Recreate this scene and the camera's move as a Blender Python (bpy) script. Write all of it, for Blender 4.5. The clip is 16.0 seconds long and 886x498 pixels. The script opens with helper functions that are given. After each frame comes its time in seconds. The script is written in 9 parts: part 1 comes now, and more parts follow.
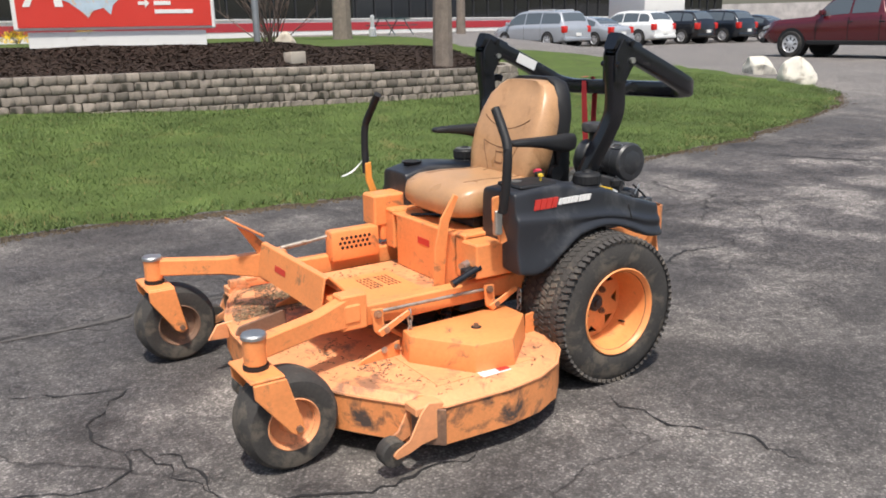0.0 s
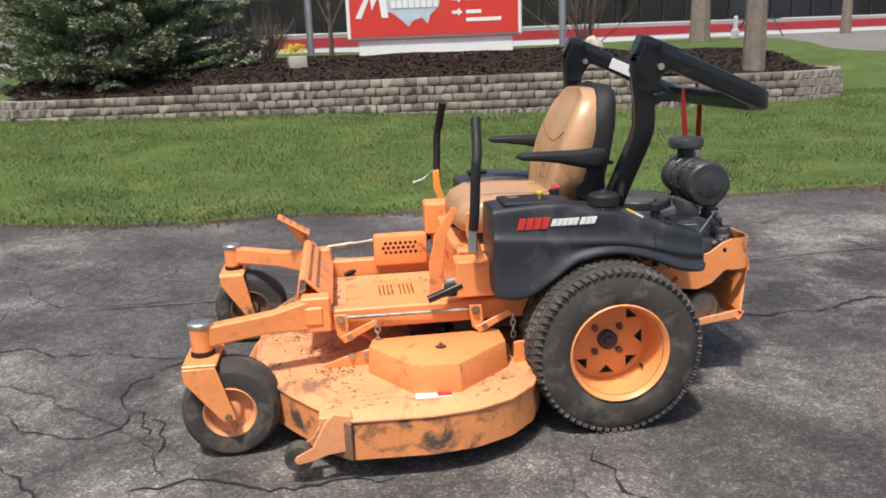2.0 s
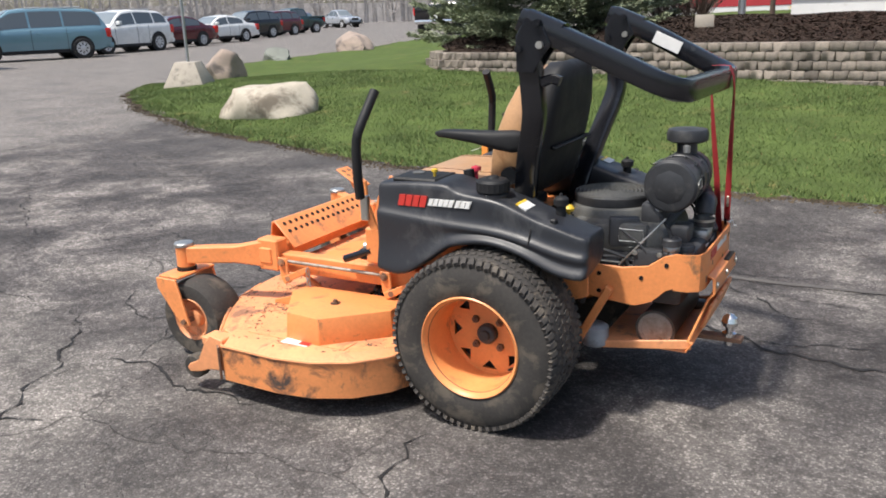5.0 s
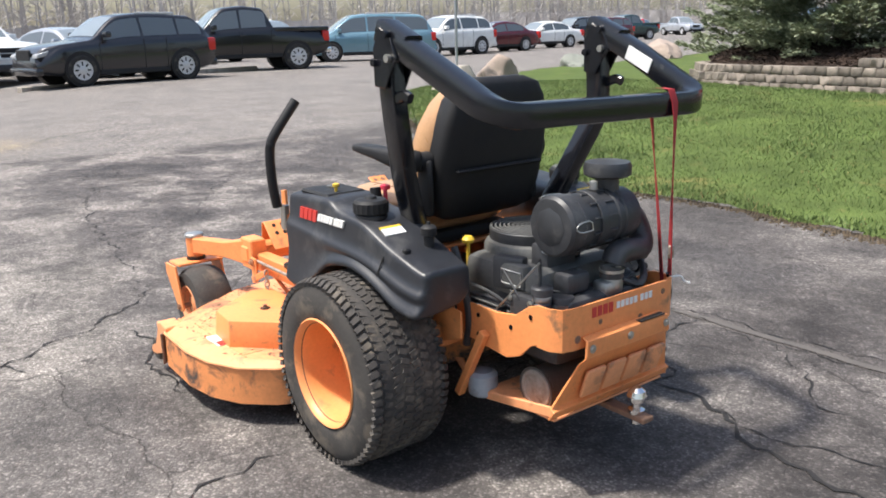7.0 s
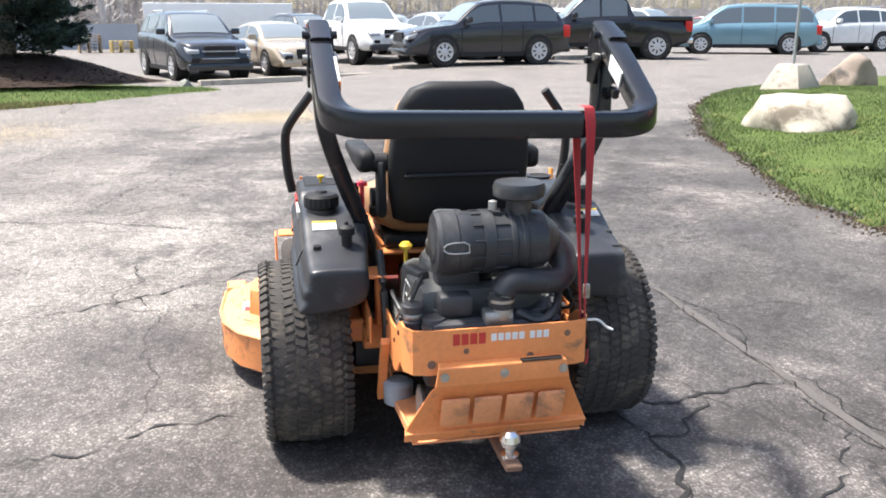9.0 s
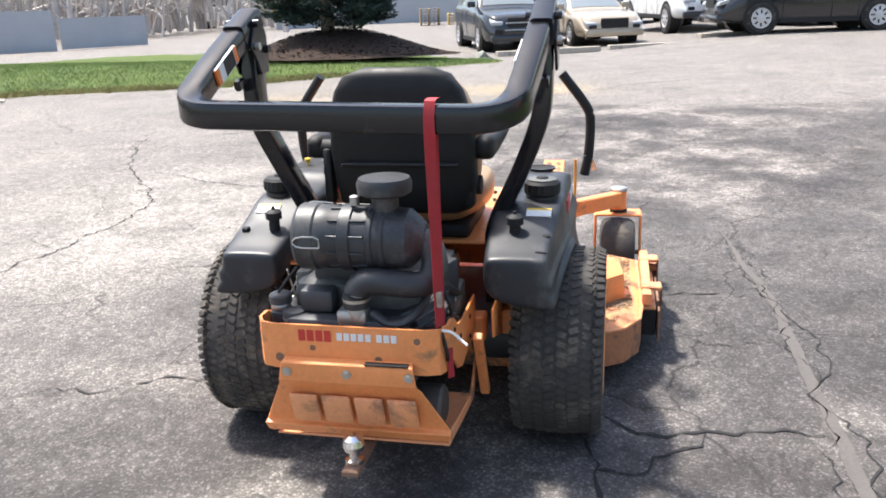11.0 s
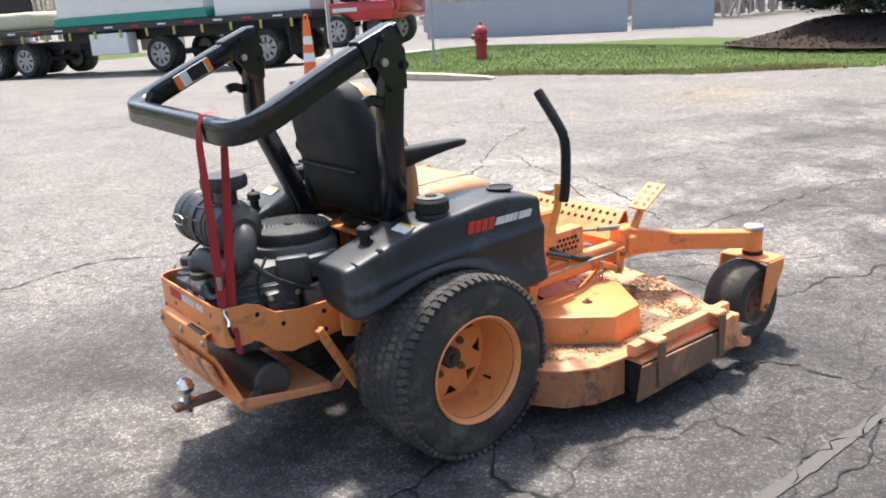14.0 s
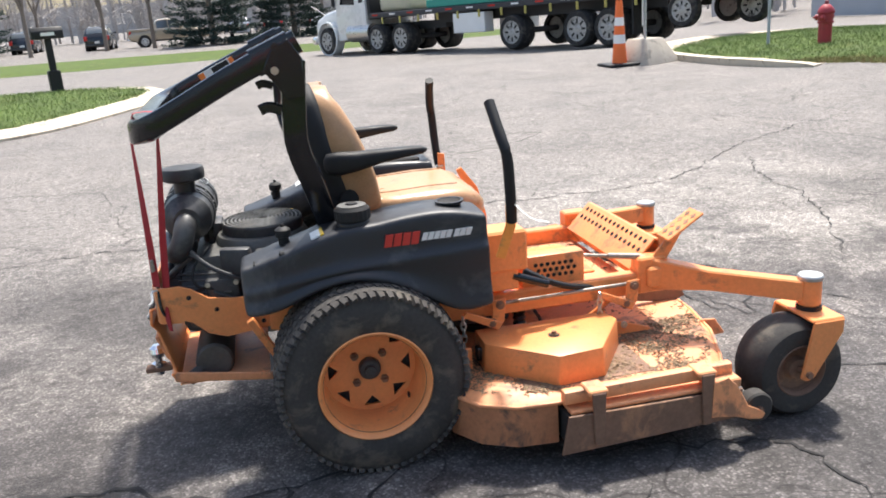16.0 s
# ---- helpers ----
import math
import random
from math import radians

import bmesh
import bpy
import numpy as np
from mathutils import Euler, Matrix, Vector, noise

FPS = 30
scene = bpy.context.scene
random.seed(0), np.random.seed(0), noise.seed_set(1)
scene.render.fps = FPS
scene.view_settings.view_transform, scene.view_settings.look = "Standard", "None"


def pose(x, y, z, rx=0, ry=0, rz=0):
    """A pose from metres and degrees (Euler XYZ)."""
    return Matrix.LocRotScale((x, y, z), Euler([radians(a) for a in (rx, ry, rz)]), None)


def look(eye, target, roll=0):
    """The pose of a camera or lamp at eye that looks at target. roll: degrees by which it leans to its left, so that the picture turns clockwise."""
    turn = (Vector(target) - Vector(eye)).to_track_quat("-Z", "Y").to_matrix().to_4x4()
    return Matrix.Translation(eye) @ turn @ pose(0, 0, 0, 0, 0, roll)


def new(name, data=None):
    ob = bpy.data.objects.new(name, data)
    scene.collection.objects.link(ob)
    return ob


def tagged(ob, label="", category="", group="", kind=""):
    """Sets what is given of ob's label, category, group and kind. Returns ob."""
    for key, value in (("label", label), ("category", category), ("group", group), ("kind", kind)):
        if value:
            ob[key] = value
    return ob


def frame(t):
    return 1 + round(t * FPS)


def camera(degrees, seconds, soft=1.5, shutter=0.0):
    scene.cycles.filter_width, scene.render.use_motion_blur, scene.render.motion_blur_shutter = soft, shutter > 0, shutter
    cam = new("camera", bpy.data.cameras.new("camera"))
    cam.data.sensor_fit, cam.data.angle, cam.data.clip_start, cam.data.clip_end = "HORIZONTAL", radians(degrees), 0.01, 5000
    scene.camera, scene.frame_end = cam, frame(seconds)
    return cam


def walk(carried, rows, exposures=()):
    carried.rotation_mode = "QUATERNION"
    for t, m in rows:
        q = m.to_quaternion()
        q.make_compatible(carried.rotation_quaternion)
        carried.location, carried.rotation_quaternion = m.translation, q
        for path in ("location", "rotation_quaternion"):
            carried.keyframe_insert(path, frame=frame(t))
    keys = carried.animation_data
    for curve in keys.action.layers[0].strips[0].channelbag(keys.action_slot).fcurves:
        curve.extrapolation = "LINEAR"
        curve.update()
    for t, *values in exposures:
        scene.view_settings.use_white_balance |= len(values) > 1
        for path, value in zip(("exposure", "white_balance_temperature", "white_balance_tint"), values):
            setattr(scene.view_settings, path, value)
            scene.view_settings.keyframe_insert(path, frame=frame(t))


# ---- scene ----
cam = camera(56.4, 16.0, 1.8)
PATH = [
    (0, (2.167, 2.759, 1.35), (1.128, 1.132, 0.829), -1.0),
    (0.5, (1.849, 2.878, 1.345), (0.968, 1.152, 0.851), -1.9),
    (1, (1.553, 3.032, 1.361), (0.863, 1.221, 0.867), -1.1),
    (1.5, (1.208, 3.044, 1.339), (0.765, 1.164, 0.819), -1.6),
    (2, (0.88, 3.109, 1.321), (0.654, 1.182, 0.832), -2.2),
    (2.5, (0.56, 3.163, 1.334), (0.516, 1.22, 0.859), -3.0),
    (3, (0.235, 3.088, 1.313), (0.334, 1.151, 0.823), -0.1),
    (3.2, (0.118, 3.076, 1.313), (0.292, 1.146, 0.819), -2.3),
    (5.3, (-1.265, 2.631, 1.305), (-0.208, 1.02, 0.769), -1.3),
    (5.5, (-1.343, 2.523, 1.286), (-0.212, 0.957, 0.769), -1.2),
    (6, (-1.584, 2.271, 1.306), (-0.353, 0.786, 0.778), -1.0),
    (6.5, (-1.88, 2.036, 1.296), (-0.462, 0.736, 0.747), -1.7),
    (7, (-2.056, 1.742, 1.28), (-0.529, 0.556, 0.77), -1.4),
    (7.5, (-2.217, 1.463, 1.302), (-0.559, 0.471, 0.786), -2.2),
    (8, (-2.435, 1.19, 1.309), (-0.665, 0.435, 0.767), -1.6),
    (8.5, (-2.475, 0.875, 1.285), (-0.646, 0.273, 0.742), -1.1),
    (9, (-2.543, 0.551, 1.308), (-0.653, 0.161, 0.78), 0.1),
    (9.5, (-2.601, 0.236, 1.334), (-0.691, 0.11, 0.753), -1.7),
    (9.7, (-2.586, 0.127, 1.321), (-0.67, 0.078, 0.751), -1.2),
    (11.8, (-2.317, -1.165, 1.338), (-0.573, -0.358, 0.782), -2.8),
    (12, (-2.287, -1.305, 1.338), (-0.598, -0.376, 0.805), -2.5),
    (12.5, (-2.182, -1.628, 1.339), (-0.607, -0.511, 0.819), -2.4),
    (13, (-1.934, -1.863, 1.322), (-0.465, -0.631, 0.753), -0.6),
    (13.5, (-1.725, -2.137, 1.336), (-0.365, -0.773, 0.799), -2.5),
    (14, (-1.473, -2.36, 1.361), (-0.294, -0.85, 0.788), -3.2),
    (14.5, (-1.124, -2.494, 1.356), (-0.11, -0.867, 0.785), -3.3),
    (15, (-0.808, -2.69, 1.363), (0.015, -0.966, 0.771), -2.7),
    (15.5, (-0.535, -2.835, 1.368), (0.084, -1.022, 0.792), -3.5),
    (16, (-0.226, -2.839, 1.36), (0.163, -0.962, 0.789), -4.1),
]
# the exposure opens up as the camera comes round behind the mower
EXPOSURES = [(0.0, 0.08), (1.0, 0.02), (2.0, 0.04), (3.0, 0.14), (5.5, 0.20), (6.5, 0.40), (7.0, 0.55), (7.5, 0.78), (8.0, 0.97), (9.0, 1.04), (9.7, 1.08), (12.0, 1.08), (13.0, 1.00), (14.5, 0.92), (16.0, 0.80)]
walk(cam, [(t, look(eye, target, roll)) for t, eye, target, roll in PATH], EXPOSURES)

# ---------------------------------------------------------------- world, sun, exposure
SUN = Vector((0.23, 0.40, 1.0)).normalized()
world = bpy.data.worlds.new("sky")
scene.world = world
world.use_nodes = True
wn = world.node_tree
sky = wn.nodes.new("ShaderNodeTexSky")
sky.sky_type = "NISHITA"
sky.sun_disc = False
sky.sun_elevation = math.asin(SUN.z)
sky.sun_rotation = math.atan2(SUN.x, SUN.y)
sky.air_density, sky.dust_density, sky.ozone_density = 1.2, 3.0, 1.0
wn.nodes["Background"].inputs["Strength"].default_value = 0.15
wn.links.new(sky.outputs[0], wn.nodes["Background"].inputs["Color"])
sun = new("sun", bpy.data.lights.new("sun", "SUN"))
sun.data.energy, sun.data.angle, sun.data.color = 4.7, radians(4.6), (1.0, 0.955, 0.89)
sun.matrix_world = look(SUN * 50, (0, 0, 0))
scene.view_settings.exposure = 0.0

# ---------------------------------------------------------------- materials


def nodes_of(name):
    m = bpy.data.materials.new(name)
    m.use_nodes = True
    t = m.node_tree
    return m, t, t.nodes["Principled BSDF"]


def noise_node(t, scale, detail=4.0, rough=0.55, vec=None, dist=0.0):
    n = t.nodes.new("ShaderNodeTexNoise")
    n.inputs["Scale"].default_value, n.inputs["Detail"].default_value = scale, detail
    n.inputs["Roughness"].default_value, n.inputs["Distortion"].default_value = rough, dist
    if vec is not None:
        t.links.new(vec, n.inputs["Vector"])
    return n.outputs[0]


def ramp(t, fac, stops):
    r = t.nodes.new("ShaderNodeValToRGB")
    e = r.color_ramp.elements
    while len(e) < len(stops):
        e.new(0.5)
    for el, (p, c) in zip(e, stops):
        el.position = p
        el.color = (*c, 1) if isinstance(c, tuple) else (c, c, c, 1)
    t.links.new(fac, r.inputs[0])
    return r.outputs[0]


def blend(t, fac, a, b, mode="MIX"):
    x = t.nodes.new("ShaderNodeMix")
    x.data_type, x.blend_type = "RGBA", mode
    for sock, v in ((x.inputs[0], fac), (x.inputs[6], a), (x.inputs[7], b)):
        if isinstance(v, (int, float)):
            sock.default_value = v
        elif isinstance(v, tuple):
            sock.default_value = (*v, 1)
        else:
            t.links.new(v, sock)
    return x.outputs[2]


def maths(t, op, a, b=0.0, c=0.0):
    x = t.nodes.new("ShaderNodeMath")
    x.operation = op
    for sock, v in zip(x.inputs, (a, b, c)):
        if isinstance(v, (int, float)):
            sock.default_value = v
        else:
            t.links.new(v, sock)
    return x.outputs[0]


def coords(t):
    return t.nodes.new("ShaderNodeTexCoord").outputs["Object"]


def bump(t, p, height, strength, dist=0.01):
    b = t.nodes.new("ShaderNodeBump")
    b.inputs["Strength"].default_value, b.inputs["Distance"].default_value = strength, dist
    t.links.new(height, b.inputs["Height"])
    t.links.new(b.outputs[0], p.inputs["Normal"])


def surface(name, col, rough=0.6, metal=0.0, vary=0.25, scale=12.0, grain=90.0, relief=0.15, dirt=None, dirt_at=0.62, dirt_scale=5.0, spec=0.5, coat=0.0, per_piece=0.0, rough2=None):
    """Base colour with broad and fine variation, patches of dirt or wear, and fine relief."""
    m, t, p = nodes_of(name)
    v = coords(t)
    big, fine = noise_node(t, scale, 5, 0.6, v), noise_node(t, grain, 3, 0.6, v)
    dark, light = tuple(c * (1 - vary) for c in col), tuple(min(1, c * (1 + vary)) for c in col)
    c = ramp(t, big, [(0.28, dark), (0.72, light)])
    c = blend(t, 0.35, c, ramp(t, fine, [(0.3, dark), (0.7, light)]))
    if per_piece:
        r = t.nodes.new("ShaderNodeObjectInfo").outputs["Random"]
        k = maths(t, "MULTIPLY_ADD", r, 2 * per_piece, 1 - per_piece)
        c = blend(t, 1.0, c, k, "MULTIPLY")
    if dirt:
        d = noise_node(t, dirt_scale, 7, 0.68, v, 0.4)
        c = blend(t, ramp(t, d, [(dirt_at - 0.05, 0.0), (dirt_at + 0.06, 1.0)]), c, dirt)
    t.links.new(c, p.inputs["Base Color"])
    lo, hi = (rough * 0.82, min(1, rough * 1.18)) if rough2 is None else (rough, rough2)
    t.links.new(ramp(t, big, [(0.3, lo), (0.7, hi)]), p.inputs["Roughness"])
    p.inputs["Metallic"].default_value = metal
    p.inputs["Specular IOR Level"].default_value = spec
    p.inputs["Coat Weight"].default_value = coat
    p.inputs["Coat Roughness"].default_value = 0.08
    if relief:
        bump(t, p, blend(t, 0.5, big, fine), relief, 0.004)
    return m


def asphalt_material():
    m, t, p = nodes_of("worn_asphalt")
    v = coords(t)
    xyz = t.nodes.new("ShaderNodeSeparateXYZ")
    t.links.new(v, xyz.inputs[0])
    x, y = xyz.outputs[0], xyz.outputs[1]
    wide, mid = noise_node(t, 0.35, 5, 0.6, v, 0.5), noise_node(t, 1.3, 9, 0.66, v, 0.2)
    speck, grit = noise_node(t, 22.0, 6, 0.7, v), noise_node(t, 170.0, 2, 0.7, v)
    stones = t.nodes.new("ShaderNodeTexVoronoi")
    stones.inputs["Scale"].default_value = 125.0
    t.links.new(v, stones.inputs["Vector"])
    tone = t.nodes.new("ShaderNodeSeparateColor")
    t.links.new(stones.outputs["Color"], tone.inputs[0])
    wob = maths(t, "MULTIPLY_ADD", noise_node(t, 1.1, 6, 0.6, v, 0.4), 1.5, -0.75)

    def between(c, lo, hi, soft):
        a = maths(t, "MULTIPLY_ADD", maths(t, "ADD", c, wob), 1 / soft, -lo / soft)
        b = maths(t, "MULTIPLY_ADD", maths(t, "ADD", c, wob), -1 / soft, hi / soft)
        k = maths(t, "MINIMUM", a, b)
        k = maths(t, "MINIMUM", maths(t, "MAXIMUM", k, 0.0), 1.0)
        return k
    # newer dark strip along the lawn, paler old pavement in the open lot
    d = maths(t, "ADD", maths(t, "MULTIPLY_ADD", wide, 2.6, -1.3), y)
    e = maths(t, "ADD", maths(t, "MULTIPLY_ADD", wide, 3.0, -1.5), x)
    old = maths(t, "MAXIMUM", ramp(t, maths(t, "MULTIPLY_ADD", d, 0.25, 0.25), [(0.30, 0.0), (0.95, 1.0)]), ramp(t, maths(t, "MULTIPLY_ADD", e, 0.5, -3.0), [(0.35, 0.0), (0.65, 1.0)]))
    west = ramp(t, maths(t, "MULTIPLY_ADD", e, -0.1, -0.5), [(0.2, 0.0), (0.6, 1.0)])
    old = maths(t, "MAXIMUM", old, west)
    young = ramp(t, mid, [(0.36, (0.046, 0.041, 0.039)), (0.49, (0.102, 0.092, 0.087)), (0.60, (0.225, 0.204, 0.186))])
    aged = ramp(t, mid, [(0.32, (0.158, 0.144, 0.132)), (0.50, (0.200, 0.182, 0.167)), (0.68, (0.238, 0.217, 0.198))])
    c = blend(t, old, young, aged)
    # coarse darker patch where machines stand, and the damp edge of the lawn
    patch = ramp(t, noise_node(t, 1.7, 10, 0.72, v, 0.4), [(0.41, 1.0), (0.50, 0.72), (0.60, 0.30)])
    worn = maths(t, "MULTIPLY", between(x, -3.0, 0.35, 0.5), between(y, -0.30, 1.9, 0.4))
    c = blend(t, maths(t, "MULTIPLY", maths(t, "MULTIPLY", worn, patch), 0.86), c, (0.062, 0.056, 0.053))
    c = blend(t, maths(t, "MULTIPLY", maths(t, "MULTIPLY", between(y, -4.5, -1.7, 0.7), between(x, -9.0, 7.5, 1.0)), maths(t, "MULTIPLY", patch, 0.82)), c, (0.082, 0.075, 0.071))
    # right of the mower: its broad shadow painted in together with darker asphalt
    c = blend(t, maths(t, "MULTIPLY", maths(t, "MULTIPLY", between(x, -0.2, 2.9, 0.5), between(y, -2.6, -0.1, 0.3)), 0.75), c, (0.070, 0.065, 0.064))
    # pale, worn-out surface where the binder has gone
    bare = maths(t, "MULTIPLY", between(x, 0.7, 3.8, 0.7), between(y, 0.3, 3.2, 0.7))
    c = blend(t, maths(t, "MULTIPLY", bare, ramp(t, noise_node(t, 2.3, 8, 0.65, v, 0.6), [(0.38, 0.0), (0.54, 0.85)])), c, (0.280, 0.256, 0.230))
    c = blend(t, 1.0, c, ramp(t, speck, [(0.36, 0.70), (0.50, 1.0), (0.64, 1.28)]), "MULTIPLY")
    # dark stains with soft, torn outlines
    keep = maths(t, "MULTIPLY_ADD", old, -0.62, 1.0)
    c = blend(t, keep, c, ramp(t, noise_node(t, 0.9, 8, 0.62, v, 0.8), [(0.36, 0.66), (0.47, 0.98), (0.64, 1.12)]), "MULTIPLY")
    c = blend(t, keep, c, ramp(t, noise_node(t, 4.2, 6, 0.6, v, 0.5), [(0.33, 0.74), (0.46, 1.0), (0.66, 1.10)]), "MULTIPLY")
    # single stones of the aggregate, dark binder between them
    chip = maths(t, "MULTIPLY_ADD", maths(t, "POWER", tone.outputs[0], 4.0), 1.10, 0.78)
    c = blend(t, 1.0, c, chip, "MULTIPLY")
    c = blend(t, ramp(t, stones.outputs["Distance"], [(0.42, 0.0), (0.72, 0.40)]), c, (0.040, 0.037, 0.036))
    c = blend(t, 0.6, c, ramp(t, grit, [(0.34, 0.72), (0.5, 1.0), (0.66, 1.28)]), "MULTIPLY")
    # net of fine cracks, at three sizes, bent by noise
    bent = t.nodes.new("ShaderNodeVectorMath")
    bent.operation = "MULTIPLY_ADD"
    nz = t.nodes.new("ShaderNodeTexNoise")
    nz.inputs["Scale"].default_value, nz.inputs["Detail"].default_value = 2.6, 8
    t.links.new(v, nz.inputs["Vector"])
    t.links.new(nz.outputs["Color"], bent.inputs[0])
    bent.inputs[1].default_value = (0.42, 0.42, 0.0)
    t.links.new(v, bent.inputs[2])
    lines = 0.0
    for scale, width, dark, seen in ((0.55, 0.0040, 0.75, 0.40), (1.35, 0.0060, 0.70, 0.47), (3.4, 0.0100, 0.55, 0.53), (8.5, 0.0240, 0.50, 0.51)):
        vo = t.nodes.new("ShaderNodeTexVoronoi")
        vo.feature = "DISTANCE_TO_EDGE"
        vo.inputs["Scale"].default_value = scale
        t.links.new(bent.outputs[0], vo.inputs["Vector"])
        line = ramp(t, vo.outputs[0], [(0.0, 1.0), (width, 0.0)])
        line = maths(t, "MULTIPLY", line, ramp(t, noise_node(t, scale * 1.3, 3, 0.5, v), [(seen, 0.0), (seen + 0.12, 1.0)]))
        line = maths(t, "MULTIPLY", line, maths(t, "SUBTRACT", 1.0, worn))
        c = blend(t, maths(t, "MULTIPLY", line, dark), c, (0.016, 0.014, 0.014))
        lines = maths(t, "MAXIMUM", lines, line)
    t.links.new(c, p.inputs["Base Color"])
    t.links.new(ramp(t, mid, [(0.3, 0.66), (0.7, 0.88)]), p.inputs["Roughness"])
    p.inputs["Specular IOR Level"].default_value = 0.22
    h = maths(t, "ADD", maths(t, "MULTIPLY", grit, 0.5), maths(t, "MULTIPLY", stones.outputs["Distance"], -0.8))
    h = maths(t, "SUBTRACT", h, maths(t, "MULTIPLY", lines, 1.5))
    bump(t, p, maths(t, "ADD", h, maths(t, "MULTIPLY", speck, 0.6)), 0.5, 0.005)
    return m


def glass_material(name, tint, rough=0.04):
    m, t, p = nodes_of(name)
    p.inputs["Base Color"].default_value = (*tint, 1)
    p.inputs["Roughness"].default_value = rough
    p.inputs["Specular IOR Level"].default_value = 0.9
    return m


def leaf_material(name, a, b, rough=0.6):
    m, t, p = nodes_of(name)
    g = t.nodes.new("ShaderNodeNewGeometry")
    n = noise_node(t, 1.1, 4, 0.6, coords(t))
    c = blend(t, g.outputs["Random Per Island"], a, b)
    c = blend(t, 0.7, c, ramp(t, n, [(0.3, 0.55), (0.7, 1.25)]), "MULTIPLY")
    t.links.new(c, p.inputs["Base Color"])
    p.inputs["Roughness"].default_value = rough
    p.inputs["Specular IOR Level"].default_value = 0.25
    return m


ASPHALT = asphalt_material()
CRACK = surface("crack_fill", (0.014, 0.013, 0.013), 0.9, vary=0.4, relief=0.4)
GROOVE = surface("sealed_seam", (0.088, 0.079, 0.072), 0.8, vary=0.35, scale=6, relief=0.4)
CONCRETE = surface("concrete", (0.39, 0.345, 0.285), 0.85, vary=0.22, scale=4, dirt=(0.22, 0.20, 0.17), dirt_at=0.6, relief=0.35)
KERB = surface("kerb_concrete", (0.50, 0.43, 0.33), 0.85, vary=0.2, scale=3, dirt=(0.27, 0.22, 0.16), dirt_at=0.6, relief=0.35)
LAWN = surface("lawn_soil", (0.075, 0.105, 0.030), 0.95, vary=0.5, scale=2.2, grain=60, relief=0.8, dirt=(0.15, 0.135, 0.05), dirt_at=0.63, dirt_scale=1.7, spec=0.1)
GRASS = leaf_material("grass_blade", (0.080, 0.130, 0.036), (0.155, 0.200, 0.070), 0.7)
GRASS_LIGHT = leaf_material("light_grass_blade", (0.135, 0.205, 0.055), (0.240, 0.300, 0.110), 0.7)
STRAW = leaf_material("dry_grass", (0.30, 0.24, 0.10), (0.20, 0.15, 0.07), 0.8)
MULCH = surface("bark_mulch", (0.045, 0.030, 0.023), 0.95, vary=0.6, scale=14, grain=55, relief=1.0, spec=0.15)
CHIP = leaf_material("bark_chip", (0.054, 0.036, 0.027), (0.034, 0.024, 0.019), 0.95)
BLOCK = surface("split_face_block", (0.200, 0.170, 0.140), 0.92, vary=0.42, scale=9, grain=70, relief=1.0, per_piece=0.42, dirt=(0.13, 0.11, 0.10), dirt_at=0.62, dirt_scale=8)
SPRUCE = leaf_material("spruce_needles", (0.145, 0.180, 0.105), (0.310, 0.340, 0.220), 0.6)
SPRUCE_DARK = leaf_material("dark_spruce_needles", (0.022, 0.040, 0.034), (0.055, 0.085, 0.068), 0.6)
BARK = surface("bark", (0.19, 0.155, 0.125), 0.9, vary=0.4, scale=7, grain=40, relief=0.9)
TWIG = surface("bare_twig", (0.13, 0.095, 0.075), 0.9, vary=0.35, scale=3, relief=0.0)
# distance haze is painted into this pale grey-brown
WOODS_HAZED = surface("far_woods", (0.42, 0.39, 0.37), 0.95, vary=0.4, scale=0.5, grain=6, relief=0.0)
SAND = leaf_material("pale_sand", (0.52, 0.42, 0.28), (0.40, 0.33, 0.23), 0.95)
SOIL = leaf_material("loose_soil", (0.120, 0.090, 0.058), (0.055, 0.044, 0.034), 0.95)
STONE_WHITE = surface("pale_limestone", (0.47, 0.415, 0.33), 0.9, vary=0.3, scale=3.5, dirt=(0.20, 0.165, 0.125), dirt_at=0.535, dirt_scale=2.2, relief=0.8)
STONE_PALE = surface("white_limestone", (0.60, 0.56, 0.48), 0.9, vary=0.22, scale=4, dirt=(0.25, 0.22, 0.18), dirt_at=0.58, dirt_scale=2.6, relief=0.8)
STONE_PINK = surface("pink_granite", (0.31, 0.245, 0.20), 0.85, vary=0.3, scale=4, dirt=(0.12, 0.10, 0.09), dirt_at=0.58, dirt_scale=2.5, relief=0.8)
STONE_GREY = surface("grey_fieldstone", (0.19, 0.20, 0.17), 0.85, vary=0.3, scale=4, dirt=(0.08, 0.09, 0.07), dirt_at=0.56, dirt_scale=2.5, relief=0.8)
WHITE_PAINT = surface("white_paint", (0.78, 0.77, 0.74), 0.55, vary=0.05, scale=3, relief=0.05, dirt=(0.6, 0.57, 0.5), dirt_at=0.66)
RED_PAINT = surface("red_sign_face", (0.62, 0.045, 0.030), 0.4, vary=0.06, scale=2, relief=0.0)
RED_DEEP = surface("red_stripe", (0.42, 0.035, 0.045), 0.6, vary=0.1, scale=1, relief=0.0)
STEEL = surface("galvanised_steel", (0.42, 0.43, 0.44), 0.45, 0.8, vary=0.15, scale=6, relief=0.05)
FENCE_FABRIC = surface("grey_screen_fabric", (0.36, 0.38, 0.41), 0.85, vary=0.1, scale=1.2, grain=30, relief=0.1)
DARK_GLASS = glass_material("dark_window_glass", (0.012, 0.014, 0.016))
CAR_GLASS = glass_material("tinted_car_glass", (0.085, 0.100, 0.110), 0.03)
# base colour lifted to paint in the light seen through the windscreen
WINDSCREEN = glass_material("windscreen_painted_light", (0.19, 0.22, 0.235), 0.05)
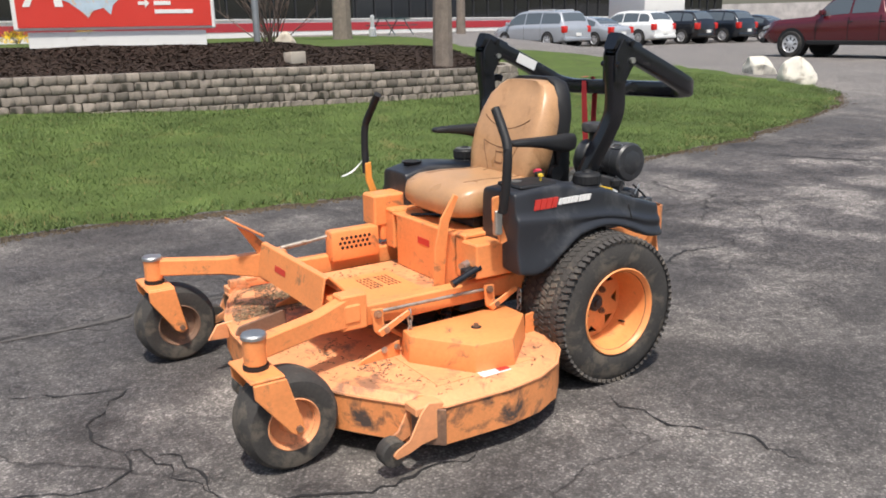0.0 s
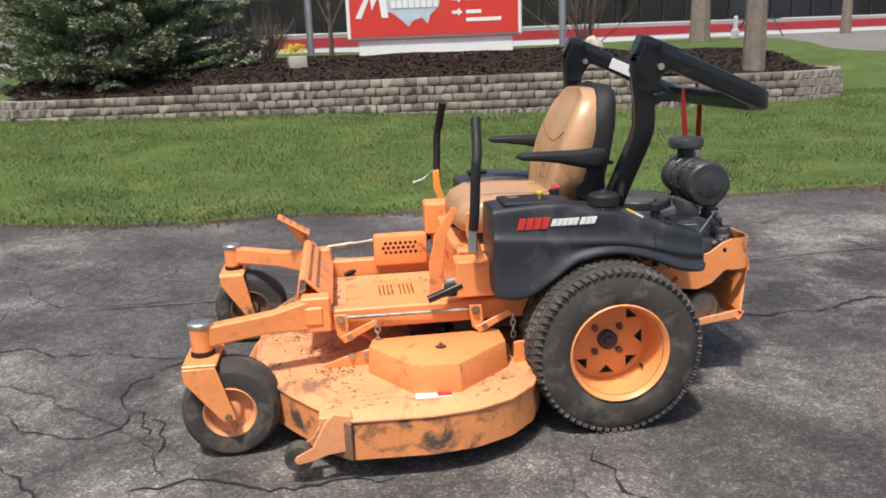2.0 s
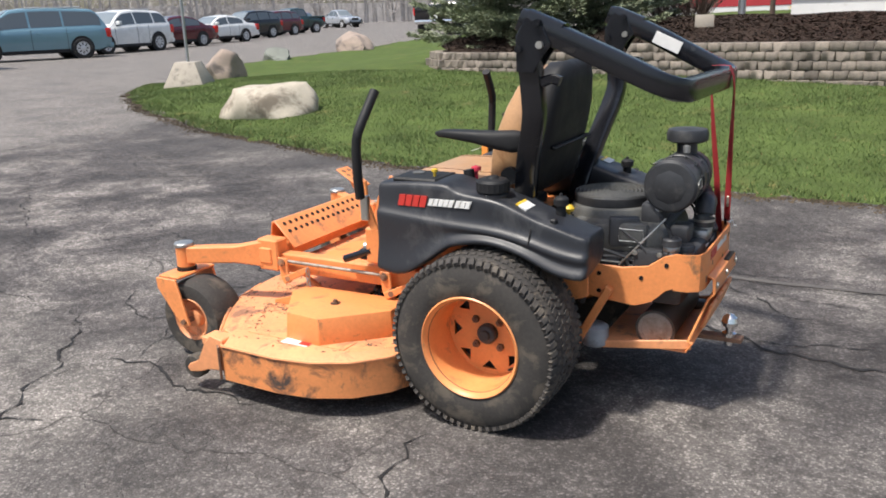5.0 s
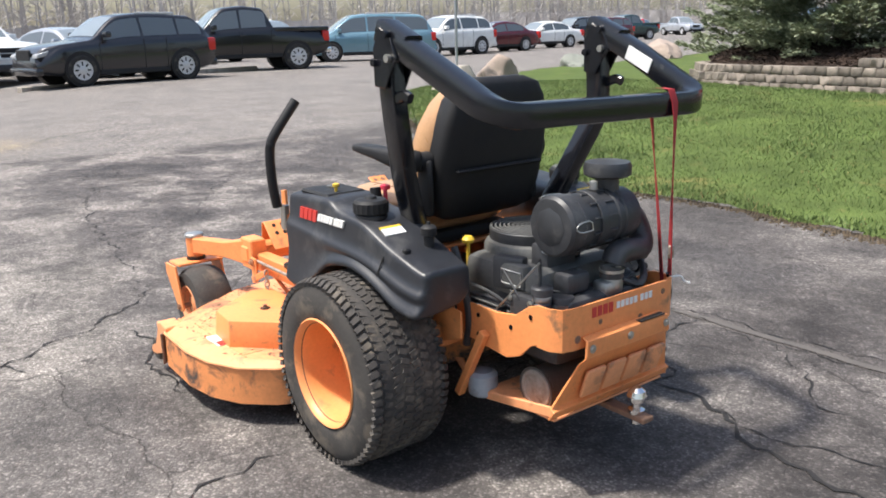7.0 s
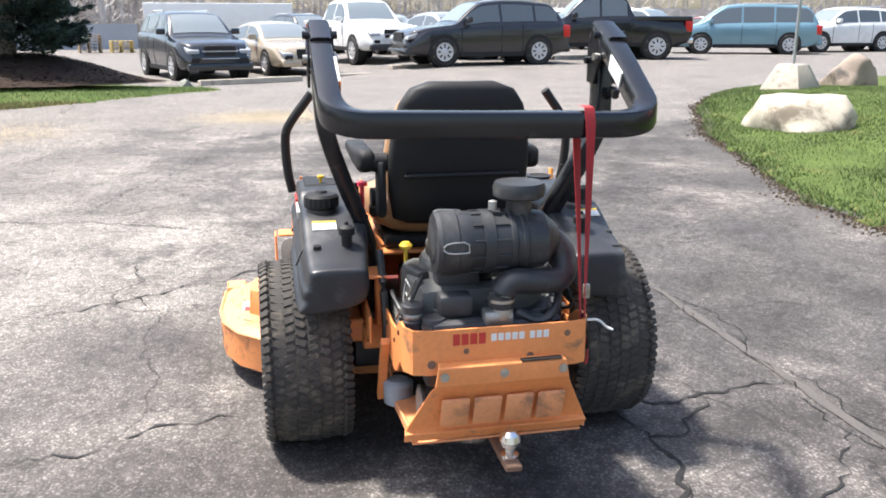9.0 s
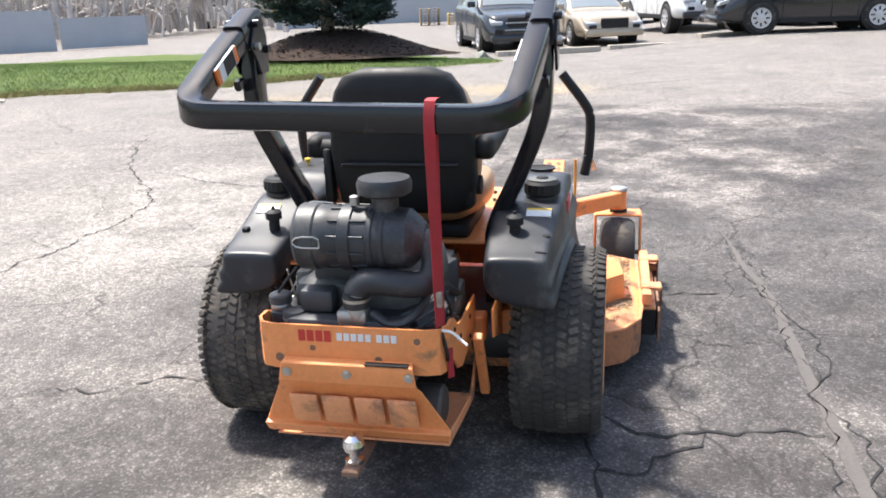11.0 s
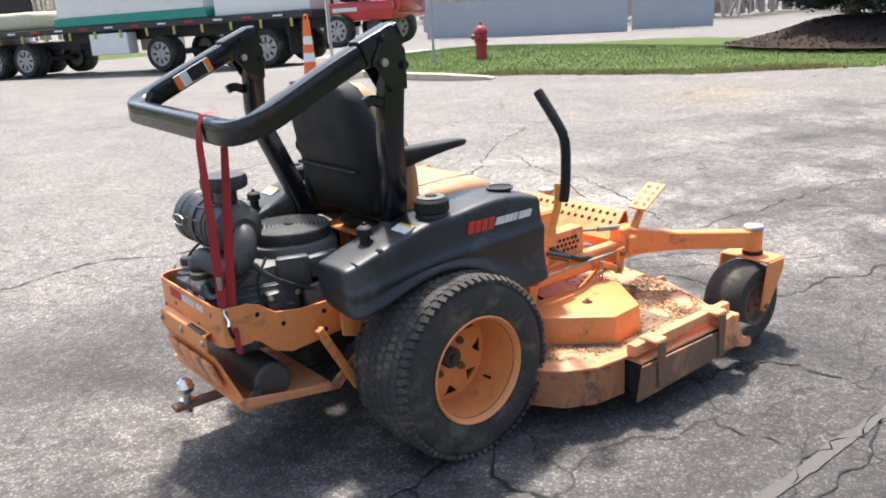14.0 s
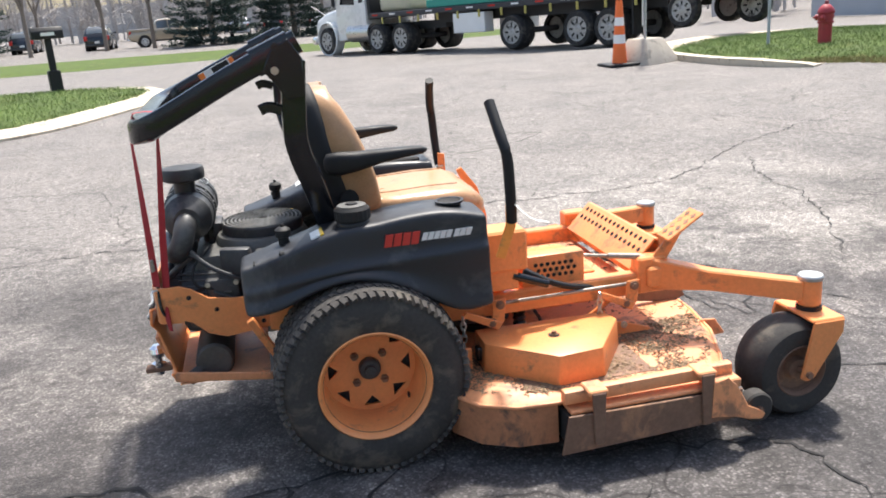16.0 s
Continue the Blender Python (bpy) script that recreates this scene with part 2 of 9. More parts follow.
RUBBER = surface("tyre_rubber", (0.022, 0.021, 0.021), 0.85, vary=0.35, scale=10, dirt=(0.075, 0.066, 0.055), dirt_at=0.56, dirt_scale=6, relief=0.2)
ALLOY = surface("alloy_rim", (0.56, 0.56, 0.57), 0.35, 0.35, vary=0.08, relief=0.0)
BLACK_TRIM = surface("black_plastic_trim", (0.013, 0.013, 0.014), 0.6, vary=0.2, relief=0.05, spec=0.35)
CHROME = surface("chrome", (0.75, 0.75, 0.76), 0.14, 1.0, vary=0.04, relief=0.0)
LAMP_RED = surface("red_lamp_lens", (0.55, 0.02, 0.015), 0.2, vary=0.05, relief=0.0)
LAMP_CLEAR = surface("clear_lamp_lens", (0.34, 0.35, 0.36), 0.10, vary=0.05, relief=0.0)
LAMP_AMBER = surface("amber_lamp_lens", (0.75, 0.25, 0.03), 0.2, vary=0.05, relief=0.0)
FIRE_RED = surface("hydrant_red_paint", (0.33, 0.025, 0.035), 0.5, vary=0.2, scale=9, relief=0.1, dirt=(0.20, 0.03, 0.03), dirt_at=0.6)
SAFETY_ORANGE = surface("safety_orange_plastic", (0.85, 0.16, 0.03), 0.5, vary=0.1, scale=5, relief=0.0, dirt=(0.5, 0.14, 0.06), dirt_at=0.66)
YELLOW = surface("yellow_flowers", (0.80, 0.55, 0.02), 0.7, vary=0.2, relief=0.2)
TAN_PLASTIC = surface("pale_tarpaulin", (0.52, 0.48, 0.34), 0.7, vary=0.15, scale=4, relief=0.3)
TEAL = surface("teal_paint", (0.02, 0.26, 0.20), 0.5, vary=0.1, scale=2, relief=0.0)
FLOOR_STEEL = surface("dark_steel_deck", (0.05, 0.05, 0.055), 0.6, 0.4, vary=0.3, scale=2, relief=0.1)

# ---------------------------------------------------------------- mesh helpers


def finish(name, bm, mat, sharp=32.0):
    bm.normal_update()
    lim = radians(sharp)
    for f in bm.faces:
        f.smooth = True
    for e in bm.edges:
        e.smooth = len(e.link_faces) != 2 or e.calc_face_angle(0) < lim
    me = bpy.data.meshes.new(name)
    bm.to_mesh(me)
    bm.free()
    me.materials.append(mat)
    return me


def part(name, bm, mat, parent, label="", m=None, sharp=32.0):
    me = bm if isinstance(bm, bpy.types.Mesh) else finish(name, bm, mat, sharp)
    ob = new(name, me)
    ob.parent = parent
    if m is not None:
        ob.matrix_basis = m
    return tagged(ob, label)


def thing(name, label, category, m=None, group="", kind=""):
    ob = new(name)
    ob.empty_display_size = 0.2
    if m is not None:
        ob.matrix_basis = m
    return tagged(ob, label, category, group, kind)


def solo(name, bm, mat, label, category, group="", kind="", m=None, sharp=32.0):
    ob = new(name, bm if isinstance(bm, bpy.types.Mesh) else finish(name, bm, mat, sharp))
    if m is not None:
        ob.matrix_basis = m
    return tagged(ob, label, category, group, kind)


def soft(bm, amount, segs=2, angle=25.0):
    """Rounds the sharp edges of what has been made so far."""
    bm.normal_update()
    es = [e for e in bm.edges if len(e.link_faces) == 2 and e.calc_face_angle(0) > radians(angle)]
    if es:
        bmesh.ops.bevel(bm, geom=es, offset=amount, segments=segs, affect="EDGES", profile=0.5, clamp_overlap=True)
    return bm


def box(bm, lo, hi, m=None):
    (x0, y0, z0), (x1, y1, z1) = lo, hi
    vs = [bm.verts.new(Vector(p)) for p in ((x0, y0, z0), (x1, y0, z0), (x1, y1, z0), (x0, y1, z0), (x0, y0, z1), (x1, y0, z1), (x1, y1, z1), (x0, y1, z1))]
    for q in ((3, 2, 1, 0), (4, 5, 6, 7), (0, 1, 5, 4), (1, 2, 6, 5), (2, 3, 7, 6), (3, 0, 4, 7)):
        bm.faces.new([vs[i] for i in q])
    if m is not None:
        bmesh.ops.transform(bm, matrix=m, verts=vs)
    return bm


def mkbox(lo, hi, r=0.0, segs=1, m=None):
    bm = box(bmesh.new(), lo, hi)
    if r:
        soft(bm, r, segs)
    if m is not None:
        bm.transform(m)
    return bm


def prism(bm, pts, axis, a, b, shrink=None):
    """A polygon of (u, v) pushed along an axis from a to b. axis y: (x, z); z: (x, y); x: (y, z)."""
    def at(u, v, w):
        return {"y": (u, w, v), "z": (u, v, w), "x": (w, u, v)}[axis]
    other = shrink or pts
    lo, hi = [bm.verts.new(at(u, v, a)) for u, v in pts], [bm.verts.new(at(u, v, b)) for u, v in other]
    n = len(pts)
    fs = [bm.faces.new(lo), bm.faces.new(hi[::-1])]
    fs += [bm.faces.new((lo[(i + 1) % n], lo[i], hi[i], hi[(i + 1) % n])) for i in range(n)]
    bmesh.ops.recalc_face_normals(bm, faces=fs)
    return bm


def ring(bm, centre, axis_u, axis_v, pts):
    return [bm.verts.new(Vector(centre) + axis_u * u + axis_v * v) for u, v in pts]


def skin(bm, rings, caps=True, close=True):
    fs = []
    for a, b in zip(rings, rings[1:]):
        n = len(a)
        for i in range(n if close else n - 1):
            fs.append(bm.faces.new((a[i], a[(i + 1) % n], b[(i + 1) % n], b[i])))
    if caps:
        fs += [bm.faces.new(rings[0][::-1]), bm.faces.new(rings[-1])]
    bmesh.ops.recalc_face_normals(bm, faces=fs)
    return bm


def circle(r, n):
    return [(r * math.cos(2 * math.pi * i / n), r * math.sin(2 * math.pi * i / n)) for i in range(n)]


def rounded(w, h, r, k=3):
    out = []
    for cx, cy, a0 in ((w / 2 - r, h / 2 - r, 0), (-w / 2 + r, h / 2 - r, 90), (-w / 2 + r, -h / 2 + r, 180), (w / 2 - r, -h / 2 + r, 270)):
        out += [(cx + r * math.cos(radians(a0 + 90 * i / k)), cy + r * math.sin(radians(a0 + 90 * i / k))) for i in range(k + 1)]
    return out


def frame_of(d, up=(0, 0, 1)):
    d = Vector(d).normalized()
    u = Vector(up)
    if abs(d.dot(u)) > 0.97:
        u = Vector((1, 0, 0))
    s = d.cross(u).normalized()
    return s, s.cross(d).normalized()


def rod(bm, p, q, r, r2=None, n=12):
    p, q = Vector(p), Vector(q)
    s, u = frame_of(q - p)
    return skin(bm, [ring(bm, p, s, u, circle(r, n)), ring(bm, q, s, u, circle(r if r2 is None else r2, n))])


def sweep(bm, path, section, up=(0, 0, 1), smooth=0, scales=None):
    """A section carried along a path; smooth rounds the path's corners."""
    pts = [Vector(p) for p in path]
    for _ in range(smooth):
        out = [pts[0]]
        for a, b in zip(pts, pts[1:]):
            out += [a.lerp(b, 0.25), a.lerp(b, 0.75)]
        pts = out + [pts[-1]]
    rings = []
    for i, p in enumerate(pts):
        d = pts[min(i + 1, len(pts) - 1)] - pts[max(i - 1, 0)]
        s, u = frame_of(d, up)
        k = 1 if scales is None else scales[min(int(i / len(pts) * len(scales)), len(scales) - 1)]
        rings.append(ring(bm, p, s, u, [(a * k, b * k) for a, b in section]))
    return skin(bm, rings)


def lathe(bm, prof, centre, axis="y", n=32, closed=False):
    """Turns a profile of (radius, along) round an axis through the centre."""
    c = Vector(centre)
    rings = []
    for r, w in prof:
        row = []
        for i in range(n):
            a = 2 * math.pi * i / n
            u, v = max(r, 1e-4) * math.cos(a), max(r, 1e-4) * math.sin(a)
            row.append(bm.verts.new(c + Vector({"y": (u, w, v), "z": (u, v, w), "x": (w, u, v)}[axis])))
        rings.append(row)
    if closed:
        rings.append(rings[0])
    return skin(bm, rings, caps=not closed)


def tris(name, co, faces, mat):
    me = bpy.data.meshes.new(name)
    me.from_pydata(co if isinstance(co, list) else co.tolist(), [], faces if isinstance(faces, list) else faces.tolist())
    me.materials.append(mat)
    return me


# ---------------------------------------------------------------- ground


def step(a, b, v):
    v = min(1.0, max(0.0, (v - a) / (b - a)))
    return v * v * (3 - 2 * v)


def ground_z(x, y):
    """A shallow bowl round the mower, a lawn that climbs to the retaining wall, a road that falls away."""
    r = math.hypot(x, y)
    z = 0.25 * (1 - math.exp(-(r - 2) / 9)) if r > 2 else 0.0
    z *= (1 - 0.8 * step(11, 16, x) * step(-5, 0, y)) * (1 - step(12, 20, y))
    z -= 0.13 * step(13, 19, x) * step(-4, 1, y)
    z -= 0.16 * step(13, 20, y) + 0.14 * step(20, 31, y)
    z += (0.30 - 0.10 * step(-2, 2, -x)) * step(3.4, 8.6, -y) * (1 - step(6, 12, x)) * step(-18, -12, x)
    z += 0.40 * max(step(10.5, 15, -y) * step(-16, -9, x), step(17, 27, -y) * step(-24, -18, x)) * (1 - step(6, 10, x))
    z += 0.70 * step(31.5, 36, -y) * (1 - step(-24, -18, x)) * step(-60, -45, x)
    z += 0.30 * step(17, 27, -y) * step(-24, -18, x) * (1 - step(-18, -12, x))
    z += 0.20 * step(21, 27, -y) * step(7, 13, x) * (1 - step(21, 28, x))
    return z


def build_ground():
    radii = [0.0] + [0.35 * 1.062 ** i for i in range(124)]
    n = 120
    bm = bmesh.new()
    rows = []
    for r in radii:
        rows.append([bm.verts.new((r * math.cos(2 * math.pi * i / n), r * math.sin(2 * math.pi * i / n), ground_z(r * math.cos(2 * math.pi * i / n), r * math.sin(2 * math.pi * i / n)))) for i in range(n if r else 1)])
    for i in range(n):
        bm.faces.new((rows[0][0], rows[1][i], rows[1][(i + 1) % n]))
    for a, b in zip(rows[1:], rows[2:]):
        for i in range(n):
            bm.faces.new((a[i], b[i], b[(i + 1) % n], a[(i + 1) % n]))
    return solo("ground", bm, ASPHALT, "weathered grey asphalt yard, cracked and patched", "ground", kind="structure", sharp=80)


build_ground()


def inside(x, y, poly):
    hit = False
    for (x0, y0), (x1, y1) in zip(poly, poly[1:] + poly[:1]):
        if (y0 > y) != (y1 > y) and x < (x1 - x0) * (y - y0) / (y1 - y0) + x0:
            hit = not hit
    return hit


def fray(poly, size, gap):
    """The outline with more points, each moved a little, so that the edge is uneven."""
    rnd = random.Random(5)
    out = []
    for (x0, y0), (x1, y1) in zip(poly, poly[1:] + poly[:1]):
        k = max(1, int(math.hypot(x1 - x0, y1 - y0) / gap))
        for i in range(k):
            f = i / k
            out.append((x0 + (x1 - x0) * f + rnd.uniform(-size, size), y0 + (y1 - y0) * f + rnd.uniform(-size, size)))
    return out


def sheet(name, poly, cell, height, mat, label, category, edge=-0.06):
    from mathutils.geometry import delaunay_2d_cdt
    rnd = random.Random(7)
    pts = [Vector(p) for p in poly]
    k = len(pts)
    xs, ys = [p[0] for p in poly], [p[1] for p in poly]
    x = min(xs)
    while x < max(xs):
        y = min(ys)
        while y < max(ys):
            q = (x + rnd.uniform(-0.3, 0.3) * cell, y + rnd.uniform(-0.3, 0.3) * cell)
            if inside(*q, poly):
                pts.append(Vector(q))
            y += cell
        x += cell
    co, _, fs, *_ = delaunay_2d_cdt(pts, [(i, (i + 1) % k) for i in range(k)], [], 1, 1e-5)
    rim = {(round(p[0], 4), round(p[1], 4)) for p in poly}
    v3 = [(p.x, p.y, height(p.x, p.y) + (edge if (round(p.x, 4), round(p.y, 4)) in rim else 0)) for p in co]
    me = tris(name, v3, [list(f) for f in fs], mat)
    for f in me.polygons:
        f.use_smooth = True
    return tagged(new(name, me), label, category, kind="structure")


LAWN_POLY = [(-10.3, -5.0), (-8.9, -4.15), (-6.85, -3.45), (-5.3, -3.03), (-3.8, -2.87), (-2.9, -2.95), (-0.85, -3.06), (0.1, -3.15), (1.2, -3.26), (2.6, -3.17), (4.5, -3.76), (5.85, -4.12), (7.7, -5.0), (8.6, -5.65), (9.8, -6.6), (11.3, -8.3), (14.6, -15.0), (15.7, -24.0), (14.0, -36.0), (-13.0, -44.0), (-17.0, -34.0), (-14.5, -20.0), (-12.4, -10.4), (-11.1, -7.5), (-10.9, -5.8)]
LAWN_EDGE = fray(LAWN_POLY, 0.05, 0.16)
sheet("lawn", LAWN_EDGE, 0.34, lambda x, y: ground_z(x, y) + 0.035 + 0.018 * noise.noise(Vector((x * 1.3, y * 1.3, 0))), LAWN, "green spring lawn with dry patches along its edge", "lawn")
ISLAND_POLY = [(6.95, 10.9), (6.9, 9.2), (7.15, 8.1), (7.9, 7.4), (8.9, 4.95), (10.7, 2.95), (12.9, 1.4), (14.6, 1.9), (17.4, 3.3), (20.5, 7.0), (20.5, 13.5), (17.0, 20.5), (10.5, 15.0), (7.6, 12.3)]
def edge_distance(x, y, poly):
    best = 1e9
    for (x0, y0), (x1, y1) in zip(poly, poly[1:] + poly[:1]):
        dx, dy = x1 - x0, y1 - y0
        f = max(0, min(1, ((x - x0) * dx + (y - y0) * dy) / (dx * dx + dy * dy)))
        best = min(best, math.hypot(x - x0 - f * dx, y - y0 - f * dy))
    return best


def island_z(x, y):
    return ground_z(x, y) + 0.02 + 0.05 * step(0.0, 2.5, edge_distance(x, y, ISLAND_POLY))


sheet("lawn_island", fray(ISLAND_POLY, 0.04, 0.2), 0.34, lambda x, y: island_z(x, y) + 0.012 * noise.noise(Vector((x * 1.3, y * 1.3, 3))), LAWN, "green lawn island beside the yard", "lawn", edge=-0.09)
MAIL_POLY = [(-3.6, 8.0), (-3.0, 8.5), (-2.55, 9.7), (-2.05, 11.0), (-1.95, 12.0), (-2.2, 13.0), (-3.5, 14.6), (-7.0, 15.8), (-12.0, 15.5), (-14.0, 11.0), (-10.0, 8.2)]
sheet("lawn_corner", fray(MAIL_POLY, 0.03, 0.2), 0.34, lambda x, y: ground_z(x, y) + 0.10, LAWN, "green lawn corner at the road with a kerb", "lawn", edge=-0.14)
FAR_GREEN = [(-60, 33), (-8, 33), (-2, 33.5), (14, 36), (14, 44), (-60, 46)]
sheet("far_verge", FAR_GREEN, 3.0, lambda x, y: ground_z(x, y) + 0.05, LAWN, "green verge beyond the road", "lawn")


def scatter_blades(name, poly, box_lo, box_hi, count, h, mat, lift, label, seed, keep=None):
    rnd = np.random.default_rng(seed)
    co, fs = [], []
    while len(fs) < count:
        x, y = rnd.uniform(box_lo[0], box_hi[0]), rnd.uniform(box_lo[1], box_hi[1])
        if not inside(x, y, poly) or (keep and not keep(x, y, rnd)):
            continue
        z = lift(x, y)
        a, hh, w = rnd.uniform(0, 6.283), h * rnd.uniform(0.5, 1.4), 0.0042 * rnd.uniform(0.7, 1.6)
        dx, dy, lean = math.cos(a) * w, math.sin(a) * w, rnd.uniform(0.2, 1.0) * hh
        b = rnd.uniform(0, 6.283)
        k = len(co)
        co += [(x - dx, y - dy, z), (x + dx, y + dy, z), (x + lean * math.cos(b), y + lean * math.sin(b), z + hh)]
        fs.append((k, k + 1, k + 2))
    return tagged(new(name, tris(name, co, fs, mat)), label, "grass", kind="stuff")


def lawn_lift(x, y):
    return ground_z(x, y) + 0.025


def sparse(x, y, r):
    return noise.noise(Vector((x * 0.9, y * 0.9, 1.7))) > -0.75 + 0.25 * r.random()


scatter_blades("grass", LAWN_EDGE, (-10.5, -8.6), (11.5, -2.8), 250000, 0.032, GRASS, lawn_lift, "short green blades of grass on the lawn", 1, sparse)
scatter_blades("dry_grass", LAWN_EDGE, (-10.5, -8.6), (11.5, -2.8), 7000, 0.028, STRAW, lawn_lift, "dry straw-coloured blades between the green grass", 2, lambda x, y, r: not inside(x, y - 0.0, LAWN_POLY) or r.random() < 0.3 + 0.5 * (not inside(x, y + 0.35, LAWN_POLY)))
scatter_blades("island_grass", ISLAND_POLY, (6.8, 1.4), (15, 15), 70000, 0.05, GRASS_LIGHT, lambda x, y: island_z(x, y) - 0.01, "short green blades of grass on the island", 3)
scatter_blades("island_straw", ISLAND_POLY, (7.0, 2.5), (10.5, 8.2), 7000, 0.05, STRAW, lambda x, y: island_z(x, y) - 0.01, "dry straw along the edge of the island", 4, lambda x, y, r: not inside(x - 0.45, y - 0.35, ISLAND_POLY))
scatter_blades("corner_grass", MAIL_POLY, (-9, 8), (-1.9, 15), 24000, 0.05, GRASS_LIGHT, lambda x, y: ground_z(x, y) + 0.09, "short green blades of grass at the corner", 5)


def crumbs(name, path, count, spread, seed, label):
    """Loose soil and dead thatch where the lawn frays out onto the asphalt."""
    rnd = np.random.default_rng(seed)
    co, fs = [], []
    for _ in range(count):
        i = rnd.integers(0, len(path) - 1)
        (x0, y0), (x1, y1) = path[i], path[i + 1]
        f = rnd.uniform(0, 1)
        x, y = x0 + (x1 - x0) * f, y0 + (y1 - y0) * f
        y += abs(rnd.normal(0, spread)) * (0.6 + noise.noise(Vector((x * 2.3, 0, 5)))) - 0.05
        x += rnd.normal(0, spread)
        z, r = ground_z(x, y), rnd.uniform(0.006, 0.020)
        k = len(co)
        for a in range(3):
            b = a * 2.094 + rnd.uniform(-0.5, 0.5)
            co.append((x + r * math.cos(b), y + r * math.sin(b), z - 0.002))
        co.append((x + rnd.normal(0, 0.2) * r, y, z + r * rnd.uniform(0.5, 1.0)))
        fs += [(k, k + 1, k + 3), (k + 1, k + 2, k + 3), (k + 2, k, k + 3)]
    return tagged(new(name, tris(name, co, fs, SOIL)), label, "soil", kind="stuff")


def sand(name, centre, size, turn, count, seed, label):
    """A thin spill of grains that thins out towards its rim."""
    rnd = np.random.default_rng(seed)
    co, fs = [], []
    for _ in range(count):
        u, v = rnd.normal(0, size[0]), rnd.normal(0, size[1])
        x, y = centre[0] + u * math.cos(turn) - v * math.sin(turn), centre[1] + u * math.sin(turn) + v * math.cos(turn)
        a, r, k = rnd.uniform(0, 6.28), rnd.uniform(0.006, 0.014), len(co)
        co += [(x + r * math.cos(a + b), y + r * math.sin(a + b), ground_z(x, y) + 0.003) for b in (0, 2.1, 4.2)]
        fs.append((k, k + 1, k + 2))
    return tagged(new(name, tris(name, co, fs, SAND)), label, "sand", kind="stuff")


crumbs("loose_soil", LAWN_POLY[:18], 13000, 0.09, 6, "crumbs of dark soil along the lawn's edge")


sand("sand_spill", (8.5, 0.55), (0.38, 0.50), 0.1, 9000, 9, "thin spill of pale sand on the asphalt")
sand("sand_spill", (7.4, 3.4), (0.5, 0.4), 0.6, 3500, 10, "thin spill of pale sand by the lawn island")


def kerb(name, path, label, w=0.42, h=0.10):
    bm = bmesh.new()
    pts = [Vector((x, y, ground_z(x, y))) for x, y in path]
    out = [pts[0]]
    for _ in range(2):
        out = [pts[0]]
        for a, b in zip(pts, pts[1:]):
            out += [a.lerp(b, 0.25), a.lerp(b, 0.75)]
        pts = out + [pts[-1]]
    sec = [(-w / 2, -0.1), (w / 2, -0.1), (w / 2, 0.03), (w * 0.18, h * 0.75), (w * 0.02, h), (-w / 2, h)]
    rings = []
    for i, p in enumerate(pts):
        d = pts[min(i + 1, len(pts) - 1)] - pts[max(i - 1, 0)]
        s = Vector((d.y, -d.x, 0)).normalized()
        k = min(1.0, 0.25 + i / 8, 0.25 + (len(pts) - 1 - i) / 8)
        rings.append(ring(bm, p, s, Vector((0, 0, 1)), [(a, b * k if b > 0 else b) for a, b in sec]))
    skin(bm, rings)
    return solo(name, bm, KERB, label, "kerb", kind="structure")


kerb("kerb_island", [(17.4, 21.2), (10.5, 15.3), (7.6, 12.5), (6.85, 10.9), (6.8, 9.2), (7.05, 8.05), (7.45, 7.5)][::-1], "pale yellowed concrete kerb round the lawn island")
kerb("kerb_corner", [(-4.6, 7.6), (-3.5, 7.95), (-2.9, 8.5), (-2.4, 9.7), (-1.9, 11.0), (-1.8, 12.1), (-2.1, 13.2), (-3.5, 14.8), (-7.0, 16.0), (-12, 15.8)], "pale concrete kerb round the lawn corner")


def ribbon(name, path, width, mat, label, seed, lift=0.004, jag=0.05, even=False):
    """A crack or seam that wanders over the asphalt."""
    rnd = random.Random(seed)
    pts = []
    for (x0, y0), (x1, y1) in zip(path, path[1:]):
        k = max(2, int(math.hypot(x1 - x0, y1 - y0) / 0.035))
        for i in range(k):
            f = i / k
            pts.append(Vector((x0 + (x1 - x0) * f, y0 + (y1 - y0) * f, 0)))
    pts.append(Vector((*path[-1], 0)))
    bm = bmesh.new()
    prev = None
    off = 0.0
    for i, p in enumerate(pts):
        off = off * 0.90 + rnd.uniform(-1, 1) * jag * 0.4
        d = (pts[min(i + 1, len(pts) - 1)] - pts[max(0, i - 1)]).normalized()
        s = Vector((-d.y, d.x, 0))
        q = p + s * off
        w = width * (0.95 + 0.35 * noise.noise(p * 3.1) + 0.12 * noise.noise(p * 17.0) if even else 0.48 * rnd.uniform(0.1, 1.8)) * min(1, 4 * i / len(pts) + 0.15, 4 * (1 - i / len(pts)) + 0.15)
        row = [bm.verts.new((v.x, v.y, ground_z(v.x, v.y) + lift)) for v in (q - s * w / 2, q + s * w / 2)]
        if prev:
            bm.faces.new((prev[0], row[0], row[1], prev[1]))
        prev = row
    return solo(name, bm, mat, label, "crack", kind="structure")


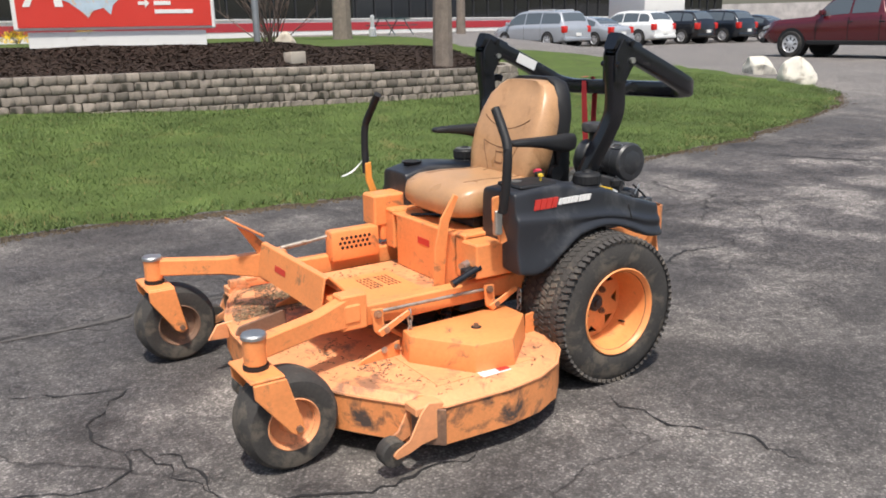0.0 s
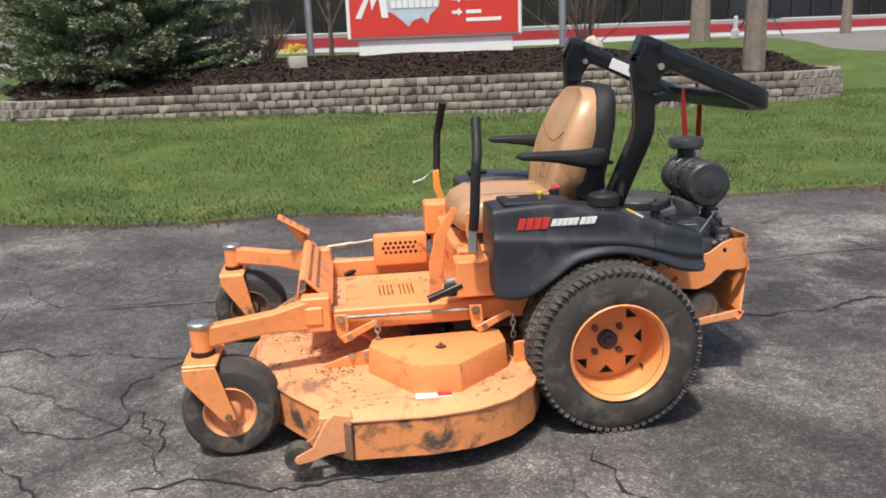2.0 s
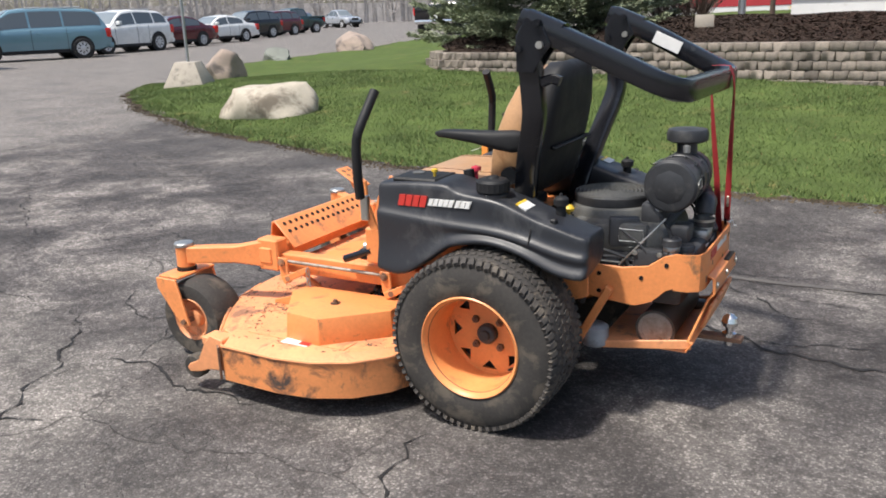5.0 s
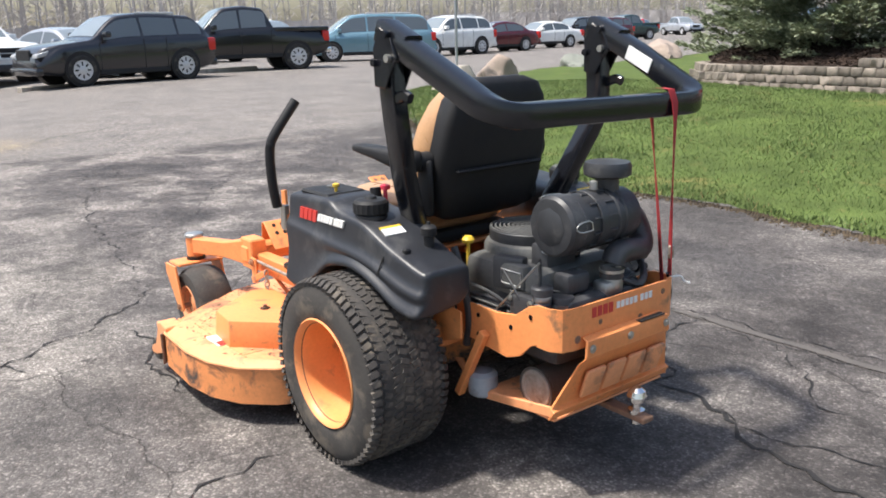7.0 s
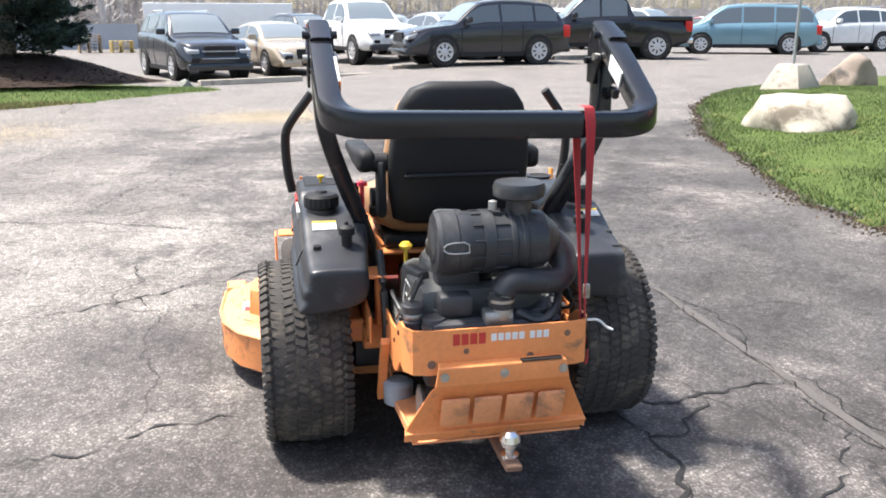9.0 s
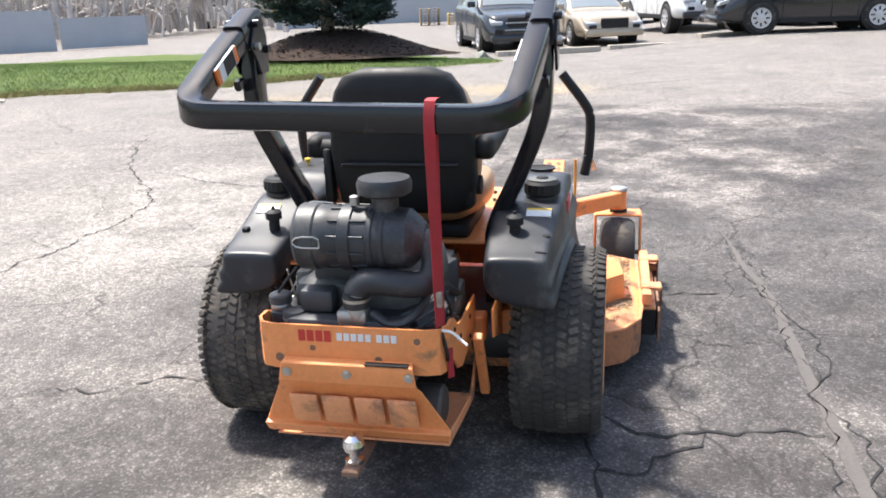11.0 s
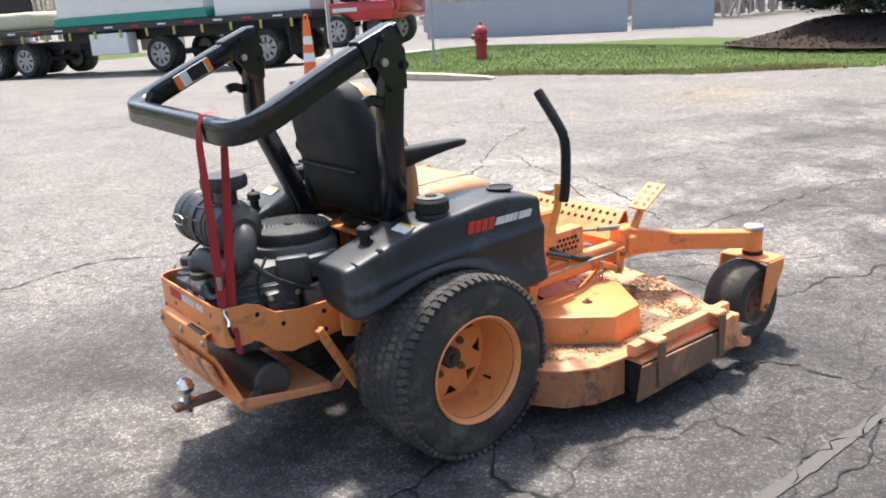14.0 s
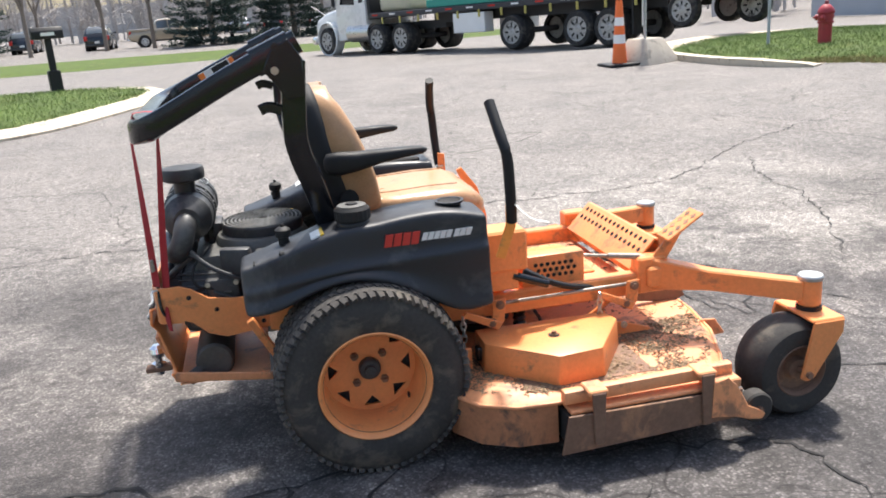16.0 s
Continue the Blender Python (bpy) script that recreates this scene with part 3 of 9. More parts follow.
ribbon("seam", [(-2.6, -1.36), (-0.3, -1.33), (0.25, -1.33), (1.1, -1.34), (2.3, -1.21)], 0.044, GROOVE, "wide worn seam in the asphalt", 1, jag=0.012, even=True)
for k, (w, path) in enumerate((
        (0.012, [(-2.6, -1.39), (-0.3, -1.36), (0.25, -1.365), (1.1, -1.375), (2.4, -1.24)]),
        (0.010, [(-2.6, -1.33), (0.25, -1.295), (1.1, -1.31), (2.4, -1.18)]),
        (0.030, [(0.05, -0.48), (-0.12, -0.53), (-0.30, -0.55), (-0.47, -0.52), (-0.59, -0.50), (-0.81, -0.44), (-1.3, -0.40), (-2.2, -0.55)]),
        (0.016, [(-0.47, -0.53), (-0.62, -0.56), (-0.88, -0.53), (-1.2, -0.60)]),
        (0.022, [(0.05, -0.60), (-0.03, -0.82), (-0.02, -0.94), (0.02, -1.10), (0.02, -1.29)]),
        (0.020, [(-0.02, -0.94), (-0.16, -0.84), (-0.27, -0.75), (-0.30, -0.56)]),
        (0.014, [(-0.35, -1.30), (-0.47, -1.23), (-0.50, -1.09), (-0.62, -0.98), (-0.72, -0.91), (-0.95, -0.85)]),
        (0.020, [(-3.4, 2.2), (-1.2, 2.42), (-0.27, 2.46), (0.25, 2.34), (0.62, 2.40), (1.25, 2.54), (1.55, 2.45), (1.98, 2.38), (2.59, 2.40), (3.50, 3.10), (4.50, 3.78), (6.2, 4.2)]),
        (0.014, [(0.25, 2.34), (0.12, 1.91), (-0.14, 1.75), (-0.30, 1.82)]),
        (0.014, [(0.54, 4.0), (0.95, 3.26), (1.18, 3.20), (1.28, 2.58)]),
        (0.016, [(3.50, 3.10), (3.10, 2.05), (3.03, 1.39), (2.69, 0.82), (2.41, 0.35)]),
        (0.014, [(3.05, 1.99), (3.67, 1.76), (5.03, 1.32), (5.97, 1.13)]),
        (0.016, [(2.05, 0.55), (2.41, 0.40), (2.92, 0.39), (4.16, 0.15), (5.54, -0.21), (6.36, -0.63)]),
        (0.014, [(3.05, 0.34), (3.75, -0.42), (5.26, -1.56), (6.10, -2.20)]),
        (0.018, [(1.23, 1.78), (1.46, 1.31), (1.61, 1.03), (1.83, 0.78), (2.0, 0.56), (2.24, 0.35)]),
        (0.016, [(2.13, 1.34), (1.61, 1.28), (1.38, 1.19)]),
        (0.018, [(0.76, 0.76), (1.17, 0.77), (1.40, 0.72), (1.60, 0.70), (1.68, 0.93)]),
        (0.018, [(1.50, 0.64), (1.61, 0.23), (1.78, 0.05), (1.75, -0.21), (1.64, -0.40), (1.80, -0.46), (2.04, -0.58), (3.2, -0.9)]),
        (0.016, [(1.53, 0.59), (1.56, 0.34), (1.65, 0.18)]),
        (0.014, [(2.24, -0.02), (1.93, 0.24), (1.78, 0.19), (1.70, 0.05)]),
        (0.018, [(-0.04, 1.42), (0.0, 1.10), (0.09, 0.89), (0.12, 0.70)]),
        (0.018, [(0.55, -0.70), (0.95, -0.78), (1.20, -0.79), (1.30, -0.95), (1.31, -1.27)]),
        (0.014, [(0.73, -0.80), (0.69, -1.01), (0.71, -1.28)]),
        (0.022, [(7.1, -4.2), (6.9, -2.1), (7.0, 0.2), (5.3, 2.9), (4.2, 4.6), (2.0, 6.5)]))):
    ribbon("crack", path, w, CRACK, "dark jagged crack in the asphalt", 20 + k, jag=0.07)

# ---------------------------------------------------------------- retaining wall and planting bed
WALL_LINE = [(5.0, -10.6), (5.55, -9.9), (5.62, -9.2), (5.2, -8.72), (4.4, -8.52), (2.85, -8.36), (0.5, -8.12), (-2.05, -7.86), (-3.6, -7.66), (-5.2, -7.6), (-6.0, -7.85), (-6.4, -8.5), (-6.3, -9.3)]


def along(path, gap):
    pts = [Vector((*p, 0)) for p in path]
    out, carry = [], 0.0
    for a, b in zip(pts, pts[1:]):
        d = b - a
        s = carry
        while s < d.length:
            out.append((a + d * (s / d.length), d.normalized()))
            s += gap
        carry = s - d.length
    return out


def wall_foot(x):
    return 0.42


def build_wall():
    wall = thing("wall_retaining", "low curved retaining wall of tan split-face concrete blocks", "wall", kind="structure")
    rnd = random.Random(3)
    bm = bmesh.new()
    pts = [Vector((*p, 0)) for p in WALL_LINE]
    rings = []
    for i, p in enumerate(pts):
        d = pts[min(i + 1, len(pts) - 1)] - pts[max(i - 1, 0)]
        s = Vector((d.y, -d.x, 0)).normalized()
        z = wall_foot(p.x)
        rings.append(ring(bm, p - s * 0.17, s, Vector((0, 0, 1)), [(-0.09, z - 0.4), (0.09, z - 0.4), (0.09, z + 0.29), (-0.09, z + 0.29)]))
    skin(bm, rings)
    part("core", bm, MULCH, wall)
    shapes = []
    for k in range(7):
        b = box(bmesh.new(), (-0.075, -0.08, 0), (0.075, 0.08, 0.104))
        bmesh.ops.subdivide_edges(b, edges=[e for e in b.edges if abs(e.verts[0].co.x - e.verts[1].co.x) > 0.1], cuts=2)
        for v in b.verts:
            if v.co.y < 0:
                v.co += Vector((rnd.uniform(-0.007, 0.007), rnd.uniform(-0.024, 0.012), rnd.uniform(-0.008, 0.005)))
        soft(b, 0.007, 1, 40)
        shapes.append(finish("brick", b, BLOCK, 50))
    rest, faces = [], []
    for c in range(-1, 4):
        for i, (p, d) in enumerate(along(WALL_LINE, 0.156)):
            if c == 3 and (p.x > 2.9 or p.x < -3.4) or c < 0 and p.x > 1.6:
                continue
            q = p + d * (0.078 if c % 2 else 0)
            side = Vector((d.y, -d.x, 0))
            m = pose(q.x - side.x * c * 0.014, q.y - side.y * c * 0.014, wall_foot(q.x) + c * 0.109, 0, 0, math.degrees(math.atan2(d.y, d.x)) + rnd.uniform(-2, 2))
            me = shapes[rnd.randrange(7)]
            if c < 0 or p.y < -8.6 or p.x < -5.2:
                k = len(rest)
                rest += [tuple(m @ v.co) for v in me.vertices]
                faces += [[k + a for a in f.vertices] for f in me.polygons]
            else:
                part("brick", me, BLOCK, wall).matrix_basis = m
    tagged(part("brick_course", tris("brick_course", rest, faces, BLOCK), BLOCK, wall), "half-buried lowest course and wall ends", kind="stuff")
    return wall


def bed_z(x, y):
    return 0.70 + 0.12 * step(3.4, 2.4, x) * step(-4.2, -3.0, x) + 0.30 * step(8.3, 10.6, -y) - 0.55 * step(12.2, 14.5, -y) + 0.03 * noise.noise(Vector((x * 1.1, y * 1.1, 4)))


BED_POLY = [(5.0, -10.7), (5.45, -9.9), (5.5, -9.25), (5.15, -8.85), (4.4, -8.66), (2.85, -8.5), (0.5, -8.26), (-2.05, -8.0), (-3.6, -7.8), (-5.15, -7.75), (-5.85, -7.95), (-6.25, -8.5), (-6.2, -9.4), (-6.0, -12.5), (-4.0, -14.3), (2.0, -14.6), (5.5, -13.6)]
sheet("mulch_bed", fray(BED_POLY, 0.01, 0.3), 0.22, bed_z, MULCH, "dark brown bark mulch bed behind the retaining wall", "mulch", edge=0.0)


def chips(name, poly, lo, hi, count, z_of, label, seed):
    rnd = np.random.default_rng(seed)
    co, fs = [], []
    while len(fs) < count:
        x, y = rnd.uniform(lo[0], hi[0]), rnd.uniform(lo[1], hi[1])
        if not inside(x, y, poly):
            continue
        z, a, l, w = z_of(x, y) + 0.006, rnd.uniform(0, 6.28), rnd.uniform(0.012, 0.034), rnd.uniform(0.005, 0.012)
        u, v = Vector((math.cos(a) * l, math.sin(a) * l, rnd.uniform(-0.3, 0.5) * l)), Vector((-math.sin(a) * w, math.cos(a) * w, rnd.uniform(-0.5, 0.5) * w))
        p = Vector((x, y, z + 0.01))
        k = len(co)
        co += [tuple(p - u - v), tuple(p + u - v), tuple(p + u + v), tuple(p - u + v)]
        fs.append((k, k + 1, k + 2, k + 3))
    return tagged(new(name, tris(name, co, fs, CHIP)), label, "mulch", kind="stuff")


chips("bark_chips", BED_POLY, (-6.3, -11.6), (5.5, -7.7), 40000, bed_z, "loose dark bark chips on the bed", 8)


def letters(text, size, mat, parent, m, label="", depth=0.004, shear=0.0, name="lettering"):
    cu = bpy.data.curves.new(name, "FONT")
    cu.body, cu.size, cu.extrude, cu.shear = text, size, depth, shear
    cu.align_x = "LEFT"
    tmp = new("tmp_text", cu)
    me = bpy.data.meshes.new_from_object(tmp.evaluated_get(bpy.context.evaluated_depsgraph_get()))
    bpy.data.objects.remove(tmp)
    bpy.data.curves.remove(cu)
    me.name = name
    me.materials.clear()
    me.materials.append(mat)
    ob = new(name, me)
    ob.parent = parent
    ob.matrix_basis = m
    return tagged(ob, label)


def build_sign():
    # local x runs along the face to the viewer's right, local -y towards the viewer
    a, b = Vector((0.64, -11.12)), Vector((-2.14, -10.62))
    ang = math.degrees(math.atan2(b.y - a.y, b.x - a.x))
    s = thing("company_sign", "red and white company sign box on a white base", "sign", pose(a.x, a.y, 1.0, 0, 0, ang))
    W = (b - a).length
    part("base", mkbox((0.14, 0.05, -0.3), (W - 0.12, 0.38, 0.36), 0.01), WHITE_PAINT, s, "white painted base")
    part("cabinet", mkbox((-0.03, 0.0, 0.38), (W + 0.03, 0.4, 1.96), 0.02), WHITE_PAINT, s, "white sign cabinet")
    face = part("face", mkbox((0.03, -0.012, 0.42), (W - 0.03, 0.0, 1.92), 0.003), RED_PAINT, s, "glossy red sign face")
    pan = surface("pale_blue_print", (0.45, 0.55, 0.62), 0.4, vary=0.2, scale=5, relief=0.0, dirt=(0.70, 0.42, 0.16), dirt_at=0.60, dirt_scale=9)
    bm = prism(bmesh.new(), [(0.55, 0.86), (0.75, 0.78), (0.90, 0.66), (1.0, 0.56), (1.08, 0.66), (1.22, 0.70), (1.32, 0.60), (1.36, 0.74), (1.50, 0.86), (1.56, 1.10), (1.3, 1.16), (0.6, 1.18)], "y", -0.017, -0.012)
    part("map_shape", bm, pan, face, "pale printed shape")
    bm = prism(bmesh.new(), [(0, 0), (0.1, 0), (0.26, 0.34), (0.28, 0.12), (0.4, 0.34), (0.44, 0.0), (0.55, 0.0), (0.5, 0.56), (0.36, 0.3), (0.3, 0.56)], "y", -0.018, -0.012)
    part("emblem", bm, WHITE_PAINT, face, "white slanted emblem", Matrix.Translation((0.12, 0, 0.72)))
    for x0, x1, z0, z1 in ((0.72, 1.55, 0.86, 0.98), (0.76, 1.42, 1.04, 1.14)):
        n = int((x1 - x0) / 0.1)
        for i in range(n):
            part("name_bar", mkbox((x0 + i * 0.1, -0.026, z0), (x0 + i * 0.1 + 0.075, -0.017, z1), 0.002), WHITE_PAINT, face, "white block of lettering")
    for z, x1 in ((1.12, 2.55), (0.93, 2.36), (0.72, 2.2)):
        bm = prism(bmesh.new(), [(1.72, z + 0.02), (1.82, z + 0.02), (1.82, z - 0.02), (1.89, z + 0.045), (1.82, z + 0.11), (1.82, z + 0.07), (1.72, z + 0.07)], "y", -0.018, -0.012)
        part("arrow", bm, WHITE_PAINT, face, "white arrow")
        part("text_bar", mkbox((1.95, -0.018, z + 0.015), (x1, -0.012, z + 0.075), 0.002), WHITE_PAINT, face, "white bar of small lettering")
    part("text_bar", mkbox((1.95, -0.018, 0.61), (2.52, -0.012, 0.67), 0.002), WHITE_PAINT, face, "white bar of small lettering")
    return s


def build_pole(x, y, z, r, h, label, name="flagpole"):
    bm = lathe(bmesh.new(), [(r * 1.5, 0), (r * 1.5, 0.04), (r, 0.05), (r * 0.8, h), (0.001, h + 0.02)], (0, 0, 0), "z", 20)
    return solo(name, bm, STEEL, label, "pole", m=pose(x, y, z))


def build_rock(x, y, w, d, h, seed, mat, label, turn=0, group="boulders on the lawn", flat=1.0):
    bm = bmesh.new()
    bmesh.ops.create_icosphere(bm, subdivisions=4, radius=1)
    rnd = random.Random(seed)
    planes = [(Vector((rnd.uniform(-1, 1), rnd.uniform(-1, 1), rnd.uniform(-0.3, 1))).normalized(), rnd.uniform(0.62, 0.9)) for _ in range(13)] + [(Vector((0.06, -0.04, 1.0)).normalized(), flat)]
    for v in bm.verts:
        p = v.co.copy()
        for nrm, k in planes:
            e = p.dot(nrm) - k
            if e > 0:
                p -= nrm * e * 0.92
        p *= 1 + 0.10 * noise.noise(p * 2.1 + Vector((seed, 0, 0))) + 0.035 * noise.noise(p * 7)
        v.co = Vector((p.x * w / 2, p.y * d / 2, max(p.z, -0.35) * h * 0.78 + h * 0.22))
    z = ground_z(x, y)
    return solo("boulder", bm, mat, label, "rock", group, m=pose(x, y, z - 0.02, 0, 0, turn), sharp=38)


build_wall()
build_sign()
build_pole(-2.88, -10.73, 0.98, 0.055, 7.5, "tall plain metal flagpole standing in the mulch bed")
build_pole(1.30, -11.73, 1.0, 0.06, 7.5, "tall plain metal flagpole beside the sign")
for x, y in ((-2.74, -8.86), (1.45, -9.66)):
    solo("concrete_block", mkbox((-0.13, -0.1, 0), (0.13, 0.1, 0.19), 0.012, 2), CONCRETE, "small tan concrete block on the mulch", "block", "blocks on the mulch", m=pose(x, y, bed_z(x, y) - 0.03, 4, 0, 12))
build_rock(-3.45, -10.9, 0.5, 0.35, 0.26, 31, STONE_WHITE, "small pale stone in the mulch bed by the flagpole", 20)
bpy.data.objects["boulder"].location.z = bed_z(-3.45, -10.9) - 0.03
build_rock(5.62, -5.06, 1.26, 0.98, 0.58, 2, STONE_WHITE, "large pale limestone boulder on the lawn edge", 51, flat=0.56)
build_rock(10.2, -9.2, 1.0, 0.8, 0.60, 5, STONE_PINK, "pinkish granite boulder beside the concrete post base", 20)
build_rock(14.4, -15.9, 1.7, 0.9, 0.42, 9, STONE_GREY, "low flat grey boulder at the lawn edge", -45)
build_rock(15.2, -20.8, 1.9, 1.2, 0.75, 12, STONE_PINK, "tan boulder at the far end of the lawn", -30)
build_rock(-11.78, -7.62, 0.92, 0.70, 0.40, 14, STONE_PALE, "low white boulder at the lawn corner by the driveway", 30, flat=0.8)
build_rock(-10.95, -6.20, 0.80, 0.70, 0.54, 17, STONE_PALE, "upright white boulder near the driveway edge", 70, flat=0.85)
build_rock(-12.1, -7.0, 0.34, 0.26, 0.16, 23, STONE_WHITE, "small tan stone behind the white boulders", 10)
build_rock(16.4, 2.35, 0.55, 0.4, 0.2, 19, STONE_GREY, "small grey stone at the end of the parking stops", 0)


def build_post_base(x, y, s, h, pole, label):
    t = thing("post_base", label, "post base", pose(x, y, ground_z(x, y) - 0.02, 0, 0, 25))
    a, b = s / 2, s * 0.24
    bm = prism(bmesh.new(), [(-a, -a), (a, -a), (a, a), (-a, a)], "z", 0, h, [(-b, -b), (b, -b), (b, b), (-b, b)])
    part("concrete_foot", soft(bm, 0.02, 2), CONCRETE, t, "tapered concrete foot")
    part("post", rod(bmesh.new(), (0, 0, h - 0.02), (0, 0, pole), 0.025, n=14), STEEL, t, "thin galvanised post")
    return t


build_post_base(9.33, -7.5, 0.72, 0.44, 3.4, "thin galvanised sign post in a tapered concrete foot")


# ---------------------------------------------------------------- trees
def limb(bm, p, q, r0, r1, n=7):
    rod(bm, p, q, r0, r1, n)


def build_spruce(x, y, z, h, r, mat, label, seed, low=0.15, whorls=34, leaf=1.0, gap=0.10, dense=16):
    rnd = np.random.default_rng(seed)
    t = thing("spruce_tree", label, "tree", pose(x, y, z))
    bm = lathe(bmesh.new(), [(0.16 * h / 6, -0.2), (0.13 * h / 6, 0.4), (0.02, h)], (0, 0, 0), "z", 12)
    co, limbs = [], []
    for w in range(whorls):
        f = w / (whorls - 1)
        zz = low + (h - low) * f ** 0.9
        rr = r * (1 - f) ** 0.82 + 0.06
        for b in range(int(11 + 15 * (1 - f))):
            a = rnd.uniform(0, 6.283)
            L = rr * rnd.uniform(0.72, 1.14)
            droop, lift = rnd.uniform(-0.16, 0.02) - 0.06 * (1 - f), rnd.uniform(0.10, 0.26)
            d, s = np.array((math.cos(a), math.sin(a), 0.0)), np.array((-math.sin(a), math.cos(a), 0.0))
            base = np.array((0, 0, zz + rnd.uniform(-0.1, 0.1)))
            if w % 3 == 0 and b == 0:
                limbs.append((Vector(base), Vector(base + d * L * 0.9 + np.array((0, 0, droop * L * 0.9)))))
            # sprays: a few twigs that fork off the bough, each dressed with short needles
            n = max(4, int(L / gap)) * dense
            g = 0.25 + 0.75 * rnd.random(n) ** 0.8
            twig = rnd.integers(-3, 4, n) / 3.0 * (0.30 * L * (1.08 - g) + 0.03)
            p = base + np.outer(L * g, d) + np.outer(twig + rnd.normal(0, 0.012 * leaf, n), s)
            p[:, 2] += droop * L * g + lift * L * g * g + rnd.normal(0, 0.018 * leaf, n) - np.abs(twig) * 0.25
            q = np.outer(rnd.uniform(0.4, 1.0, n), d) + np.outer(np.sign(twig) * rnd.uniform(0.0, 0.9, n) + rnd.normal(0, 0.35, n), s)
            q[:, 2] += rnd.uniform(-0.25, 0.6, n)
            q /= np.linalg.norm(q, axis=1)[:, None]
            u = np.cross(q, rnd.normal(0, 1, (n, 3)) + np.array((0, 0, 1.2)))
            u /= np.linalg.norm(u, axis=1)[:, None]
            ln, wd = leaf * rnd.uniform(0.05, 0.11, n)[:, None], leaf * rnd.uniform(0.008, 0.017, n)[:, None]
            co.append(np.stack((p, p + q * ln * 0.5 - u * wd, p + q * ln, p + q * ln * 0.5 + u * wd), axis=1).reshape(-1, 3))
    co = np.concatenate(co)
    part("trunk", bm, BARK, t)
    for p, q in limbs:
        part("branch", rod(bmesh.new(), p, q, 0.02, 0.006, 5), BARK, t)
    part("crown", tris("crown", co, np.arange(len(co)).reshape(-1, 4), mat), mat, t, "dense needled boughs")
    return t


def build_bare_tree(x, y, z, h, r, seed, mat, label, depth=4, spread=0.5, name="bare_tree", lean=0.0, group=""):
    rnd = random.Random(seed)
    t = thing(name, label, "tree", pose(x, y, z), group)
    bm, tw = bmesh.new(), bmesh.new()

    def grow(p, d, l, rr, k):
        q = p + d * l
        limb(bm if k >= depth - 1 else tw, p, q, rr, rr * 0.68, 9 if k >= depth - 1 else 5)
        if k == 0:
            return
        for _ in range(rnd.choice((2, 3, 3))):
            e = (d + Vector((rnd.uniform(-1, 1), rnd.uniform(-1, 1), rnd.uniform(-0.2, 0.8))) * spread).normalized()
            grow(p + d * l * rnd.uniform(0.6, 1.0), e, l * rnd.uniform(0.6, 0.85), rr * 0.6, k - 1)
    grow(Vector((0, 0, -0.1)), Vector((lean, 0, 1)).normalized(), h * 0.42, r, depth)
    part("trunk", bm, mat, t)
    part("crown", tw, TWIG, t, "bare leafless twigs")
    return t


def build_bush(x, y, z, h, seed, label, mat=None, stems=40):
    rnd = random.Random(seed)
    t = thing("bush", label, "shrub", pose(x, y, z))
    bm = bmesh.new()
    for _ in range(stems):
        d = Vector((rnd.uniform(-1, 1), rnd.uniform(-1, 1), rnd.uniform(0.7, 2.0))).normalized()
        p = Vector((rnd.uniform(-0.1, 0.1), rnd.uniform(-0.1, 0.1), -0.03))
        l = h * rnd.uniform(0.5, 0.8)
        limb(bm, p, p + d * l, 0.012, 0.006, 5)
        for _ in range(4):
            e = (d + Vector((rnd.uniform(-1, 1), rnd.uniform(-1, 1), rnd.uniform(-0.2, 1))) * 0.6).normalized()
            q = p + d * l * rnd.uniform(0.4, 1)
            limb(bm, q, q + e * h * rnd.uniform(0.2, 0.45), 0.006, 0.002, 4)
    tagged(part("twig", bm, TWIG, t), kind="stuff")
    if mat:
        co, fs = [], []
        for _ in range(500):
            a, e = rnd.uniform(0, 6.28), rnd.uniform(0.05, 1.3)
            rr = h * 0.6 * rnd.uniform(0.5, 1)
            p = Vector((rr * math.cos(a) * math.cos(e) * 1.5, rr * math.sin(a) * math.cos(e) * 1.5, rr * math.sin(e)))
            k = len(co)
            for _ in range(3):
                co.append(tuple(p + Vector((rnd.uniform(-1, 1), rnd.uniform(-1, 1), rnd.uniform(-1, 1))) * 0.06))
            fs.append((k, k + 1, k + 2))
        part("blossom", tris("blossom", co, fs, mat), mat, t, "bright yellow blossom")
    return t


build_spruce(4.30, -10.9, 0.74, 6.5, 2.05, SPRUCE, "broad grey-green spruce behind the low retaining wall", 1, low=0.22, gap=0.085, dense=26)
build_spruce(14.25, 5.2, 0.50, 6.5, 1.42, SPRUCE_DARK, "dark green spruce on a mulch mound", 2, low=0.50, dense=18, leaf=1.3)


def mound_z(x, y):
    d = math.hypot(x - 14.4, y - 5.0)
    return ground_z(x, y) + 0.16 + 0.52 * (1 - step(0.2, 2.55, d)) + 0.02 * noise.noise(Vector((x * 2, y * 2, 0)))


MOUND = [(14.4 + 2.5 * math.cos(a / 30 * 6.2832), 5.0 + 2.5 * math.sin(a / 30 * 6.2832)) for a in range(30)]
sheet("mulch_mound", MOUND, 0.2, mound_z, MULCH, "dark mulch mound under the spruce", "mulch", edge=-0.02)
chips("mound_chips", MOUND, (11.8, 2.4), (17, 7.6), 7000, mound_z, "loose dark bark chips on the mound", 9)
build_bare_tree(-5.25, -8.75, bed_z(-5.25, -8.75), 8.0, 0.17, 4, BARK, "leafless tree with a smooth grey trunk in the mulch bed", 4, 0.5)
build_bare_tree(-13.4, -29.0, 0.95, 9.0, 0.42, 6, BARK, "old leafless tree with a thick forked trunk by the building", 5, 0.55)
build_bare_tree(-24.0, -36.0, 0.6, 9.0, 0.28, 8, BARK, "leafless tree on the lawn before the building", 5, 0.5)
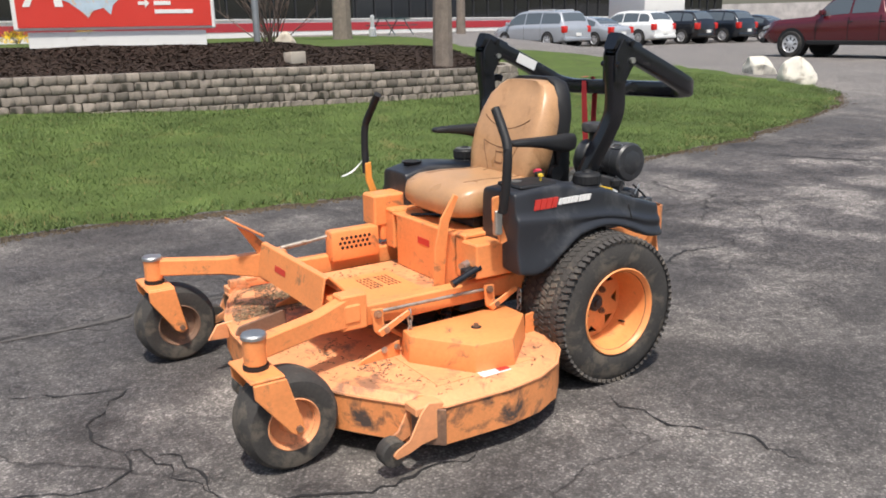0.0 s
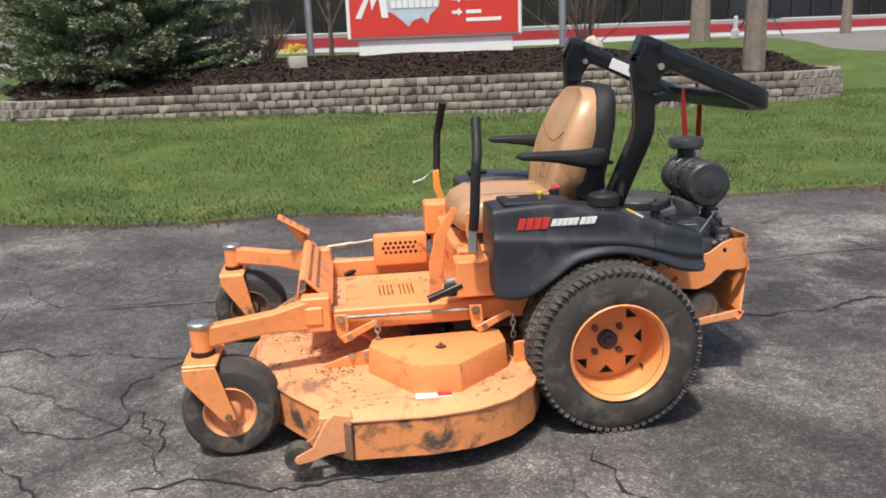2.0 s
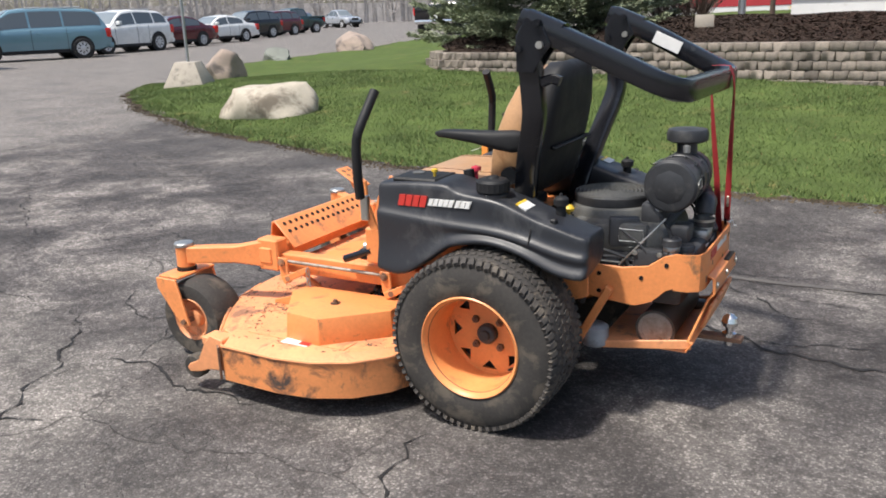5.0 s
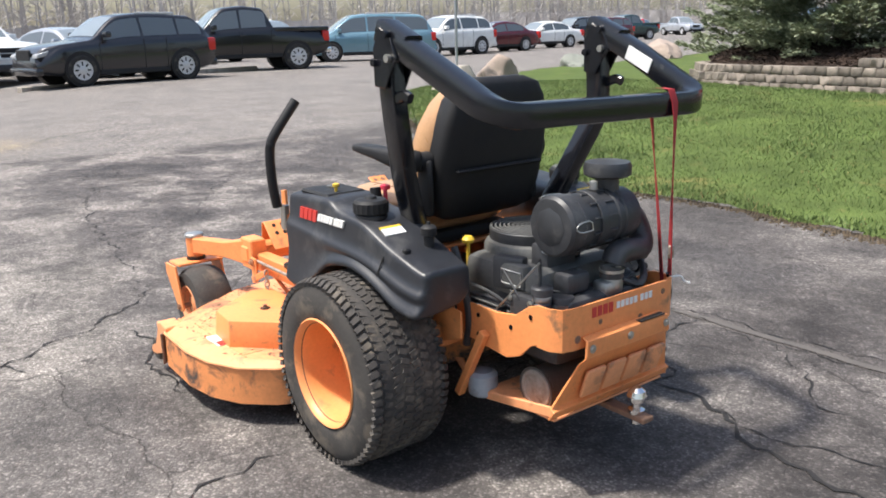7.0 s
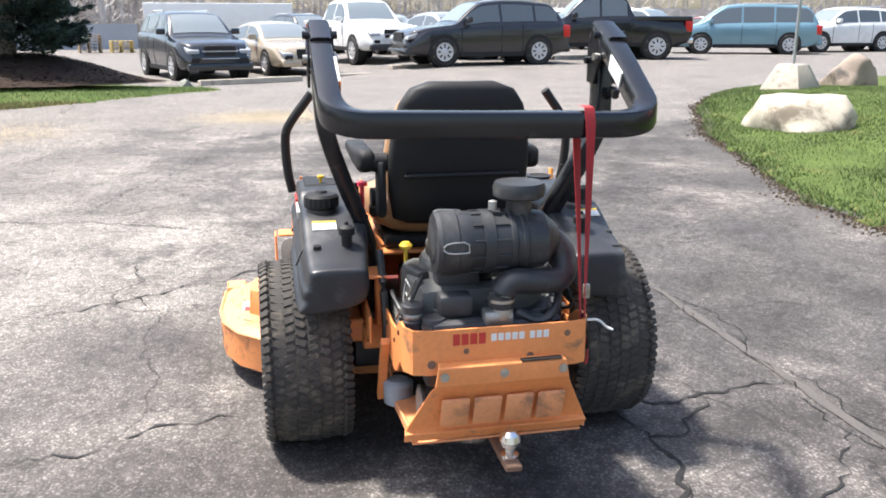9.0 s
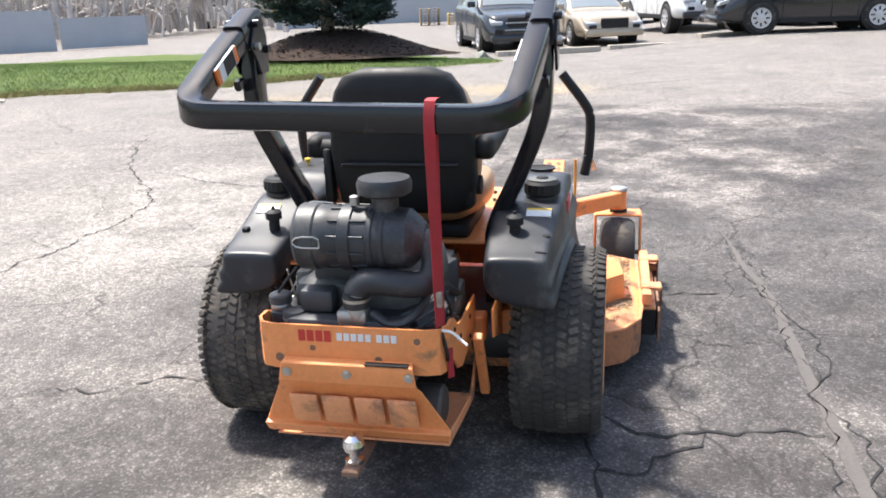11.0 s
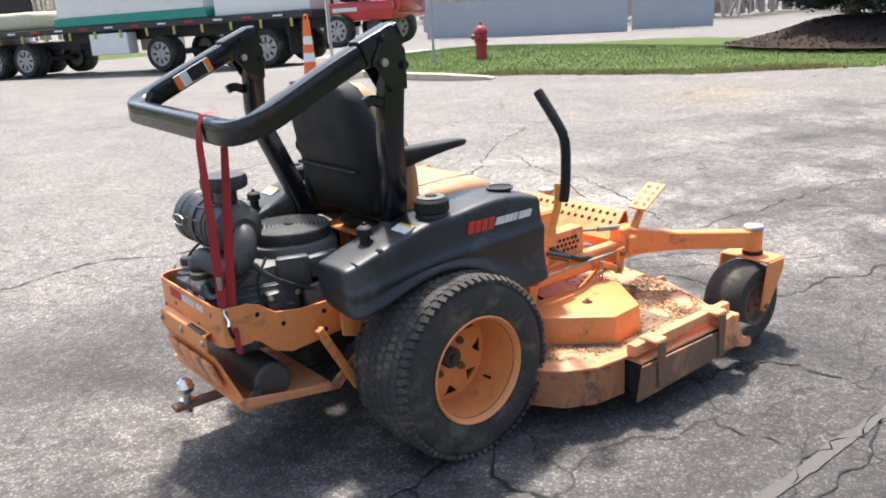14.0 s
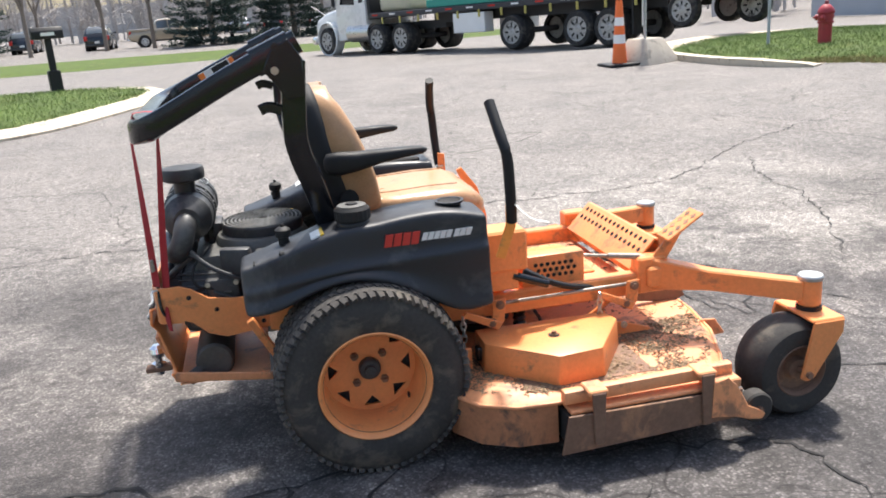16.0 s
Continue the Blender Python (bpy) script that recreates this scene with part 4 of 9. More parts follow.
build_bare_tree(0.95, -12.6, 0.85, 3.2, 0.05, 11, TWIG, "small leafless tree beside the flagpole", 4, 0.6)
build_bush(-3.7, -12.2, 0.95, 2.2, 12, "tall leafless shrub behind the sign", None, 26)
build_bush(2.2, -12.4, 0.95, 1.1, 13, "twiggy leafless shrub beside the spruce", None, 60)
build_bush(2.9, -13.2, 0.9, 1.0, 14, "twiggy leafless shrub behind the bed", None, 60)
for x, y in ((2.9, -37.5), (-2.3, -38.0), (-5.2, -39.0)):
    build_bush(x, y, 0.95, 0.9, int(x * 10) + 90, "round shrub in bright yellow blossom against the building", YELLOW, 20)


# ---------------------------------------------------------------- the low building
def build_building():
    a, b = Vector((9.0, -39.7)), Vector((-70, -56.0))
    ang = math.degrees(math.atan2(b.y - a.y, b.x - a.x))
    L = (b - a).length
    t = thing("office_building", "long low white building with red stripe and dark windows", "building", pose(a.x, a.y, 0.9, 0, 0, ang))
    part("wall", mkbox((0, 0, -0.8), (L, 9, 0.95), 0.0), WHITE_PAINT, t)
    part("stripe", mkbox((0, -0.02, 0.30), (L, 0.0, 0.78)), RED_DEEP, t, "red painted stripe")
    part("ledge", mkbox((0, -0.06, 0.95), (L, 0.05, 1.02)), WHITE_PAINT, t)
    part("upper_wall", mkbox((0, 0, 2.75), (L, 9, 3.9)), WHITE_PAINT, t)
    part("roof", mkbox((-0.4, -0.5, 3.9), (L + 0.4, 9.4, 4.1), 0.02), FLOOR_STEEL, t, "flat dark roof edge")
    part("core_wall", mkbox((0.1, 0.35, 1.02), (L - 0.1, 9, 2.75)), BLACK_TRIM, t)
    n = int(L / 1.55)
    for i in range(n):
        x = i * L / n
        w = part("window", mkbox((x + 0.05, 0.02, 1.02), (x + 0.1, 0.2, 2.75)), FLOOR_STEEL, t, "dark window mullion")
        part("pane", mkbox((x + 0.1, 0.12, 1.03), (x + L / n + 0.05, 0.15, 2.74)), DARK_GLASS, w, "dark window pane")
    return t


build_building()


# ---------------------------------------------------------------- vehicles
def wheel_meshes(r, w, alloy=True):
    tyre = lathe(bmesh.new(), [(r * 0.66, -w / 2), (r * 0.9, -w / 2), (r * 0.985, -w * 0.36), (r, 0), (r * 0.985, w * 0.36), (r * 0.9, w / 2), (r * 0.66, w / 2)], (0, 0, 0), "y", 28, closed=True)
    rim = lathe(bmesh.new(), [(r * 0.67, w * 0.49), (r * 0.62, w * 0.49), (r * 0.585, w * 0.43), (r * 0.2, w * 0.45), (r * 0.14, w * 0.49), (0.001, w * 0.49), (0.001, -w * 0.3), (r * 0.67, -w * 0.3)], (0, 0, 0), "y", 24, closed=True)
    # black boxes paint the shaded gaps between the spokes
    spokes = bmesh.new()
    for i in range(8):
        a = i * math.pi / 4
        m = Matrix.Rotation(a, 4, "Y")
        box(spokes, (r * 0.30, w * 0.40, -r * 0.055), (r * 0.54, w * 0.455, r * 0.055), m)
    return finish("tyre", tyre, RUBBER), finish("rim", rim, ALLOY if alloy else STEEL_RIM), finish("rim_slot", spokes, BLACK_TRIM)


STEEL_RIM = surface("dusty_steel_rim", (0.40, 0.39, 0.37), 0.5, 0.3, vary=0.2, scale=6, relief=0.05, dirt=(0.12, 0.11, 0.10), dirt_at=0.58, dirt_scale=5)
WHEELS = {}


def add_wheel(parent, x, y, r, w, side, alloy=True):
    key = (r, w, alloy)
    if key not in WHEELS:
        WHEELS[key] = wheel_meshes(r, w, alloy)
    t, rim, sl = WHEELS[key]
    m = pose(x, y, r, 0, 0, 0 if side > 0 else 180)
    ty = part("wheel", t, RUBBER, parent, "black road tyre", m)
    part("rim", rim, ALLOY, ty, "metal rim")
    part("rim_slot", sl, BLACK_TRIM, ty)


def bmesh_thick(bm, d):
    bmesh.ops.solidify(bm, geom=bm.faces[:], thickness=d)
    bmesh.ops.recalc_face_normals(bm, faces=bm.faces)
    return bm


def car_paint(name, col, rough=0.22, metal=0.25):
    return surface(name, col, rough, metal, vary=0.06, scale=2, grain=40, relief=0.0, coat=0.6)


SPECS = {  # length, width, bonnet z, belt z, roof z, wheel r, wheel x front/rear, glass: base front, roof front, roof rear, base rear
    "suv": (4.68, 1.84, 1.02, 1.08, 1.68, 0.36, 1.36, -1.38, 0.98, 0.28, -1.75, -2.18),
    "sedan": (4.80, 1.78, 0.88, 0.92, 1.42, 0.32, 1.40, -1.35, 0.95, 0.22, -0.95, -1.62),
    "van": (5.10, 1.98, 1.02, 1.05, 1.75, 0.35, 1.55, -1.48, 1.55, 0.72, -2.05, -2.42),
    "pickup": (5.75, 2.00, 1.18, 1.22, 1.93, 0.40, 1.75, -1.80, 1.05, 0.42, -0.85, -1.05),
}


def eased(x, knots, spread):
    """A height read off a line of knots (x falling), averaged over a short stretch so that corners are rounded."""
    xs, zs = [q[0] for q in knots][::-1], [q[1] for q in knots][::-1]
    return float(np.mean(np.interp([x + spread * w for w in (-1, -0.66, -0.33, 0, 0.33, 0.66, 1)], xs, zs)))


def build_car(kind, paint, m, label, group="parked cars", grille="plain", bumper=None):
    L, W, zb, zw, zr, wr, xf, xr, g0, g1, g2, g3 = SPECS[kind]
    car = thing("pickup_truck" if kind == "pickup" else "car", label, "pickup truck" if kind == "pickup" else "car", m, group)
    h, sill = W / 2, 0.24 if kind != "pickup" else 0.40
    tail = {"suv": zw + 0.02, "van": zw + 0.02, "pickup": zw, "sedan": zb + 0.10}[kind]
    tops = [(L / 2 + 0.01, zb - 0.46), (L / 2 - 0.03, zb - 0.26), (L / 2 - 0.16, zb - 0.13), (L / 2 - 0.55, zb - 0.05), (g0 + 0.02, zb + 0.04), (g1 + (g0 - g1) * 0.45, zb + (zr - zb) * 0.60), (g1, zr - 0.06), (g1 - 0.55, zr - 0.005), ((g1 + g2) / 2, zr), (g2, zr - 0.07), (g3 + (g2 - g3) * 0.45, tail + (zr - tail) * 0.52), (g3 - 0.02, tail), (-L / 2 + 0.06, tail - 0.03), (-L / 2 - 0.01, tail - 0.26)]
    belts = [(L / 2, zb - 0.50), (L / 2 - 0.5, zb - 0.12), (g0, zb - 0.03), (g0 - 0.8, zw - 0.02), (g3, zw + 0.03), (-L / 2, tail - 0.24)]
    clip = lambda v: min(1.0, max(0.0, v))

    def form(x):
        """Half width, top, belt, bottom and width of the roof of the body at x."""
        hb = h * (1 - 0.20 * clip((x - L / 2 + 0.65) / 0.65) ** 2.2 - 0.11 * clip((-x - L / 2 + 0.5) / 0.5) ** 2.2)
        t = eased(x, tops, 0.10)
        b = min(eased(x, belts, 0.12), t - 0.05)
        z0 = sill + 0.10 * clip((x - L / 2 + 0.45) / 0.45) + 0.12 * clip((-x - L / 2 + 0.5) / 0.5)
        k = clip((t - b) / (zr - zw))
        return hb, t, b, z0, hb * (0.93 - 0.20 * k), k

    def side(x, f, push=0.0):
        """A point of the glazed side: f from the belt to the roof's edge."""
        hb, t, b, z0, wt, k = form(x)
        return (0.945 * hb + (wt - 0.945 * hb) * f + push, b + (t - 0.07 * k - 0.005 - b) * f)

    bm, rings = bmesh.new(), []
    n = 72
    for i in range(n + 1):
        x = L / 2 - L * (i / n)
        hb, t, b, z0, wt, k = form(x)
        d = b - z0
        sec = [(0.86 * hb, z0), (0.96 * hb, z0 + 0.05), (0.995 * hb, z0 + 0.30 * d), (hb, z0 + 0.55 * d), (0.993 * hb, z0 + 0.80 * d), (0.972 * hb, b - 0.02), (0.945 * hb, b)]
        sec += [side(x, f) for f in (0.33, 0.66, 1.0)] + [(wt * 0.97, t - 0.03 * k - 0.003), (wt * 0.86, t - 0.004), (wt * 0.5, t + 0.013), (0, t + 0.02)]
        rings.append([bm.verts.new((x, a, z)) for a, z in sec] + [bm.verts.new((x, -a, z)) for a, z in sec[-2::-1]])
    skin(bm, rings)
    part("body", bm, paint, car, sharp=50)

    def patch(name, rows, mat, label=""):
        bm2 = bmesh.new()
        grid = [[bm2.verts.new(p) for p in r] for r in rows]
        for r0, r1 in zip(grid, grid[1:]):
            for k in range(len(r0) - 1):
                bm2.faces.new((r0[k], r0[k + 1], r1[k + 1], r1[k]))
        bmesh.ops.recalc_face_normals(bm2, faces=bm2.faces)
        return part(name, bmesh_thick(bm2, 0.006), mat, car, label)

    first, last = g1 + (g0 - g1) * 0.70, g2 + (g3 - g2) * (0.55 if kind != "pickup" else 0.2)
    cuts = {"pickup": (0.0, 0.52, 1.0), "van": (0.0, 0.32, 0.63, 1.0), "suv": (0.0, 0.38, 0.74, 1.0), "sedan": (0.0, 0.48, 1.0)}[kind]
    for c0, c1 in zip(cuts, cuts[1:]):
        x0, x1 = first + (last - first) * c0 - 0.035, first + (last - first) * c1 + 0.035
        for s in (1, -1):
            rows = []
            for q in range(6):
                row = []
                for k in range(11):
                    x = x0 + (x1 - x0) * k / 10
                    a, z = side(x, 0.10 + 0.84 * q / 5, 0.006)
                    row.append((x, s * a, z))
                rows.append(row)
            patch("side_window", rows, CAR_GLASS, "tinted glass pane")
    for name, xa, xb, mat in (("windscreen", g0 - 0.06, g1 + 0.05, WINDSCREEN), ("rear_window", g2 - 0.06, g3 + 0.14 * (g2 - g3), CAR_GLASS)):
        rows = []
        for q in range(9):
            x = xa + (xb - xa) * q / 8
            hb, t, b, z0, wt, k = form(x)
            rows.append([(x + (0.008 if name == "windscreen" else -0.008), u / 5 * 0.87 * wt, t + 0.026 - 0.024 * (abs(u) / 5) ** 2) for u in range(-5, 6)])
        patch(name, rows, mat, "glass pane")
    for s in (1, -1):
        for x in (xf, xr):
            # black disc proud of the body paints the shade of the wheel well
            bm = lathe(bmesh.new(), [(wr * 1.16, s * (h - 0.30)), (wr * 1.16, s * (h + 0.004))], (x, 0, wr + 0.02), "y", 28)
            part("wheel_arch", bm, BLACK_TRIM, car, "black disc for the shaded wheel well")
            add_wheel(car, x, s * (h - 0.085), wr, 0.23, s)
        for xg in (first + 0.10, first + (last - first) * cuts[1], (xr + wr * 1.35 if kind != "pickup" else g3 + 0.06)):
            rows = []
            for q in range(7):
                rows.append([])
                for dx in (-0.007, 0.007):
                    hb, t, b, z0, wt, k = form(xg + dx)
                    f = q / 6
                    rows[-1].append((xg + dx, s * (hb * (0.985 + 0.017 * math.sin(math.pi * (0.12 + 0.78 * f))) + 0.001), z0 + 0.10 + (b - z0 - 0.12) * f))
            patch("door_gap", rows, BLACK_TRIM)
        for x0 in (-0.02, -0.95):
            part("door_handle", mkbox((x0 - 0.16, s * h * 0.985 - 0.01, zw - 0.19), (x0, s * h * 0.985 + 0.022, zw - 0.155), 0.008), paint if kind != "pickup" else BLACK_TRIM, car)
        part("mirror", mkbox((g0 - 0.36, s * h * 0.93, zw + 0.02), (g0 - 0.22, s * (h * 0.93 + 0.22), zw + 0.17), 0.03, 2), paint, car)
        part("headlight", soft(prism(bmesh.new(), [(L / 2 - 0.34, zb - 0.17), (L / 2 - 0.02, zb - 0.27), (L / 2 + 0.002, zb - 0.36), (L / 2 - 0.30, zb - 0.29)], "y", s * h * 0.54, s * h * 0.86), 0.02, 2, 30), LAMP_CLEAR, car, "clear headlight")
        part("fog_lamp", mkbox((L / 2 - 0.10, s * h * 0.66 - 0.10, sill + 0.22), (L / 2 + 0.012, s * h * 0.66 + 0.10, sill + 0.32), 0.02, 2), BLACK_TRIM, car)
        part("tail_light", mkbox((-L / 2 - 0.005, s * h * 0.80 - 0.10, tail - 0.38), (-L / 2 + 0.22, s * h * 0.80 + 0.155, tail - 0.06), 0.03, 2), LAMP_RED, car, "red tail light")
        part("sill_trim", mkbox((xr + wr * 1.2, s * h * 0.95 - 0.03, sill - 0.02), (xf - wr * 1.2, s * h * 0.95 + 0.045, sill + 0.11), 0.02), BLACK_TRIM, car)
    part("grille", mkbox((L / 2 - 0.05, -h * 0.42, zb - 0.42), (L / 2 + 0.012, h * 0.42, zb - 0.16), 0.02), BLACK_TRIM, car, "black grille")
    if grille != "plain":
        part("grille_bar", mkbox((L / 2 + 0.008, -h * 0.48, zb - 0.31), (L / 2 + 0.020, h * 0.48, zb - 0.285), 0.004), ALLOY, car, "chrome grille bar")
        part("grille_surround", mkbox((L / 2 + 0.0, -h * 0.50, zb - 0.48), (L / 2 + 0.018, h * 0.50, zb - 0.46), 0.004), ALLOY, car, "chrome grille edge")
    part("front_bumper", mkbox((L / 2 - 0.12, -h * 0.88, sill + 0.02), (L / 2 + 0.06, h * 0.88, sill + 0.20), 0.05, 2), bumper or (BLACK_TRIM if kind == "pickup" else paint), car)
    part("rear_bumper", mkbox((-L / 2 - 0.07, -h * 0.9, sill + 0.08), (-L / 2 + 0.12, h * 0.9, sill + 0.27), 0.05, 2), bumper or (CHROME if kind == "pickup" else paint), car)
    part("licence_plate", mkbox((-L / 2 - 0.078, -0.16, sill + 0.30), (-L / 2 - 0.03, 0.16, sill + 0.45), 0.004), WHITE_PAINT, car, "plain pale licence plate")
    if kind == "pickup":
        x1 = g3 - 0.05
        part("cargo_bed", mkbox((-L / 2 + 0.1, -h * 0.80, zw - 0.02), (x1, h * 0.80, zw + 0.035), 0.01), BLACK_TRIM, car, "dark open cargo bed")
        for s in (1, -1):
            part("bed_rail", mkbox((-L / 2 + 0.02, s * h * 0.9 - 0.08, zw - 0.06), (x1, s * h * 0.9 + 0.07, zw + 0.07), 0.025, 2), paint, car)
        part("tailgate", mkbox((-L / 2 - 0.01, -h * 0.9, sill + 0.36), (-L / 2 + 0.07, h * 0.9, zw + 0.07), 0.02, 2), paint, car)
    if kind in ("suv", "van"):
        for s in (1, -1):
            part("roof_rail", mkbox((g2 + 0.40, s * h * 0.64 - 0.014, zr - 0.03), (g1 - 0.55, s * h * 0.64 + 0.014, zr + 0.030), 0.012), ALLOY, car)
    return car


def at(x, y, heading):
    return pose(x, y, ground_z(x, y), 0, 0, heading)


P_BLUEGREY = car_paint("slate_blue_paint", (0.016, 0.020, 0.027))
P_BEIGE = car_paint("beige_paint", (0.42, 0.35, 0.26))
P_WHITE = car_paint("white_car_paint", (0.74, 0.74, 0.72), 0.28, 0.0)
P_BLACK = car_paint("black_paint", (0.012, 0.012, 0.014))
P_CHARCOAL = car_paint("charcoal_paint", (0.022, 0.022, 0.026))
P_TEAL = car_paint("pale_blue_paint", (0.16, 0.28, 0.34))
P_SILVER = car_paint("silver_paint", (0.38, 0.40, 0.43))
P_MAROON = car_paint("maroon_paint", (0.10, 0.012, 0.018))
P_GREEN = car_paint("dark_green_paint", (0.02, 0.05, 0.05))
P_RED = car_paint("red_paint", (0.42, 0.02, 0.02))


def from_wheel(kind, x, y, heading, front=True, side=1):
    """The pose of a car whose front or rear wheel on the given side stands at x, y."""
    L, W = SPECS[kind][:2]
    wx = SPECS[kind][6 if front else 7]
    a = radians(heading)
    ox, oy = wx, side * W / 2
    return at(x - (ox * math.cos(a) - oy * math.sin(a)), y - (ox * math.sin(a) + oy * math.cos(a)), heading)


build_car("suv", P_BLUEGREY, from_wheel("suv", 19.3, 2.9, 201, True, -1), "dark slate-blue crossover parked behind a concrete stop", grille="chrome")
build_car("sedan", P_BEIGE, from_wheel("sedan", 20.8, 0.65, 201, True, -1), "beige older sedan parked behind a concrete stop")
build_car("pickup", P_WHITE, from_wheel("pickup", 23.2, -1.95, 196, True, -1), "white heavy-duty pickup truck with a black grille", grille="chrome", bumper=FLOOR_STEEL)
build_car("sedan", P_SILVER, at(24.6, -5.2, 200), "silver-blue sedan half hidden behind a dark crossover")
build_car("suv", P_CHARCOAL, from_wheel("suv", 19.1, -3.95, 99, True, 1), "charcoal crossover with alloy wheels parked across the row")
build_car("pickup", P_BLACK, from_wheel("pickup", 21.6, -11.1, 80, False, 1), "black crew-cab pickup truck with a chrome bumper")
build_car("van", P_TEAL, from_wheel("van", 24.6, -17.6, 68, False, 1), "pale blue minivan with dark rear windows")
build_car("suv", P_WHITE, from_wheel("suv", 26.5, -22.9, 92, False, 1), "white small crossover parked in the lot")
build_car("sedan", P_MAROON, from_wheel("sedan", 28.0, -27.0, 88, False, 1), "maroon sedan parked in the lot")
build_car("sedan", P_WHITE, at(31.5, -31.5, 85), "white sedan parked in the lot")
build_car("suv", P_BLACK, at(35.5, -38.5, 85), "black crossover parked in the lot")
build_car("suv", P_MAROON, at(38.5, -44.5, 85), "dark maroon crossover parked in the lot")
build_car("pickup", P_GREEN, at(42.0, -51.0, 80), "dark green pickup truck parked in the lot")
build_car("pickup", P_WHITE, at(44.0, -34.5, 85), "white pickup truck in the second row")
build_car("van", P_RED, at(52.0, -63.0, 20), "red van far off parked in the lot")
build_car("pickup", P_SILVER, at(55.0, -76.0, 160), "grey pickup truck far off")
build_car("suv", P_BLACK, at(61.0, -85.0, 200), "dark blue truck far off")
for k, (x, y, p, kd) in enumerate(((30, -4, P_SILVER, "sedan"), (31, -8, P_BLUEGREY, "sedan"), (33, -12.5, P_WHITE, "suv"), (34, -1.0, P_BLACK, "suv"), (36, -17, P_SILVER, "van"), (38, -22, P_MAROON, "sedan"), (40, -27, P_BLACK, "suv"))):
    build_car(kd, p, at(x, y, 190 + 5 * k), "parked car in the far row of the lot", "far row of parked cars")
build_car("van", P_SILVER, at(-24.9, -30.3, -85), "silver minivan parked nose to the building", "cars before the building")
for x, p, kd, lb in ((-27.6, P_SILVER, "sedan", "silver sedan"), (-30.2, P_WHITE, "suv", "white crossover"), (-32.9, P_BLACK, "suv", "black boxy off-roader"), (-35.6, P_BLUEGREY, "suv", "dark blue crossover"), (-38.4, P_CHARCOAL, "sedan", "dark grey sedan")):
    build_car(kd, p, at(x, -30.0 - 0.15 * (x + 27), -85), lb + " parked nose to the building", "cars before the building")
build_car("pickup", P_MAROON, from_wheel("pickup", -21.2, -13.6, -88, True, 1), "maroon crew-cab pickup truck with chrome trim", "cars before the building")
build_car("pickup", P_BLACK, at(17.3, -32.1, -80), "black pickup truck beyond the spruce", "cars before the building")
build_car("suv", P_BLUEGREY, at(-17.7, 71, 95), "dark car on the far road", "cars on the far road")
build_car("pickup", P_BEIGE, at(-6.0, 63, 10), "tan pickup truck on the far road", "cars on the far road")
build_car("suv", P_BLACK, at(-11.0, 64.5, 92), "black car on the far road", "cars on the far road")
for x, p in ((2, P_BLACK), (6, P_WHITE), (10, P_BLACK), (-1, P_SILVER), (14, P_MAROON)):
    build_car("suv", p, at(x, 78, 90), "car parked far beyond the verge", "cars on the far road")

for (x0, y0), (x1, y1) in (((16.9, 2.1), (18.2, -0.2)), ((18.5, -0.4), (19.4, -2.4)), ((19.6, -2.6), (20.6, -4.6)), ((22.2, -8.0), (22.8, -10.2))):
    d = Vector((x1 - x0, y1 - y0))
    bm = prism(bmesh.new(), [(-0.09, 0), (0.09, 0), (0.06, 0.13), (-0.06, 0.13)], "x", 0, d.length)
    solo("parking_stop", soft(bm, 0.012, 1), CONCRETE, "weathered concrete parking stop", "parking stop", "parking stops", m=pose(x0, y0, ground_z(x0, y0) - 0.01, 0, 0, math.degrees(math.atan2(d.y, d.x))))


# ---------------------------------------------------------------- fence, yard and woods
def build_fence(a, b, h, label):
    a, b = Vector((*a, ground_z(*a))), Vector((*b, ground_z(*b)))
    d = b - a
    t = thing("screen_fence", label, "fence", pose(a.x, a.y, a.z, 0, 0, math.degrees(math.atan2(d.y, d.x))), "screen fence")
    n = max(2, round(d.length / 3.0))
    for i in range(n):
        x0, x1 = i * d.length / n, (i + 1) * d.length / n
        bm = bmesh.new()
        rows = []
        for k in range(9):
            x = x0 + (x1 - x0) * k / 8
            y = 0.03 * math.sin(k * 0.8 + i)
            rows.append([bm.verts.new((x, y - 0.004, 0.04)), bm.verts.new((x, y + 0.004, 0.04)), bm.verts.new((x, y + 0.004, h)), bm.verts.new((x, y - 0.004, h))])
        skin(bm, rows)
        part("screen_panel", bm, FENCE_FABRIC, t, "grey screen fabric")
        part("post", rod(bmesh.new(), (x0, 0.06, 0), (x0, 0.06, h + 0.08), 0.03, n=8), STEEL, t)
    return t


build_fence((24.5, 31.2), (27.95, 21.5), 1.71, "grey fabric screen fence along the yard")
build_fence((28.05, 21.3), (30.6, 19.0), 1.25, "lower grey fabric screen fence")
build_fence((43.5, 18.5), (46.0, 7.4), 1.5, "grey fabric screen fence behind the parked cars")


